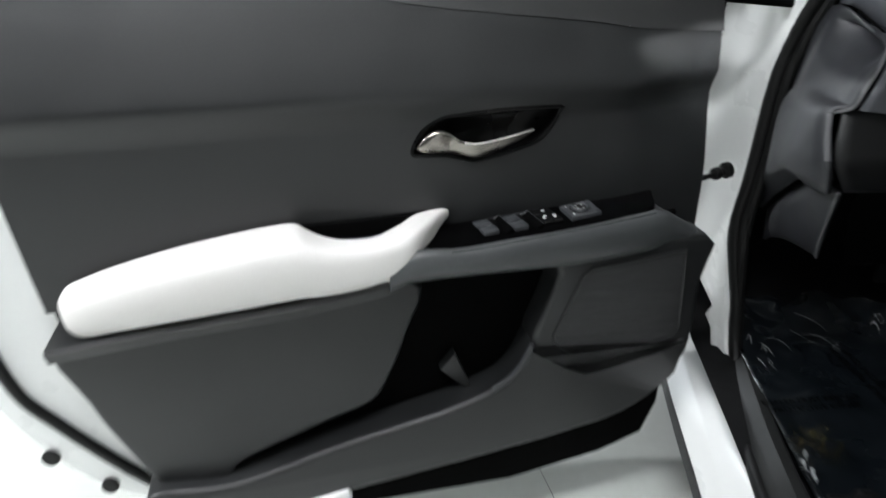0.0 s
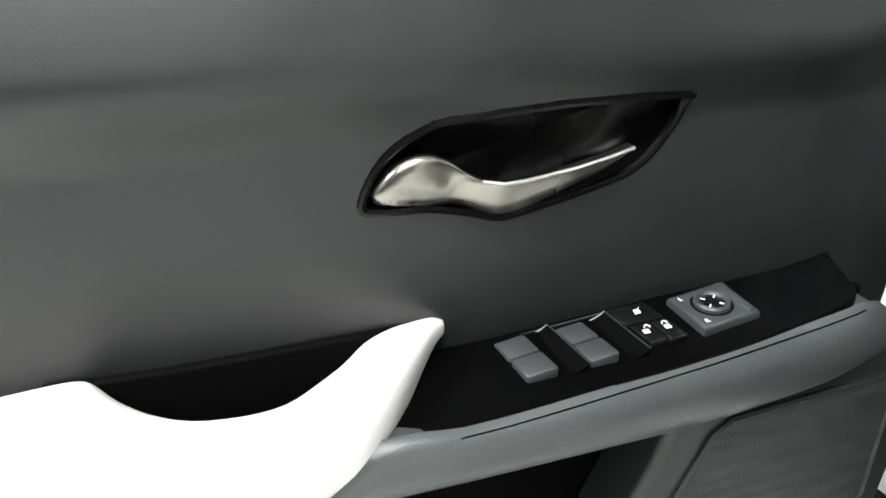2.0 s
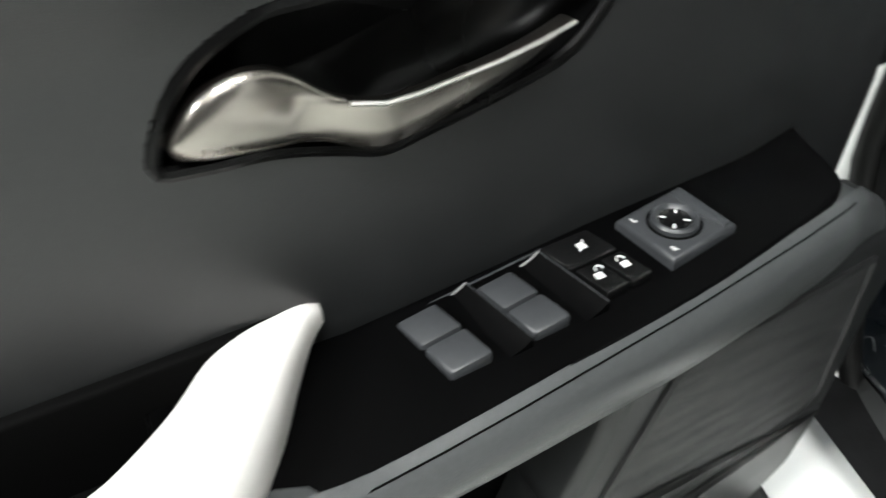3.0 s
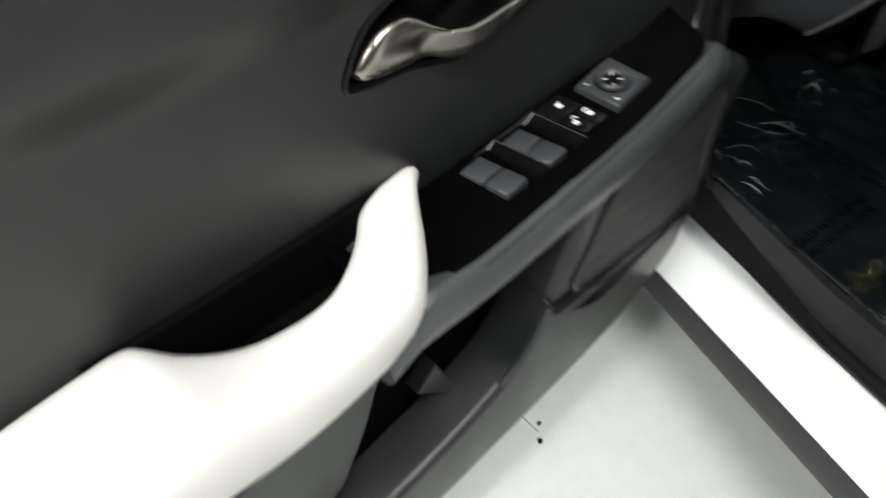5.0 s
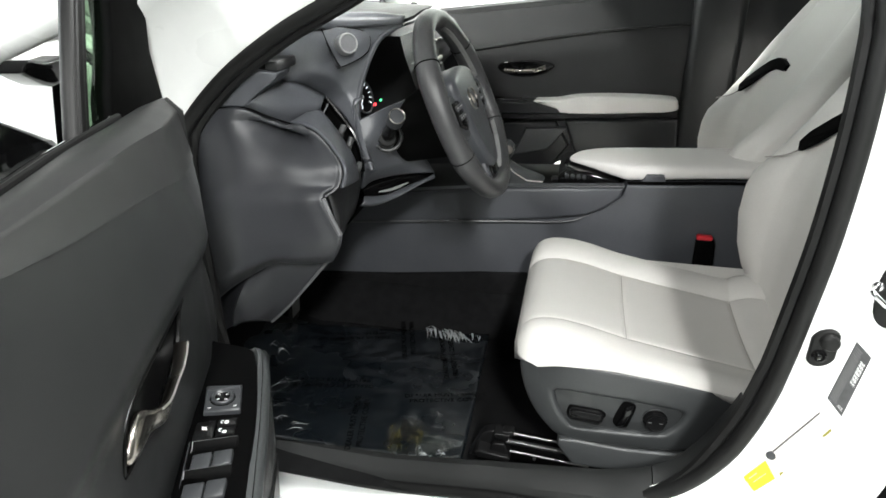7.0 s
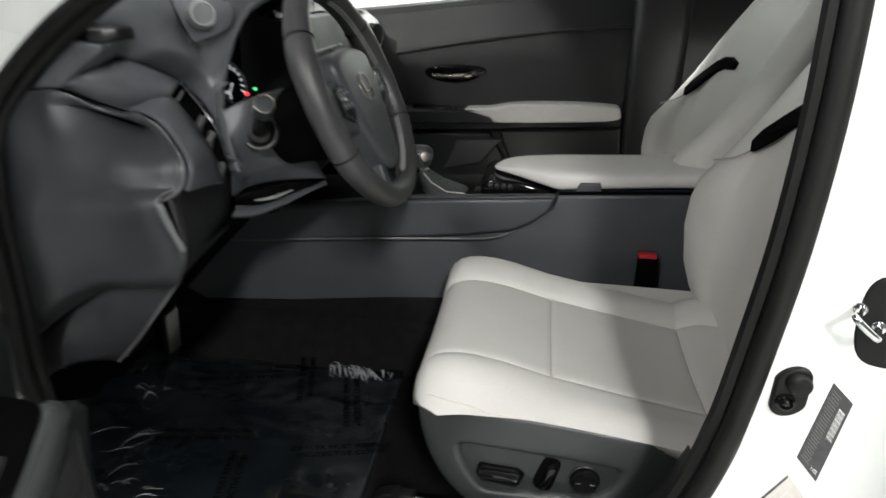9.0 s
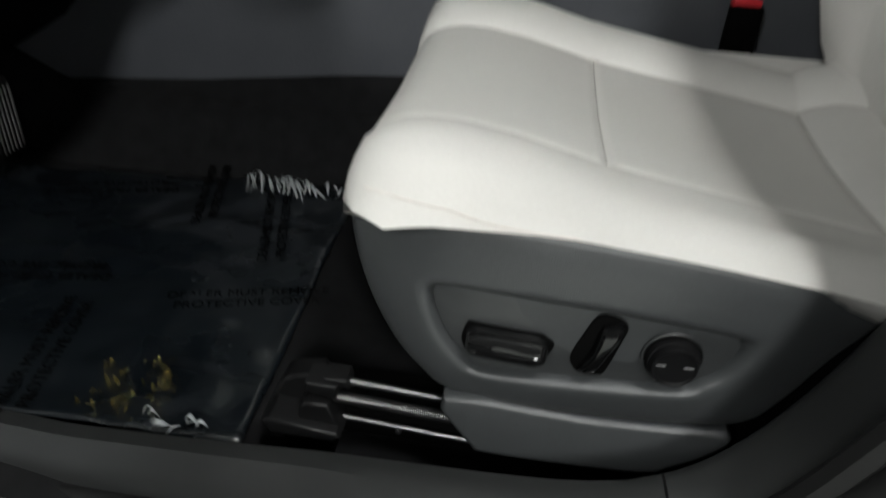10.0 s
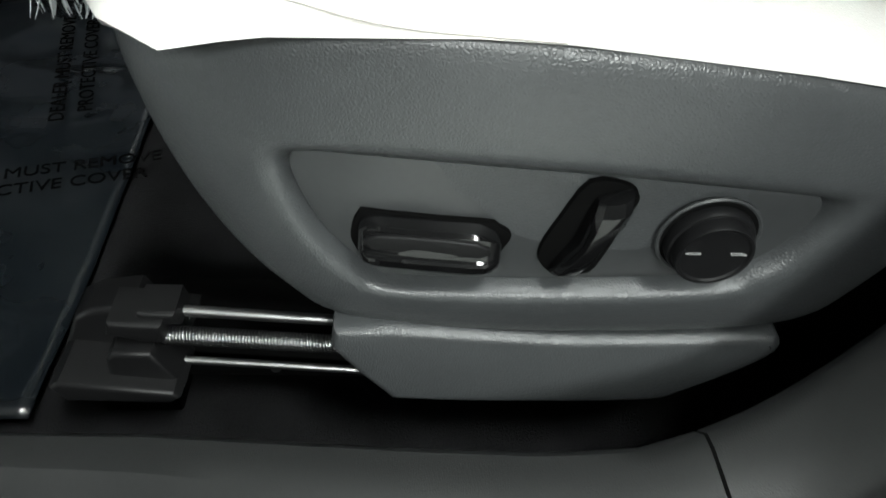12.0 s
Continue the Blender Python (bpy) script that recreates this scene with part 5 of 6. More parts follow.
    # centre stack and passenger dash
    part("stack_panel", rings([[(x, y, z) for x, z in ((-0.44, 1.04), (-0.43, 1.00), (-0.40, 0.92), (-0.38, 0.84), (-0.40, 0.74), (-0.5, 0.70), (-0.9, 0.70), (-0.9, 1.04))] for y in span(0.56, 0.90, 6)]), M_TRIM_DARK, d, "dark centre stack panel", sharp=60)
    part("stack_screen", box(-0.50, -0.485, 0.60, 0.86, 1.03, 1.13, 0.004), M_SCREEN, d, "dark central display")
    for k, z in enumerate((0.955, 0.905)):
        part("stack_bar", tube([(-0.405 + 0.014 * k, 0.59, z), (-0.405 + 0.014 * k, 0.87, z)], 0.006, 8), M_NICKEL, d, "bright trim bar")
        for j in range(6):
            part("stack_button", box(-0.412 + 0.013 * k, -0.396 + 0.013 * k, 0.60 + 0.045 * j, 0.635 + 0.045 * j, z - 0.030, z - 0.012, 0.003), M_KEY, d, "grey stack button")
    part("stack_strip", tube([(-0.427, 0.563, 0.975), (-0.417, 0.66, 0.976), (-0.408, 0.80, 0.980)], 0.0032, 8), M_EDGE_KEY, d, "pale trim strip")
    for y, z in ((0.585, 0.955), (0.596, 0.922), (0.735, 0.962), (0.690, 0.938), (0.760, 0.955)):
        part("stack_knob", box(-0.414 - 0.4 * (z - 0.955), -0.402 - 0.4 * (z - 0.955), y, y + 0.014, z, z + 0.010, 0.003), M_NICKEL, d, "small bright stack switch")
    part("passenger_dash", rings([[(x, y, z) for x, z in ((-0.50, 1.03), (-0.46, 1.00), (-0.44, 0.95), (-0.46, 0.90), (-0.50, 0.86), (-0.50, 0.72), (-0.58, 0.62), (-0.9, 0.62), (-0.9, 1.03))] for y in span(0.90, 1.40, 6)]), M_TRIM_DARK, d, "dark passenger dashboard", sharp=60)
    part("passenger_vent", cyl((-0.47, 1.30, 0.965), (-0.435, 1.29, 0.968), 0.032, 24, bevel=0.004), M_GLOSS, d, "round passenger vent")
    part("dash_strip", tube([(-0.445, 0.92, 0.985), (-0.44, 1.24, 0.975)], 0.004, 8), M_NICKEL, d, "thin bright dash strip")
    return d


M_EDGE_DARK = mat("mid_grey_plastic", (0.06, 0.061, 0.063), 0.4)
M_EDGE = mat("light_grey_edge", (0.12, 0.12, 0.126), 0.36)
M_DASH = mat("smooth_dash_plastic", (0.066, 0.069, 0.078), 0.37, bump=0.2, bscale=1100, voronoi=True)
# darker copy of the dash plastic, with the roof's shade in its colour
M_KNEE_SHADED = mat("shaded_knee_plastic", (0.029, 0.030, 0.0340), 0.40, bump=0.25, bscale=1000, voronoi=True)
dashboard()


def pedals():
    p = thing("brake_pedal", "black ribbed brake pedal", "pedal")
    part("pad", box(-0.70, -0.685, 0.28, 0.37, 0.43, 0.48, 0.006), M_RUBBER, p)
    part("arm", tube([(-0.70, 0.32, 0.46), (-0.76, 0.32, 0.58), (-0.80, 0.32, 0.68)], 0.008, 8), M_STEEL, p)
    a = thing("accelerator_pedal", "black accelerator pedal with bright ribs", "pedal")
    bm = box(-0.70, -0.688, 0.42, 0.47, 0.34, 0.46, 0.004)
    part("pad", bm, M_RUBBER, a)
    for k in range(6):
        part("rib", tube([(-0.686, 0.425 + 0.008 * k, 0.36), (-0.686, 0.425 + 0.008 * k, 0.45)], 0.0015, 6), M_STEEL, a, "thin metal rib")


pedals()


# ---- steering wheel ----
def steering_wheel():
    C = Vector((-0.2466, 0.3116, 0.9478))
    tilt, yaw = 0.4327, -0.035
    w = thing("steering_wheel", "black leather steering wheel with a three-spoke hub", "steering wheel", Matrix.Translation(C))
    ey, ex = Vector((-math.sin(yaw), math.cos(yaw), 0)), Vector((math.cos(yaw), math.sin(yaw), 0))
    eu = Vector((0, 0, math.cos(tilt))) - ex * math.sin(tilt)
    ax = ex * math.cos(tilt) + Vector((0, 0, math.sin(tilt)))

    def f(a, b, h):
        return tuple(ey * a + eu * b + ax * h)
    R = 0.173
    rim = []
    for a in span(0, 2 * math.pi, 72)[:-1]:
        s = 0.0190 + 0.0020 * math.exp(-((math.cos(2 * a) - 0.6) / 0.3) ** 2)
        c = Vector(f(R * math.cos(a), R * math.sin(a), 0))
        rd = Vector(f(math.cos(a), math.sin(a), 0))
        rim.append([c + rd * (0.95 * s * math.cos(t)) + ax * (1.08 * s * math.sin(t)) for t in span(0, 2 * math.pi, 16)[:-1]])
    rim.append(rim[0])
    part("rim", rings(rim, caps=False), M_WHEEL, w, "grained black leather rim", sharp=70)
    for s0 in (0.62, 2.52, 3.55, 5.87):
        rg = Vector(f(R * math.cos(s0), R * math.sin(s0), 0))
        rd = Vector(f(math.cos(s0), math.sin(s0), 0))
        part("rim_seam", tube([rg + rd * (0.0195 * math.cos(t)) + ax * (0.0220 * math.sin(t)) for t in span(0, 2 * math.pi, 20)[:-1]], 0.0012, 5, True), M_CAVITY, w)
    # stitched inner edge, lit
    for a0, a1 in ((0.2, 1.3), (-1.3, -0.45)):
        pts = [Vector(f((R - 0.0204) * math.cos(a), (R - 0.0204) * math.sin(a), 0.005)) for a in span(a0, a1, 46)]
        for i in range(len(pts) - 1):
            dv = (pts[i + 1] - pts[i])
            part("rim_stitch", tube([pts[i] + dv * 0.1 - ax * 0.004, pts[i] + dv * 0.9 + ax * 0.005], 0.0012, 5), M_EDGE_KEY, w)
    hub = [(-0.086, 0.040), (-0.070, 0.064), (0.0, 0.074), (0.070, 0.064), (0.086, 0.040), (0.074, -0.020), (0.054, -0.085), (0.032, -0.122), (0.0, -0.132), (-0.032, -0.122), (-0.054, -0.085), (-0.074, -0.020)]
    part("airbag_cover", plate([(p.x, p.y) for p in spline([(*p, 0) for p in hub], 4, True)], -0.035, 0.018, 0.014, f), M_DASH, w, "dark grey airbag cover")
    logo = [Vector(f(0.027 * math.cos(a), 0.006 + 0.021 * math.sin(a), 0.0195)) for a in span(0, 2 * math.pi, 28)[:-1]]
    part("emblem", tube(logo, 0.0016, 6, True), M_NICKEL, w, "oval chrome emblem")
    part("emblem_bar", tube([f(-0.010, 0.018, 0.0195), f(-0.004, -0.002, 0.0195), f(0.020, -0.002, 0.0195)], 0.0016, 6), M_NICKEL, w)
    for sg in (-1, 1):
        sp = [(sg * 0.055, 0.035), (sg * 0.10, 0.030), (sg * 0.168, 0.022), (sg * 0.168, -0.020), (sg * 0.12, -0.040), (sg * 0.06, -0.050)]
        part("spoke", plate([(p.x, p.y) for p in spline([(*p, 0) for p in sp], 3, True)], -0.018, 0.006, 0.006, f), M_DASH, w, "dark side spoke")
        pod = [(sg * 0.072, 0.022), (sg * 0.115, 0.022), (sg * 0.118, -0.022), (sg * 0.085, -0.036), (sg * 0.068, -0.025)]
        sp_pod = part("switch_pod", plate(pod, 0.0, 0.012, 0.004, f), M_BLACK, w, "black spoke switch pod")
        for k in range(6):
            x, y = sg * (0.082 + 0.014 * (k % 3)), 0.010 - 0.018 * (k // 3)
            part("pod_button", plate([(x - 0.005, y - 0.005), (x + 0.005, y - 0.005), (x + 0.005, y + 0.005), (x - 0.005, y + 0.005)], 0.008, 0.0142, 0.0015, f, 2), M_KEY, sp_pod, "grey spoke button")
            part("button_mark", plate([(x - 0.0022, y - 0.0008), (x + 0.0022, y - 0.0008), (x + 0.0022, y + 0.0008), (x - 0.0022, y + 0.0008)], 0.0140, 0.0146, 0.0001, f, 1), M_WHITE_INK, sp_pod, "small white mark", smooth=False)
    lo = [(-0.030, -0.07), (0.030, -0.07), (0.040, -0.12), (0.050, -0.160), (-0.050, -0.160), (-0.040, -0.12)]
    part("lower_spoke", plate([(p.x, p.y) for p in spline([(*p, 0) for p in lo], 3, True)], -0.02, 0.004, 0.006, f), M_DASH, w, "dark lower spoke")
    part("lower_spoke_trim", plate([(-0.024, -0.085), (0.024, -0.085), (0.030, -0.15), (-0.030, -0.15)], 0.002, 0.008, 0.003, f), M_GLOSS, w, "gloss black spoke insert")
    part("shroud", rings([[f(r * math.cos(a) * 1.05, r * math.sin(a) - 0.01, h) for a in span(0, 2 * math.pi, 24)[:-1]] for h, r in ((-0.02, 0.05), (-0.030, 0.072), (-0.05, 0.078), (-0.085, 0.070), (-0.15, 0.055))]), M_CAVITY, w, "black column shroud")
    return w


M_WHEEL = mat("grained_wheel_leather", (0.048, 0.048, 0.050), 0.33, bump=0.5, bscale=650, voronoi=True)
steering_wheel()


def stalk(end, root, label):
    t = thing("column_stalk", label, "control stalk")
    e, r = Vector(end), Vector(root)
    d = (e - r).normalized()
    part("lever", cyl(r, e - d * 0.012, 0.0125, 18, 0.0115), M_BLACK, t)
    part("end_cap", cyl(e - d * 0.016, e + d * 0.008, 0.0160, 26, bevel=0.003), M_KEY, t, "grey knurled end cap")
    part("end_ring", tube([e + d * 0.0080 + (d.orthogonal().normalized() * math.cos(a) + d.cross(d.orthogonal().normalized()) * math.sin(a)) * 0.0145 for a in span(0, 2 * math.pi, 24)[:-1]], 0.0012, 6, True), M_NICKEL, t, "bright ring")
    n = Vector((0.30, -0.90, 0.22)).normalized()
    part("boot", cyl(r - n * 0.03, r + n * 0.010, 0.0225, 28, 0.0195, bevel=0.004), M_RUBBER, t, "black rubber boot")
    e1 = n.orthogonal().normalized()
    e2 = n.cross(e1)
    part("boot_bezel", tube([r + n * 0.002 + (e1 * math.cos(a) + e2 * math.sin(a)) * 0.0265 for a in span(0, 2 * math.pi, 30)[:-1]], 0.0042, 8, True), M_TRIM_DARK, t, "dark ring round the boot")


stalk((-0.352, 0.181, 0.943), (-0.386, 0.243, 0.891), "black lighting stalk with a grey end cap")


# ---- centre console ----
def console():
    c = thing("centre_console", "dark grey centre console with a gear lever and white armrest", "console")
    low = [(-0.80, 0.545), (-0.54, 0.583), (-0.18, 0.618), (0.02, 0.650), (0.092, 0.700), (0.10, 0.724), (0.33, 0.742), (0.62, 0.755), (0.62, 0.32), (-0.80, 0.30)]
    part("side_panel", plate(low, -0.86, -0.585, 0.008), M_DASH, c, "dark grey console side")
    part("kick_carpet", plate([(-0.85, 0.405), (-0.62, 0.425), (-0.46, 0.438), (-0.24, 0.465), (0.0, 0.485), (0.4, 0.50), (0.4, 0.30), (-0.85, 0.28)], -0.80, -0.578, 0.004), M_CARPET, c, "charcoal carpet on the tunnel side")
    up_o = [(-0.60, 0.645), (-0.18, 0.700), (0.094, 0.722), (0.086, 0.694), (0.055, 0.667), (0.012, 0.645), (-0.08, 0.628), (-0.174, 0.616), (-0.54, 0.577), (-0.62, 0.570)]
    part("upper_panel", plate(up_o, -0.606, -0.568, 0.010), M_DASH, c, "smooth dark upper console side")
    part("upper_trim_line", tube([(-0.58, 0.57, 0.648), (-0.18, 0.571, 0.702), (0.09, 0.572, 0.724)], 0.002, 8), M_KEY, c, "fine light edge line")
    part("console_top", plate([(-0.58, 0.60), (0.06, 0.60), (0.06, 0.86), (-0.58, 0.86)], 0.60, 0.0, 0.004, lambda a, b, h: (a, b, 0.694 + 0.07 * (a - 0.06) + (0.0 if h == 0.0 else -0.02 - 0.0 * h))), M_TRAY, c, "satin black console top")
    # the lit console ridge, its highlight given by a paler tube
    part("ridge_line", tube(spline([(-0.60, 0.571, 0.573), (-0.546, 0.570, 0.579), (-0.369, 0.570, 0.597), (-0.174, 0.570, 0.614), (-0.035, 0.570, 0.626), (0.02, 0.571, 0.648)], 5), lambda q: 0.0022 * math.sin(math.pi * min(1, 0.15 + q * 0.85)) + 0.0006, 8), M_EDGE, c, "console side ridge, paler as a painted highlight")
    # gear lever
    g = Vector((-0.200, 0.72, 0.676))
    rws = [[(g.x + x + r * math.cos(a), g.y + 1.1 * r * math.sin(a), g.z + z) for a in span(0, 2 * math.pi, 18)[:-1]] for x, z, r in ((0.055, 0.004, 0.056), (0.045, 0.012, 0.046), (0.022, 0.026, 0.030), (0.006, 0.042, 0.018), (0.0, 0.050, 0.014))]
    part("lever_boot", rings(rws), M_LEATHER_TRIM, c, "grained leather lever boot")
    part("lever_collar", rings([[(g.x - 0.002 + r * math.cos(a), g.y + r * math.sin(a), g.z + z) for a in span(0, 2 * math.pi, 18)[:-1]] for z, r in ((0.042, 0.015), (0.052, 0.015), (0.056, 0.012))]), M_CHROME, c, "chrome lever collar")
    part("gear_knob", rings([[(g.x - 0.006 + r * 1.15 * math.cos(a), g.y + r * math.sin(a), g.z + z) for a in span(0, 2 * math.pi, 20)[:-1]] for z, r in ((0.050, 0.012), (0.062, 0.019), (0.078, 0.024), (0.092, 0.023), (0.100, 0.016), (0.103, 0.006))]), M_LEATHER_TRIM, c, "grained black gear knob")
    part("knob_button", cyl((g.x + 0.004, g.y - 0.016, g.z + 0.080), (g.x + 0.008, g.y - 0.026, g.z + 0.083), 0.0115, 20, bevel=0.002), M_NICKEL, c, "bright knob button")
    part("knob_trim", tube([(g.x - 0.006 + 0.0235 * math.cos(a), g.y + 0.021 * math.sin(a), g.z + 0.086) for a in span(0, 2 * math.pi, 24)[:-1]], 0.0034, 8, True), M_CHROME, c, "chrome knob ring")
    part("boot_seam", tube([(g.x + 0.004, g.y - 0.018, g.z + 0.044), (g.x + 0.024, g.y - 0.033, g.z + 0.028), (g.x + 0.06, g.y - 0.05, g.z + 0.014), (g.x + 0.10, g.y - 0.04, g.z + 0.010)], 0.0016, 6), M_LABEL, c, "pale stitched seam")
    for k in range(4):
        part("console_button", box(-0.08 + 0.027 * k, -0.06 + 0.027 * k, 0.70, 0.73, 0.679 + 0.0019 * k, 0.691 + 0.0019 * k, 0.003), M_KEY, c, "grey console button")
    part("lit_mark", box(-0.262, -0.258, 0.598, 0.603, 0.688, 0.692, 0.0005, 1), M_BLUE_LIT, c, "small lit blue mark")
    part("armrest_front_block", plate([(-0.062, 0.700), (-0.062, 0.724), (-0.045, 0.737), (0.015, 0.735), (0.05, 0.728), (0.085, 0.718), (0.09, 0.70)], -0.80, -0.625, 0.008), M_GLOSS, c, "black armrest nose with switches")
    for k in range(4):
        part("nose_switch", cyl((-0.04 + 0.014 * k, 0.632, 0.716), (-0.042 + 0.014 * k, 0.622, 0.727), 0.005, 12, bevel=0.001), M_KEY, c)
    # the armrest: a nose that narrows to a point, then one level pad
    stations = [(-0.038, 0.697, 0.707, 0.743, 0.748), (-0.030, 0.684, 0.728, 0.741, 0.752), (-0.010, 0.666, 0.755, 0.7395, 0.757), (0.02, 0.646, 0.772, 0.736, 0.761), (0.05, 0.628, 0.782, 0.731, 0.764),
                (0.08, 0.612, 0.788, 0.726, 0.766), (0.10, 0.604, 0.790, 0.7235, 0.768), (0.13, 0.600, 0.790, 0.727, 0.770), (0.20, 0.600, 0.790, 0.733, 0.774), (0.33, 0.600, 0.790, 0.745, 0.782), (0.50, 0.600, 0.790, 0.752, 0.792)]
    one, two = spline([q[:3] for q in stations], 4), spline([(q[0], q[3], q[4]) for q in stations], 4)
    rws = []
    for p, q in zip(one, two):
        yc, hy, zc, hz = (p.y + p.z) / 2, (p.z - p.y) / 2, (q.y + q.z) / 2, (q.z - q.y) / 2
        rws.append([(p.x, yc - hy * math.copysign(abs(math.cos(a)) ** 0.42, math.cos(a)), zc + hz * math.copysign(abs(math.sin(a)) ** 0.55, math.sin(a))) for a in span(0, 2 * math.pi, 32)[:-1]])
    part("console_armrest", rings(rws), M_PAD, c, "white leather console armrest with a pointed nose", sharp=70)
    part("armrest_latch", plate([(0.130, 0.728), (0.188, 0.732), (0.181, 0.752), (0.142, 0.750)], -0.62, -0.592, 0.004), M_DASH, c, "dark armrest release button")
    part("armrest_joint", tube([(0.10, 0.592, 0.727), (0.33, 0.592, 0.744), (0.5, 0.592, 0.75)], 0.004, 6), M_CAVITY, c)
    return c


console()


# ---- seats ----
def seat():
    s = thing("front_seat", "pale grey leather front seat with dark power-switch side trim", "car seat", group="front seats")
    ys = [0.0, 0.006, 0.02, 0.045, 0.07, 0.100, 0.1185, 0.1225, 0.1255, 0.1285, 0.136, 0.15, 0.20, 0.26, 0.32, 0.37, 0.396, 0.4045, 0.4075, 0.4105, 0.418, 0.455, 0.485, 0.51, 0.525, 0.53]
    xs = [-0.108, -0.104, -0.095, -0.082, -0.065, -0.045, -0.02, 0.02, 0.06, 0.088, 0.0935, 0.097, 0.1005, 0.106, 0.12, 0.16, 0.20, 0.24, 0.28, 0.315, 0.3265, 0.33, 0.3335, 0.345, 0.37, 0.42]

    def trim_top(x):
        return interp(x, [-0.108, -0.07, 0.04, 0.15, 0.27, 0.42], [0.566, 0.572, 0.575, 0.567, 0.552, 0.522])

    def top(x, y):
        zc = interp(x, [-0.108, -0.104, -0.095, -0.082, -0.065, -0.04, 0.0, 0.09, 0.2, 0.33, 0.345, 0.37, 0.42], [0.545, 0.565, 0.583, 0.594, 0.600, 0.603, 0.600, 0.577, 0.558, 0.537, 0.545, 0.552, 0.55])
        if 0.1255 < y < 0.4075:
            z = zc - 0.008 * math.sin(math.pi * (y - 0.1255) / 0.282)
            for xj in (0.097, 0.33):
                z -= 0.0045 * math.exp(-((x - xj) / 0.0035) ** 2)
        elif y <= 0.1255:
            k = (0.1255 - y) / 0.1255
            z = zc + 0.012 * math.sin(math.pi * min(1, k * 1.25)) - 0.045 * k ** 3.2
        else:
            k = (y - 0.4075) / 0.1225
            z = zc + 0.030 * math.sin(math.pi * min(1, k * 1.1)) ** 0.8 - 0.05 * k ** 3.5
        for yj in (0.1255, 0.4075):
            z -= 0.004 * math.exp(-((y - yj) / 0.0032) ** 2)
        return max(z, trim_top(x) + 0.004 + 0.25 * y - 0.9 * max(0.0, -0.078 - xf(x, y))) if y < 0.06 else z

    def xf(x, y):
        e = abs(y - 0.265) / 0.265
        return x + (0.036 * e ** 12 + 0.014 * e ** 4) * max(0, 1 - (x + 0.108) / 0.25)
    rows = []
    for x in xs:
        t = [(xf(x, y), y, top(x, y)) for y in ys]
        zb = interp(x, [-0.108, -0.09, 0.0, 0.3, 0.42], [0.535, 0.52, 0.52, 0.50, 0.48])
        rows.append(t + [(xf(x, 0.53), 0.535, 0.56), (xf(x, 0.5), 0.525, min(zb, 0.53)), (xf(x, 0.06), 0.06, interp(x, [-0.108, -0.02], [0.545, 0.53])), (xf(x, 0), 0.03, trim_top(x) - interp(x, [-0.108, -0.04], [0.002, 0.012])), (xf(x, 0), 0.022 - 0.25 * min(0.07, max(0.0, x - 0.18)), trim_top(x) + 0.001 - 0.2 * max(0.0, x - 0.20))])
    cu = part("cushion", rings(rows), M_SEAT, s, "pale leather seat cushion with a greyer perforated middle", sharp=75)
    cu.data.materials.append(M_SEAT_MID)
    for p in cu.data.polygons:
        if p.normal.z > 0.35 and 0.1255 < p.center.y < 0.4075 and p.center.x < 0.3295:
            p.material_index = 1
    part("stitch_line", tube([(xf(x, 0.1255), 0.1255, top(x, 0.1255) - 0.0002) for x in xs[3:]], 0.0011, 5), M_SEAM, s, "sunken seam")
    part("stitch_line", tube([(xf(x, 0.4075), 0.4075, top(x, 0.4075) - 0.0002) for x in xs[3:]], 0.0011, 5), M_SEAM, s, "sunken seam")
    part("stitch_line", tube([(0.33, y, top(0.33, y) + 0.0002) for y in span(0.130, 0.403, 10)], 0.0014, 5), M_SEAM, s, "sunken seam")
    part("stitch_line", tube([(0.097, y, top(0.097, y) + 0.0002) for y in span(0.130, 0.403, 10)], 0.0010, 5), M_SEAM, s, "sunken seam")
    # backrest
    zb_ = [0.50, 0.54, 0.60, 0.65, 0.72, 0.77, 0.80, 0.85, 0.92, 1.0, 1.05, 1.09, 1.13, 1.17, 1.20, 1.22, 1.23]
    yy = [0.0, 0.008, 0.03, 0.06, 0.085, 0.093, 0.097, 0.101, 0.12, 0.16, 0.21, 0.265, 0.32, 0.37, 0.41, 0.429, 0.433, 0.437, 0.445, 0.47, 0.50, 0.522, 0.53]
    rows = []
    for z in zb_:
        xb = interp(z, [0.50, 0.542, 0.60, 0.65, 0.72, 0.765, 0.80, 0.85, 0.92, 1.04, 1.10, 1.23], [0.40, 0.384, 0.352, 0.335, 0.326, 0.328, 0.340, 0.385, 0.438, 0.508, 0.545, 0.62])
        xc = interp(z, [0.50, 0.55, 0.65, 0.75, 0.85, 0.92, 1.04, 1.23], [0.405, 0.40, 0.405, 0.418, 0.437, 0.462, 0.525, 0.625])
        w = interp(z, [0.5, 0.75, 0.85, 0.9, 1.0, 1.1, 1.17, 1.21, 1.23], [1.0, 1.0, 1.06, 1.10, 1.06, 0.94, 0.78, 0.60, 0.42])
        fr = []
        for y in yy:
            e = abs(y - 0.265) / 0.265
            k = min(1.0, max(0.0, (e - 0.52) / 0.26))
            k = k * k * (3 - 2 * k)
            x = xc + (xb - xc) * k + interp(z, [0.75, 0.85], [0.055, 0.036]) * max(0, (e - 0.80) / 0.2) ** 2.2 + 0.02 * (1 - math.cos(e)) * 0.3
            for yj in (0.097, 0.433):
                x += 0.004 * math.exp(-((y - yj) / 0.0035) ** 2)
            fr.append((x, 0.265 + (y - 0.265) * w, z))
        back = xc + interp(z, [0.5, 0.8, 1.1, 1.21, 1.23], [0.13, 0.13, 0.10, 0.06, 0.03])
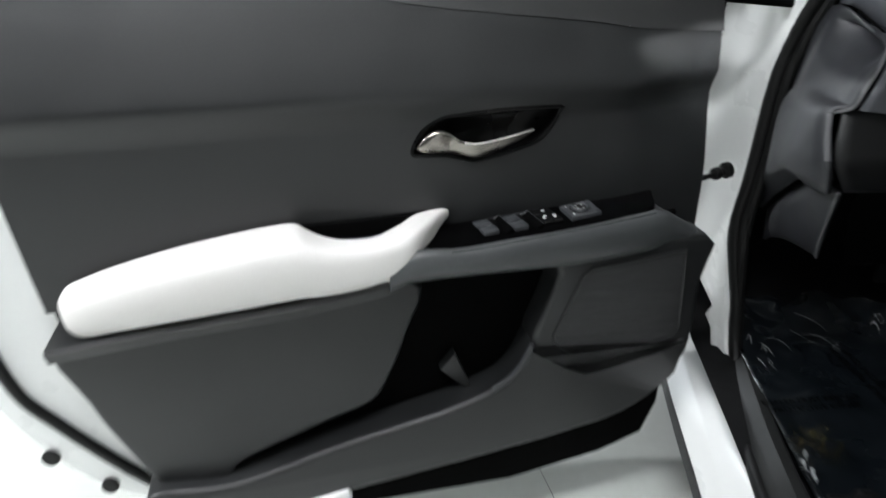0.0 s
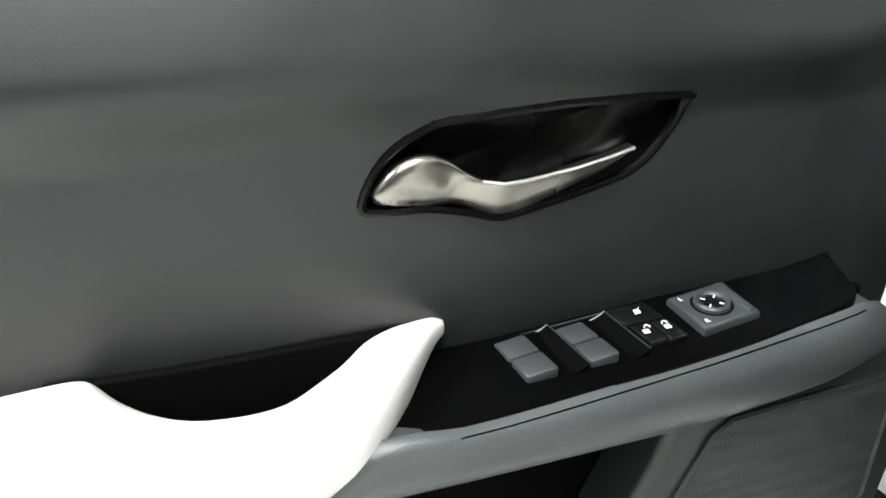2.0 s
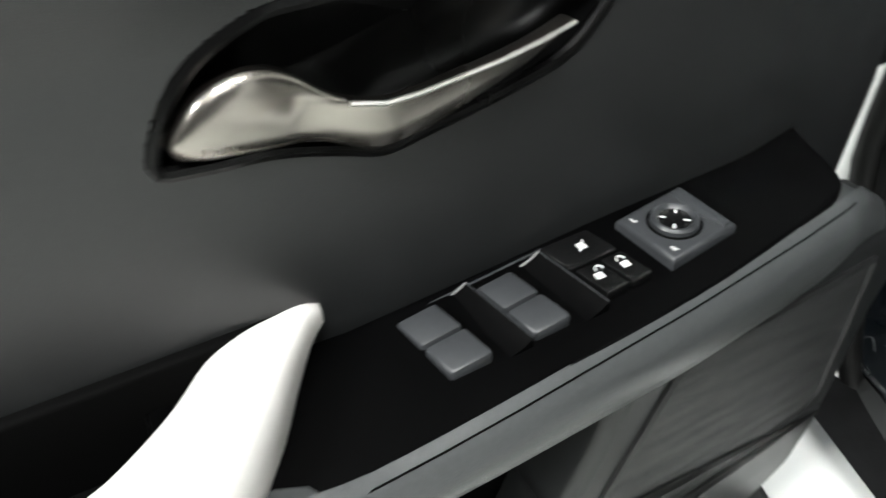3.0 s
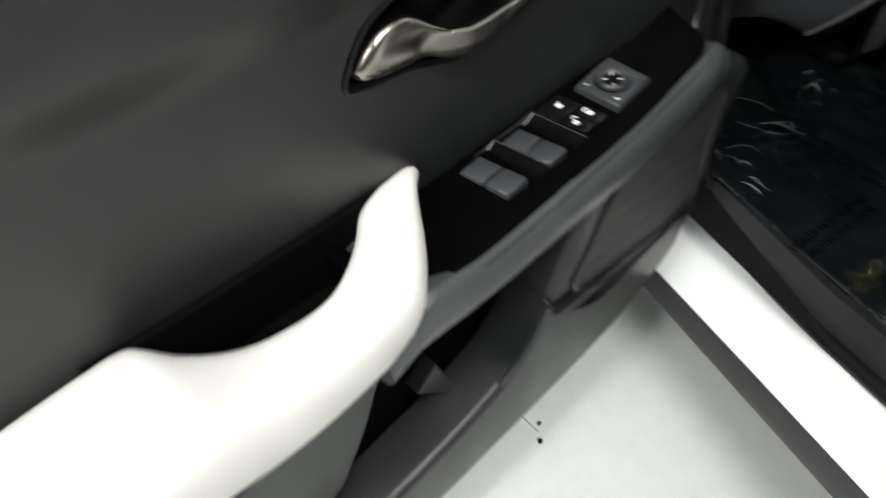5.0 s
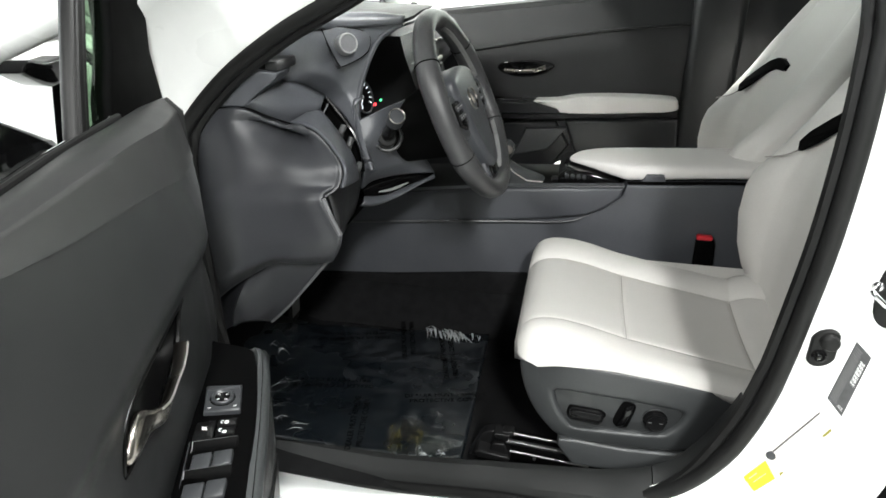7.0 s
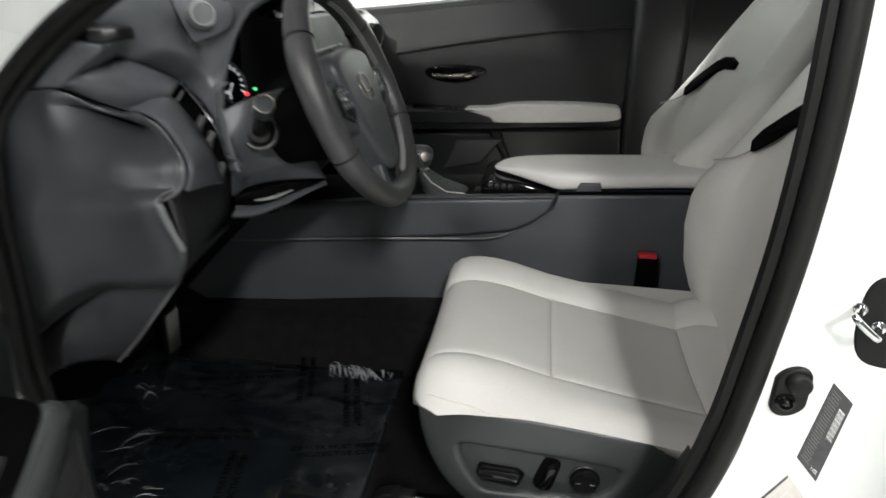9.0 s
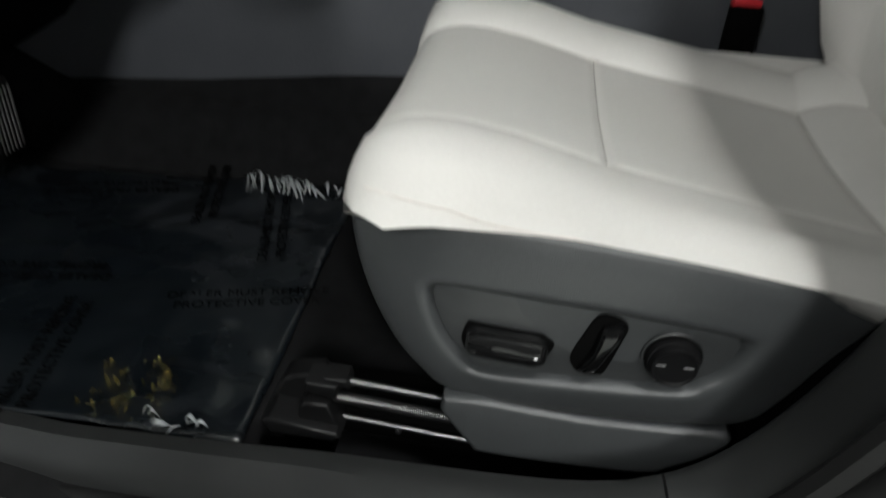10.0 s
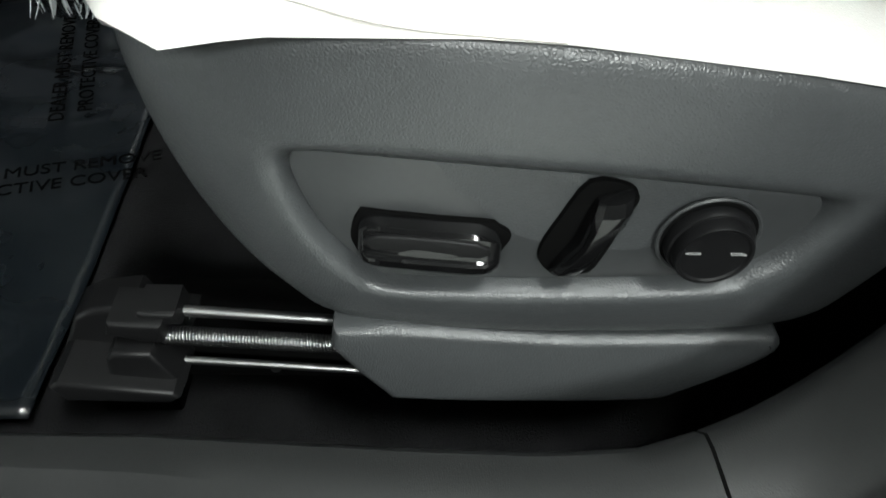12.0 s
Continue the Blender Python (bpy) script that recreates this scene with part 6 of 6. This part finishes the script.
        rows.append(fr + [(back - 0.03, 0.265 + 0.265 * w, z), (back, 0.265 + 0.2 * w, z), (back, 0.265 - 0.2 * w, z), (back - 0.03, 0.265 - 0.265 * w, z)])
    part("backrest", rings(rows), M_SEAT, s, "pale grey leather backrest", sharp=75)
    # a bent belt slot and the seam that runs into it
    sl = [(0.868, 0.440), (0.884, 0.456), (0.905, 0.452), (0.935, 0.432), (0.960, 0.412), (0.974, 0.37), (0.977, 0.33), (0.970, 0.262), (0.955, 0.257), (0.949, 0.335), (0.935, 0.375), (0.912, 0.404), (0.890, 0.420)]
    part("belt_slot", plate(sl, -0.004, 0.006, 0.002, lambda z, y, h: (interp(z, [0.85, 0.92, 1.04], [0.436, 0.478, 0.545]) - 0.022 - h - 0.35 * max(0, y - 0.41), y, z)), M_CAVITY, s, "dark slot through the backrest")
    part("seam", tube(spline([(0.364, 0.490, 0.838), (0.391, 0.456, 0.853), (0.413, 0.441, 0.870)], 5), 0.0014, 5), M_SEAM, s, "fine seam")
    side_seam = [(-0.078, 0.032, 0.583), (-0.060, 0.026, 0.583), (-0.035, 0.017, 0.583), (-0.017, 0.015, 0.582), (0.006, 0.006, 0.581), (0.029, 0.002, 0.580), (0.073, -0.0005, 0.579)]
    part("side_seam", tube(spline(side_seam, 5), 0.0008, 5), M_LABEL, s, "seam along the cushion side")
    part("headrest", rings([[(0.635 + 0.05 * math.copysign(abs(math.cos(a)) ** 0.6, math.cos(a)) * k + 0.25 * (z - 1.25), 0.265 + 0.13 * math.copysign(abs(math.sin(a)) ** 0.6, math.sin(a)) * k, z) for a in span(0, 2 * math.pi, 24)[:-1]] for z, k in ((1.225, 0.7), (1.235, 0.95), (1.26, 1.0), (1.34, 0.98), (1.365, 0.85), (1.375, 0.5))]), M_SEAT, s, "pale leather headrest", sharp=70)
    # side trim
    so = [(-0.086, 0.564), (-0.087, 0.53), (-0.073, 0.49), (-0.052, 0.459), (-0.030, 0.440), (-0.012, 0.429), (0.03, 0.426), (0.15, 0.429), (0.210, 0.437), (0.233, 0.460), (0.256, 0.500), (0.280, 0.530), (0.286, 0.550), (0.15, 0.571), (0.04, 0.578), (-0.04, 0.575)]
    ins = [(-0.024, 0.519), (-0.015, 0.5245), (0.000, 0.526), (0.086, 0.5245), (0.181, 0.5165), (0.1905, 0.512), (0.1925, 0.502), (0.184, 0.484), (0.172, 0.473), (0.154, 0.465), (0.059, 0.459), (0.018, 0.456), (0.007, 0.460), (-0.012, 0.480), (-0.0235, 0.505)]
    sof = [(p.x, p.y) for p in spline([(*p, 0) for p in so], 4, True)]
    inf = [(p.x, p.y) for p in spline([(*p, 0) for p in ins], 4, True)]

    def fs(a, b, h):
        curl = 0.25 * (a - 0.12) ** 2 + 0.5 * max(0.0, 0.08 - a) ** 2 + 0.9 * max(0.0, -0.01 - a) ** 1.6 + 0.3 * max(0.0, b - 0.535) ** 1.5 + 0.5 * max(0, a - 0.20) ** 1.6
        return (a, 0.012 - h + curl, b)
    # a shell with a hollow for the switch panel: outer ring joined to the inner ring
    cen = Vector((0.088, 0.495))

    def radial(poly, n=180):
        out = []
        for k in range(n):
            a = 2 * math.pi * k / n
            dx, dy = math.cos(a), math.sin(a)
            best = 0
            for (x1, y1), (x2, y2) in zip(poly, poly[1:] + poly[:1]):
                ex, ey = x2 - x1, y2 - y1
                den = dx * ey - dy * ex
                if abs(den) < 1e-12:
                    continue
                t = ((x1 - cen.x) * ey - (y1 - cen.y) * ex) / den
                u = ((x1 - cen.x) * dy - (y1 - cen.y) * dx) / den
                if t > 0 and -1e-9 <= u <= 1 + 1e-9:
                    best = max(best, t)
            out.append((cen.x + dx * best, cen.y + dy * best))
        return out
    ro, ri = radial(sof), radial(inf)
    rows = []
    mix = lambda k: [(a[0] + (b[0] - a[0]) * k, a[1] + (b[1] - a[1]) * k) for a, b in zip(ro, ri)]
    for k, h in ((0.0, -0.03), (0.0, 0.0095), (0.03, 0.0118), (0.10, 0.0136), (0.30, 0.0152), (0.55, 0.0165), (0.78, 0.0175), (0.88, 0.0172), (0.95, 0.0150), (1.0, 0.0105), (1.02, 0.0075)):
        rows.append([fs(p[0], p[1], h) for p in mix(k)])
    rows.append([fs(cen.x + (p[0] - cen.x) * 0.5, cen.y + (p[1] - cen.y) * 0.5, 0.0075) for p in ri])
    part("side_trim", rings(rows), M_SEAT_TRIM, s, "dark grained plastic side trim", sharp=50)
    part("switch_panel", plate(inset(inf, 0.0012), 0.0, 0.0088, 0.0008, fs, 2), M_TRIM_SMOOTH, s, "smooth dark switch panel")
    lo = [(-0.010, 0.4285), (0.10, 0.4255), (0.190, 0.4290), (0.203, 0.4275), (0.205, 0.418), (0.190, 0.402), (0.165, 0.384), (0.147, 0.376), (0.08, 0.3735), (0.027, 0.3745), (0.013, 0.381)]
    part("lower_side_trim", plate([(p.x, p.y) for p in spline([(*p, 0) for p in lo], 3, True)], -0.02, 0.016, 0.0055, lambda a, b, h: (a, 0.012 - h - 0.14 * (0.4285 - b), b + 0.14 * (0.4285 - b))), M_SEAT_TRIM, s, "dark grained lower side trim")
    # solid block and gap plate, blackened as shade beneath and behind the seat
    part("seat_frame", box(0.0, 0.42, 0.04, 0.50, 0.345, 0.52, 0.01), M_CAVITY, s, "seat underframe block, black for the shade below")
    part("rear_gap_shade", plate([(0.21, 0.53), (0.40, 0.50), (0.42, 0.44), (0.24, 0.42)], -0.06, -0.035, 0.006), M_CAVITY, s)
    def fw(a_, b_, h_):
        return fs(a_, b_ - 0.004, h_ + 0.001)

    # slide switch
    k1 = [(-0.0005, 0.486), (0.003, 0.4980), (0.010, 0.500), (0.054, 0.499), (0.061, 0.4965), (0.0665, 0.492), (0.064, 0.484), (0.0575, 0.4705), (0.050, 0.468), (0.008, 0.472), (0.001, 0.478)]
    well = part("switch_well", plate([(p.x, p.y) for p in spline([(*p, 0) for p in k1], 3, True)], 0.0, 0.0094, 0.0006, fw, 2), M_CAVITY, s, "black switch well")
    rows = []
    for x, g in ((0.0030, 0.30), (0.0038, 0.58), (0.0056, 0.82), (0.0085, 0.95), (0.013, 1.0), (0.030, 1.0), (0.050, 1.0), (0.0545, 0.93), (0.0585, 0.78), (0.0612, 0.50), (0.0622, 0.25)):
        rows.append([fw(x, 0.4850 + 0.90 * dz * (0.35 + 0.65 * g), 0.009 + (hh - 0.009) * g ** 0.5) for dz, hh in ((0.0150, 0.009), (0.0150, 0.0165), (0.0138, 0.0185), (0.0030, 0.0212), (0.0022, 0.0224), (0.0005, 0.0230), (-0.004, 0.0225), (-0.009, 0.0190), (-0.0125, 0.0145), (-0.0140, 0.009))])
    part("slide_switch", rings(rows), M_GLOSS, well, "gloss black seat slide switch", sharp=28)
    part("switch_insert", plate([(p.x, p.y) for p in spline([(0.0095, 0.4885, 0), (0.053, 0.4887, 0), (0.0515, 0.4965, 0), (0.0115, 0.4965, 0)], 3, True)], 0.014, 0.0205, 0.0012, lambda a_, b_, h_: fw(a_, b_, h_ + 0.05 * (0.4945 - b_))), M_GLOSS_SOFT, well, "satin black upper face")
    # recline switch
    k2 = [(0.0935, 0.5225), (0.108, 0.522), (0.1145, 0.516), (0.113, 0.506), (0.1055, 0.476), (0.100, 0.4705), (0.088, 0.470), (0.0805, 0.477), (0.0795, 0.486), (0.085, 0.503)]
    well = part("switch_well", plate([(p.x, p.y) for p in spline([(*p, 0) for p in k2], 3, True)], 0.0, 0.0094, 0.0006, fw, 2), M_CAVITY, s, "black switch well")
    rows = []
    for x, z, wd, h in ((0.1052, 0.5195, 0.0052, 0.011), (0.1048, 0.5180, 0.0072, 0.0165), (0.1040, 0.5140, 0.0078, 0.0205), (0.1025, 0.5070, 0.0076, 0.0220), (0.0995, 0.4970, 0.0062, 0.0215), (0.0960, 0.4870, 0.0070, 0.0208), (0.0928, 0.4790, 0.0075, 0.0185), (0.0915, 0.4755, 0.0066, 0.0150), (0.0910, 0.4735, 0.0045, 0.011)):
        rows.append([fw(x + dx * wd, z + 0.0015 * dx, hh) for dx, hh in ((-1, 0.009), (-1.0, h * 0.80), (-0.72, h * 0.96), (-0.2, h), (0.35, h * 0.97), (0.8, h * 0.82), (1.0, h * 0.6), (1.0, 0.009))])
    part("recline_switch", rings(rows), M_GLOSS, well, "gloss black recline switch", sharp=28)
    # lumbar switch
    kc = (0.149, 0.4945)
    well = part("switch_well", plate([(kc[0] + 0.0205 * math.cos(a), kc[1] + 0.0205 * math.sin(a)) for a in span(0, 2 * math.pi, 36)[:-1]], 0.0, 0.0094, 0.0006, fw, 2), M_CAVITY, s, "black switch well")
    part("well_rim", tube([fw(kc[0] + 0.0212 * math.cos(a), kc[1] + 0.0212 * math.sin(a), 0.0088) for a in span(0, 2 * math.pi, 36)[:-1]], 0.0010, 6, True), M_TRIM_SMOOTH, well)
    part("lumbar_switch", rings([[fw(kc[0] + r * math.cos(a), kc[1] - 0.0006 + r * math.sin(a), h) for a in span(0, 2 * math.pi, 40)[:-1]] for r, h in ((0.0188, 0.008), (0.0186, 0.0125), (0.0178, 0.0140), (0.0166, 0.0142), (0.0164, 0.0190), (0.0158, 0.0202), (0.0146, 0.0200), (0.0138, 0.0192), (0.008, 0.0188), (0.002, 0.0187))]), M_GLOSS_SOFT, well, "round black lumbar switch", sharp=30)
    for sg in (-1, 1):
        part("switch_mark", box(kc[0] + sg * 0.0095 - 0.0032, kc[0] + sg * 0.0095 + 0.0032, 0.012 - 0.0206, 0.012 - 0.0190, kc[1] - 0.0036, kc[1] - 0.0029, 0), M_LABEL_MID, well, "pale tick mark", smooth=False)
    # rails: two bright edges and a coil-wound rod between them
    part("rail_rod", tube([(-0.100, 0.030, 0.4015), (0.03, 0.030, 0.392)], 0.0030, 10), M_STEEL, s, "bright steel seat rail")
    part("rail_rod", tube([(-0.114, 0.025, 0.3655), (0.05, 0.025, 0.353)], 0.0022, 10), M_STEEL, s, "bright steel seat rail")
    coil = []
    n_ = 620
    for i in range(n_ + 1):
        q = i / n_
        a = 2 * math.pi * 62 * q
        c = Vector((-0.105, 0.026, 0.3855)).lerp(Vector((0.0, 0.026, 0.3785)), q)
        coil.append((c.x, c.y + 0.0044 * math.cos(a), c.z + 0.0044 * math.sin(a)))
    part("coil_spring", tube(coil, 0.0009, 5), M_STEEL, s, "wound steel spring rod", sharp=80)
    part("spring_core", tube([(-0.106, 0.026, 0.3856), (0.02, 0.026, 0.3772)], 0.0040, 10), M_STEEL, s)
    part("rail_channel", box(-0.125, 0.20, 0.034, 0.085, 0.335, 0.366, 0.003), M_CAVITY, s, "black rail channel")
    part("rail_channel", box(-0.16, 0.40, 0.40, 0.45, 0.33, 0.385, 0.004), M_CAVITY, s, "black rail channel")
    part("channel_rivet", cyl((-0.050, 0.035, 0.348), (-0.050, 0.030, 0.348), 0.0028, 14, bevel=0.0006), M_STEEL, s)
    br = [(-0.175, 0.338), (-0.166, 0.359), (-0.150, 0.392), (-0.139, 0.399), (-0.117, 0.403), (-0.112, 0.394), (-0.104, 0.388), (-0.106, 0.375), (-0.113, 0.362), (-0.110, 0.335)]
    rc = part("rail_cover", plate(br, -0.052, -0.030, 0.004), M_BRACKET, s, "dark plastic rail end cover")
    part("rail_clip", plate([(-0.113, 0.400), (-0.111, 0.4095), (-0.092, 0.4095), (-0.090, 0.400)], -0.040, -0.020, 0.003), M_BRACKET, rc)
    part("rail_clip", plate([(-0.128, 0.397), (-0.125, 0.407), (-0.098, 0.406), (-0.100, 0.391), (-0.110, 0.392)], -0.04, -0.015, 0.003), M_BRACKET, rc)
    part("cover_wedge", plate([(-0.130, 0.383), (-0.126, 0.388), (-0.106, 0.389), (-0.094, 0.360), (-0.098, 0.352), (-0.134, 0.357)], -0.04, -0.010, 0.003), M_BRACKET, rc)
    part("cover_foot", plate([(-0.160, 0.370), (-0.154, 0.3745), (-0.097, 0.3665), (-0.094, 0.362), (-0.100, 0.357), (-0.154, 0.358)], -0.07, -0.001, 0.003), M_BRACKET, rc)
    part("cover_leg", box(-0.15, -0.105, 0.02, 0.07, 0.318, 0.365, 0.003), M_CAVITY, rc)
    return s


M_SEAM = mat("seam_shade_thread", (0.30, 0.285, 0.265), 0.7)
M_BRACKET = mat("black_bracket_plastic", (0.005, 0.005, 0.0053), 0.45, spec=0.25)
M_SEAT_TRIM = mat("grained_seat_trim", (0.034, 0.0362, 0.0375), 0.36, spec=0.5, bump=0.42, bscale=620, voronoi=True)
M_TRIM_SMOOTH = mat("smooth_switch_panel", (0.028, 0.0296, 0.0305), 0.38, bump=0.08, bscale=1600)
M_GLOSS_SOFT = mat("satin_switch_black", (0.0045, 0.0045, 0.0048), 0.48, spec=0.15)
SEAT = seat()
PSEAT = copy_thing(SEAT, pose(0, 0.65, 0))
tagged(PSEAT, "pale grey leather passenger seat beyond the console")


def buckle():
    b = thing("belt_buckle", "black seat belt buckle with a red release button", "seat belt buckle")
    part("body", box(0.27, 0.31, 0.555, 0.58, 0.52, 0.615, 0.006), M_CAVITY, b)
    part("button", box(0.270, 0.306, 0.557, 0.578, 0.610, 0.622, 0.004), M_RED, b, "red release button")


buckle()


# ---- passenger door ----
def passenger_door():
    d = thing("passenger_door", "closed passenger door with dark trim and white armrest", "car door")
    def topz(x):
        return interp(x, [-0.6, -0.36, -0.1, 0.25, 0.6, 1.6], [1.003, 1.033, 1.068, 1.105, 1.12, 1.145])
    part("trim_panel", grid(lambda x, k: (x, 1.40 + (0.02 if k < 0.5 else 0.0) + 0.22 * max(0, k - 0.82), 0.30 + (topz(x) - 0.30) * k), span(-0.62, 1.6, 30), [0, 0.2, 0.4, 0.49, 0.51, 0.6, 0.7, 0.76, 0.82, 0.9, 0.97, 1.0]), M_FAR_TRIM, d, "dark passenger door trim")
    part("door_shell", box(-0.64, 1.6, 1.46, 1.52, 0.25, 0.98, 0.01), M_PAINT, d, "white door shell")
    part("sill_trim", rings([[(x, y, topz(x) + z) for y, z in ((1.437, -0.004), (1.438, 0.012), (1.45, 0.02), (1.50, 0.015), (1.50, -0.03))] for x in span(-0.62, 1.6, 16)]), M_SILL, d, "dark window sill")
    part("window_glass", grid(lambda x, k: (x, 1.475 - 0.10 * k, topz(x) + 0.01 + (1.36 - topz(x)) * k), span(-0.45, 1.5, 12), span(0, 1, 4)), M_GREEN_PALE, d, "pale green side window").visible_shadow = False
    part("pillar", box(0.30, 0.46, 1.37, 1.46, 0.3, 1.38, 0.03, 4), M_TRIM_DARK, d, "dark centre pillar trim")
    part("mirror", box(-0.42, -0.30, 1.60, 1.78, 1.05, 1.16, 0.03, 4), M_PAINT, d, "white far door mirror")
    part("trim_crease", tube(spline([(-0.40, 1.398, 0.905), (-0.15, 1.397, 0.955), (0.10, 1.400, 0.995), (0.30, 1.404, 1.015)], 5), 0.004, 8), M_TRIM_DARK, d, "dark crease across the trim")
    part("pocket_wedge", plate([(-0.20, 0.655), (-0.06, 0.665), (-0.12, 0.585), (-0.24, 0.56)], -1.40, -1.372, 0.006), M_EDGE_DARK, d, "grey wedge in the door pocket")
    ho = [(-0.310, 0.851), (-0.290, 0.872), (-0.20, 0.882), (-0.13, 0.876), (-0.122, 0.860), (-0.16, 0.836), (-0.22, 0.826), (-0.28, 0.833)]
    part("handle_bezel", plate([(p.x, p.y) for p in spline([(*p, 0) for p in ho], 3, True)], -1.41, -1.393, 0.004), M_GLOSS, d, "black handle surround")
    part("door_handle", tube(spline([(-0.285, 1.388, 0.846), (-0.24, 1.380, 0.847), (-0.18, 1.380, 0.852), (-0.15, 1.39, 0.862)], 5), 0.0075, 8), M_NICKEL, d, "satin nickel pull lever")
    ao = [(-0.178, 0.757), (-0.10, 0.765), (-0.04, 0.778), (0.034, 0.785), (0.15, 0.790), (0.27, 0.788), (0.287, 0.775), (0.283, 0.752), (0.20, 0.740), (-0.06, 0.722), (-0.10, 0.736)]
    part("armrest", plate([(p.x, p.y) for p in spline([(*p, 0) for p in ao], 3, True)], -1.42, -1.335, 0.007), M_PAD, d, "white leather passenger armrest")
    part("armrest_front", rings([[(x, y, z + 0.05 * (x + 0.3)) for y, z in ((1.41, 0.752), (1.36, 0.752), (1.345, 0.742), (1.35, 0.71), (1.37, 0.70), (1.41, 0.698))] for x in span(-0.5, -0.06, 10)]), M_TRIM, d, "dark grained armrest front")
    part("switch_strip", box(-0.34, -0.20, 1.352, 1.40, 0.748, 0.756, 0.002), M_BLACK, d)
    part("map_panel", plate([(-0.07, 0.690), (0.30, 0.718), (0.32, 0.56), (0.26, 0.45), (0.10, 0.45), (-0.02, 0.56)], -1.42, -1.375, 0.012), M_TRIM, d, "dark lower panel")
    part("speaker_surround", plate([(-0.42, 0.66), (-0.10, 0.68), (-0.05, 0.60), (-0.12, 0.50), (-0.38, 0.48)], -1.42, -1.39, 0.008), M_TRIM, d)
    return d


M_FAR_TRIM = mat("dark_far_door_trim", (0.0135, 0.0138, 0.0145), 0.45, bump=0.25, bscale=900, voronoi=True)
M_GREEN_PALE = glass("pale_green_glass", (0.74, 0.86, 0.78))
passenger_door()


# ---- film over the floor mat ----
def mat_film():
    f = thing("mat_cover_film", "blue-grey protective film over the floor mat, printed black", "protective film")
    def h(x, y):
        v = 0.333 + 0.006 * noise.noise((x * 11, y * 14, 0.3)) + 0.0035 * noise.noise((x * 30, y * 34, 1.0))
        v += 0.5 * max(0, -0.64 - x) * 0.55
        return v
    def fxy(s, t):
        x = -0.80 + 0.61 * t
        y = 0.005 + 0.465 * s
        x += 0.02 * (0.5 - s) * 0.6
        y += (0.025 * t - 0.035 * (1 - t)) * s * 1.2
        return (x, y, h(x, y))
    thick(part("sheet", grid(fxy, span(0, 1, 60), span(0, 1, 70)), M_FILM, f, sharp=80), 0.0015)
    rnd = random.Random(7)

    def crumple(cx, cy, lx, ly, n, turn, material, label, width=0.0028, length=0.04):
        """A tuft of thin curled film folds round a spot."""
        bm = bmesh.new()
        for _ in range(n):
            x, y = cx + lx * rnd.uniform(-0.5, 0.5), cy + ly * rnd.uniform(-0.5, 0.5)
            a = turn + rnd.gauss(0, 0.20)
            L = length * rnd.uniform(0.4, 1.2)
            w_ = width * rnd.uniform(0.4, 1.3)
            bend, lift = rnd.uniform(-0.15, 0.5), rnd.uniform(0.003, 0.016)
            tilt_ = rnd.uniform(-0.9, 0.9)
            prev = None
            for i in range(7):
                q = i / 6
                aa = a + bend * (q - 0.5) * 2
                px, py = x + (q - 0.5) * L * math.cos(aa), y + (q - 0.5) * L * math.sin(aa)
                z = h(px, py) + 0.004 + lift * math.sin(math.pi * q)
                ww = w_ * math.sin(math.pi * (0.08 + 0.84 * q))
                e_ = Vector((-math.sin(aa) * math.cos(tilt_), math.cos(aa) * math.cos(tilt_), math.sin(tilt_))) * ww
                c = Vector((px, py, z))
                cur = [bm.verts.new(c - e_), bm.verts.new(c + Vector((0, 0, 0.4 * ww))), bm.verts.new(c + e_)]
                if prev:
                    bm.faces.new((prev[0], cur[0], cur[1], prev[1]))
                    bm.faces.new((prev[1], cur[1], cur[2], prev[2]))
                prev = cur
        thick(part("crumpled_edge", bm, material, f, label), 0.0004)
    crumple(-0.290, 0.462, 0.15, 0.02, 26, 2.1, M_CRINKLE, "shiny crumpled film edge", 0.0026, 0.045)
    crumple(-0.268, 0.448, 0.05, 0.03, 6, 2.4, M_CRINKLE, "shiny crumpled film edge", 0.002, 0.04)
    crumple(-0.62, 0.13, 0.10, 0.13, 6, 0.7, M_CRINKLE, "shiny film folds", 0.0009, 0.07)
    crumple(-0.66, 0.29, 0.06, 0.05, 7, 0.4, M_CRINKLE, "shiny film folds", 0.0016, 0.03)
    crumple(-0.245, 0.012, 0.05, 0.016, 9, 0.3, M_CRINKLE, "shiny crumpled film corner", 0.004, 0.018)
    # small gold folds added for the yellow sparkle on the film
    crumple(-0.305, 0.050, 0.07, 0.07, 34, 1.2, M_GOLDFILM, "film crinkles coloured gold for glints", 0.0008, 0.006)
    crumple(-0.55, 0.035, 0.10, 0.03, 7, 0.3, M_CRINKLE, "shiny film folds", 0.0015, 0.03)
    def words(lines, x, y, ang, size):
        for k, t in enumerate(lines):
            off = Vector((0, -1.25 * size * k, 0))
            off.rotate(Euler((0, 0, radians(ang))))
            px, py = x + off.x, y + off.y
            lettering(t, size, pose(px, py, h(px, py) + 0.006, 0, 0, ang), M_INK, f, "print_line")
    for (x, y, a) in ((-0.255, 0.215, 15), (-0.285, 0.36, 105), (-0.52, 0.40, 195), (-0.40, 0.43, 105), (-0.50, 0.19, 190), (-0.42, 0.08, 100)):
        words(["DEALER MUST REMOVE", "PROTECTIVE COVER"], x, y, a, 0.017)
    return f


# gold metal colour stands for glints on clear film
M_GOLDFILM = mat("gold_glint_film", (0.60, 0.50, 0.17), 0.16, metal=1.0)
mat_film()
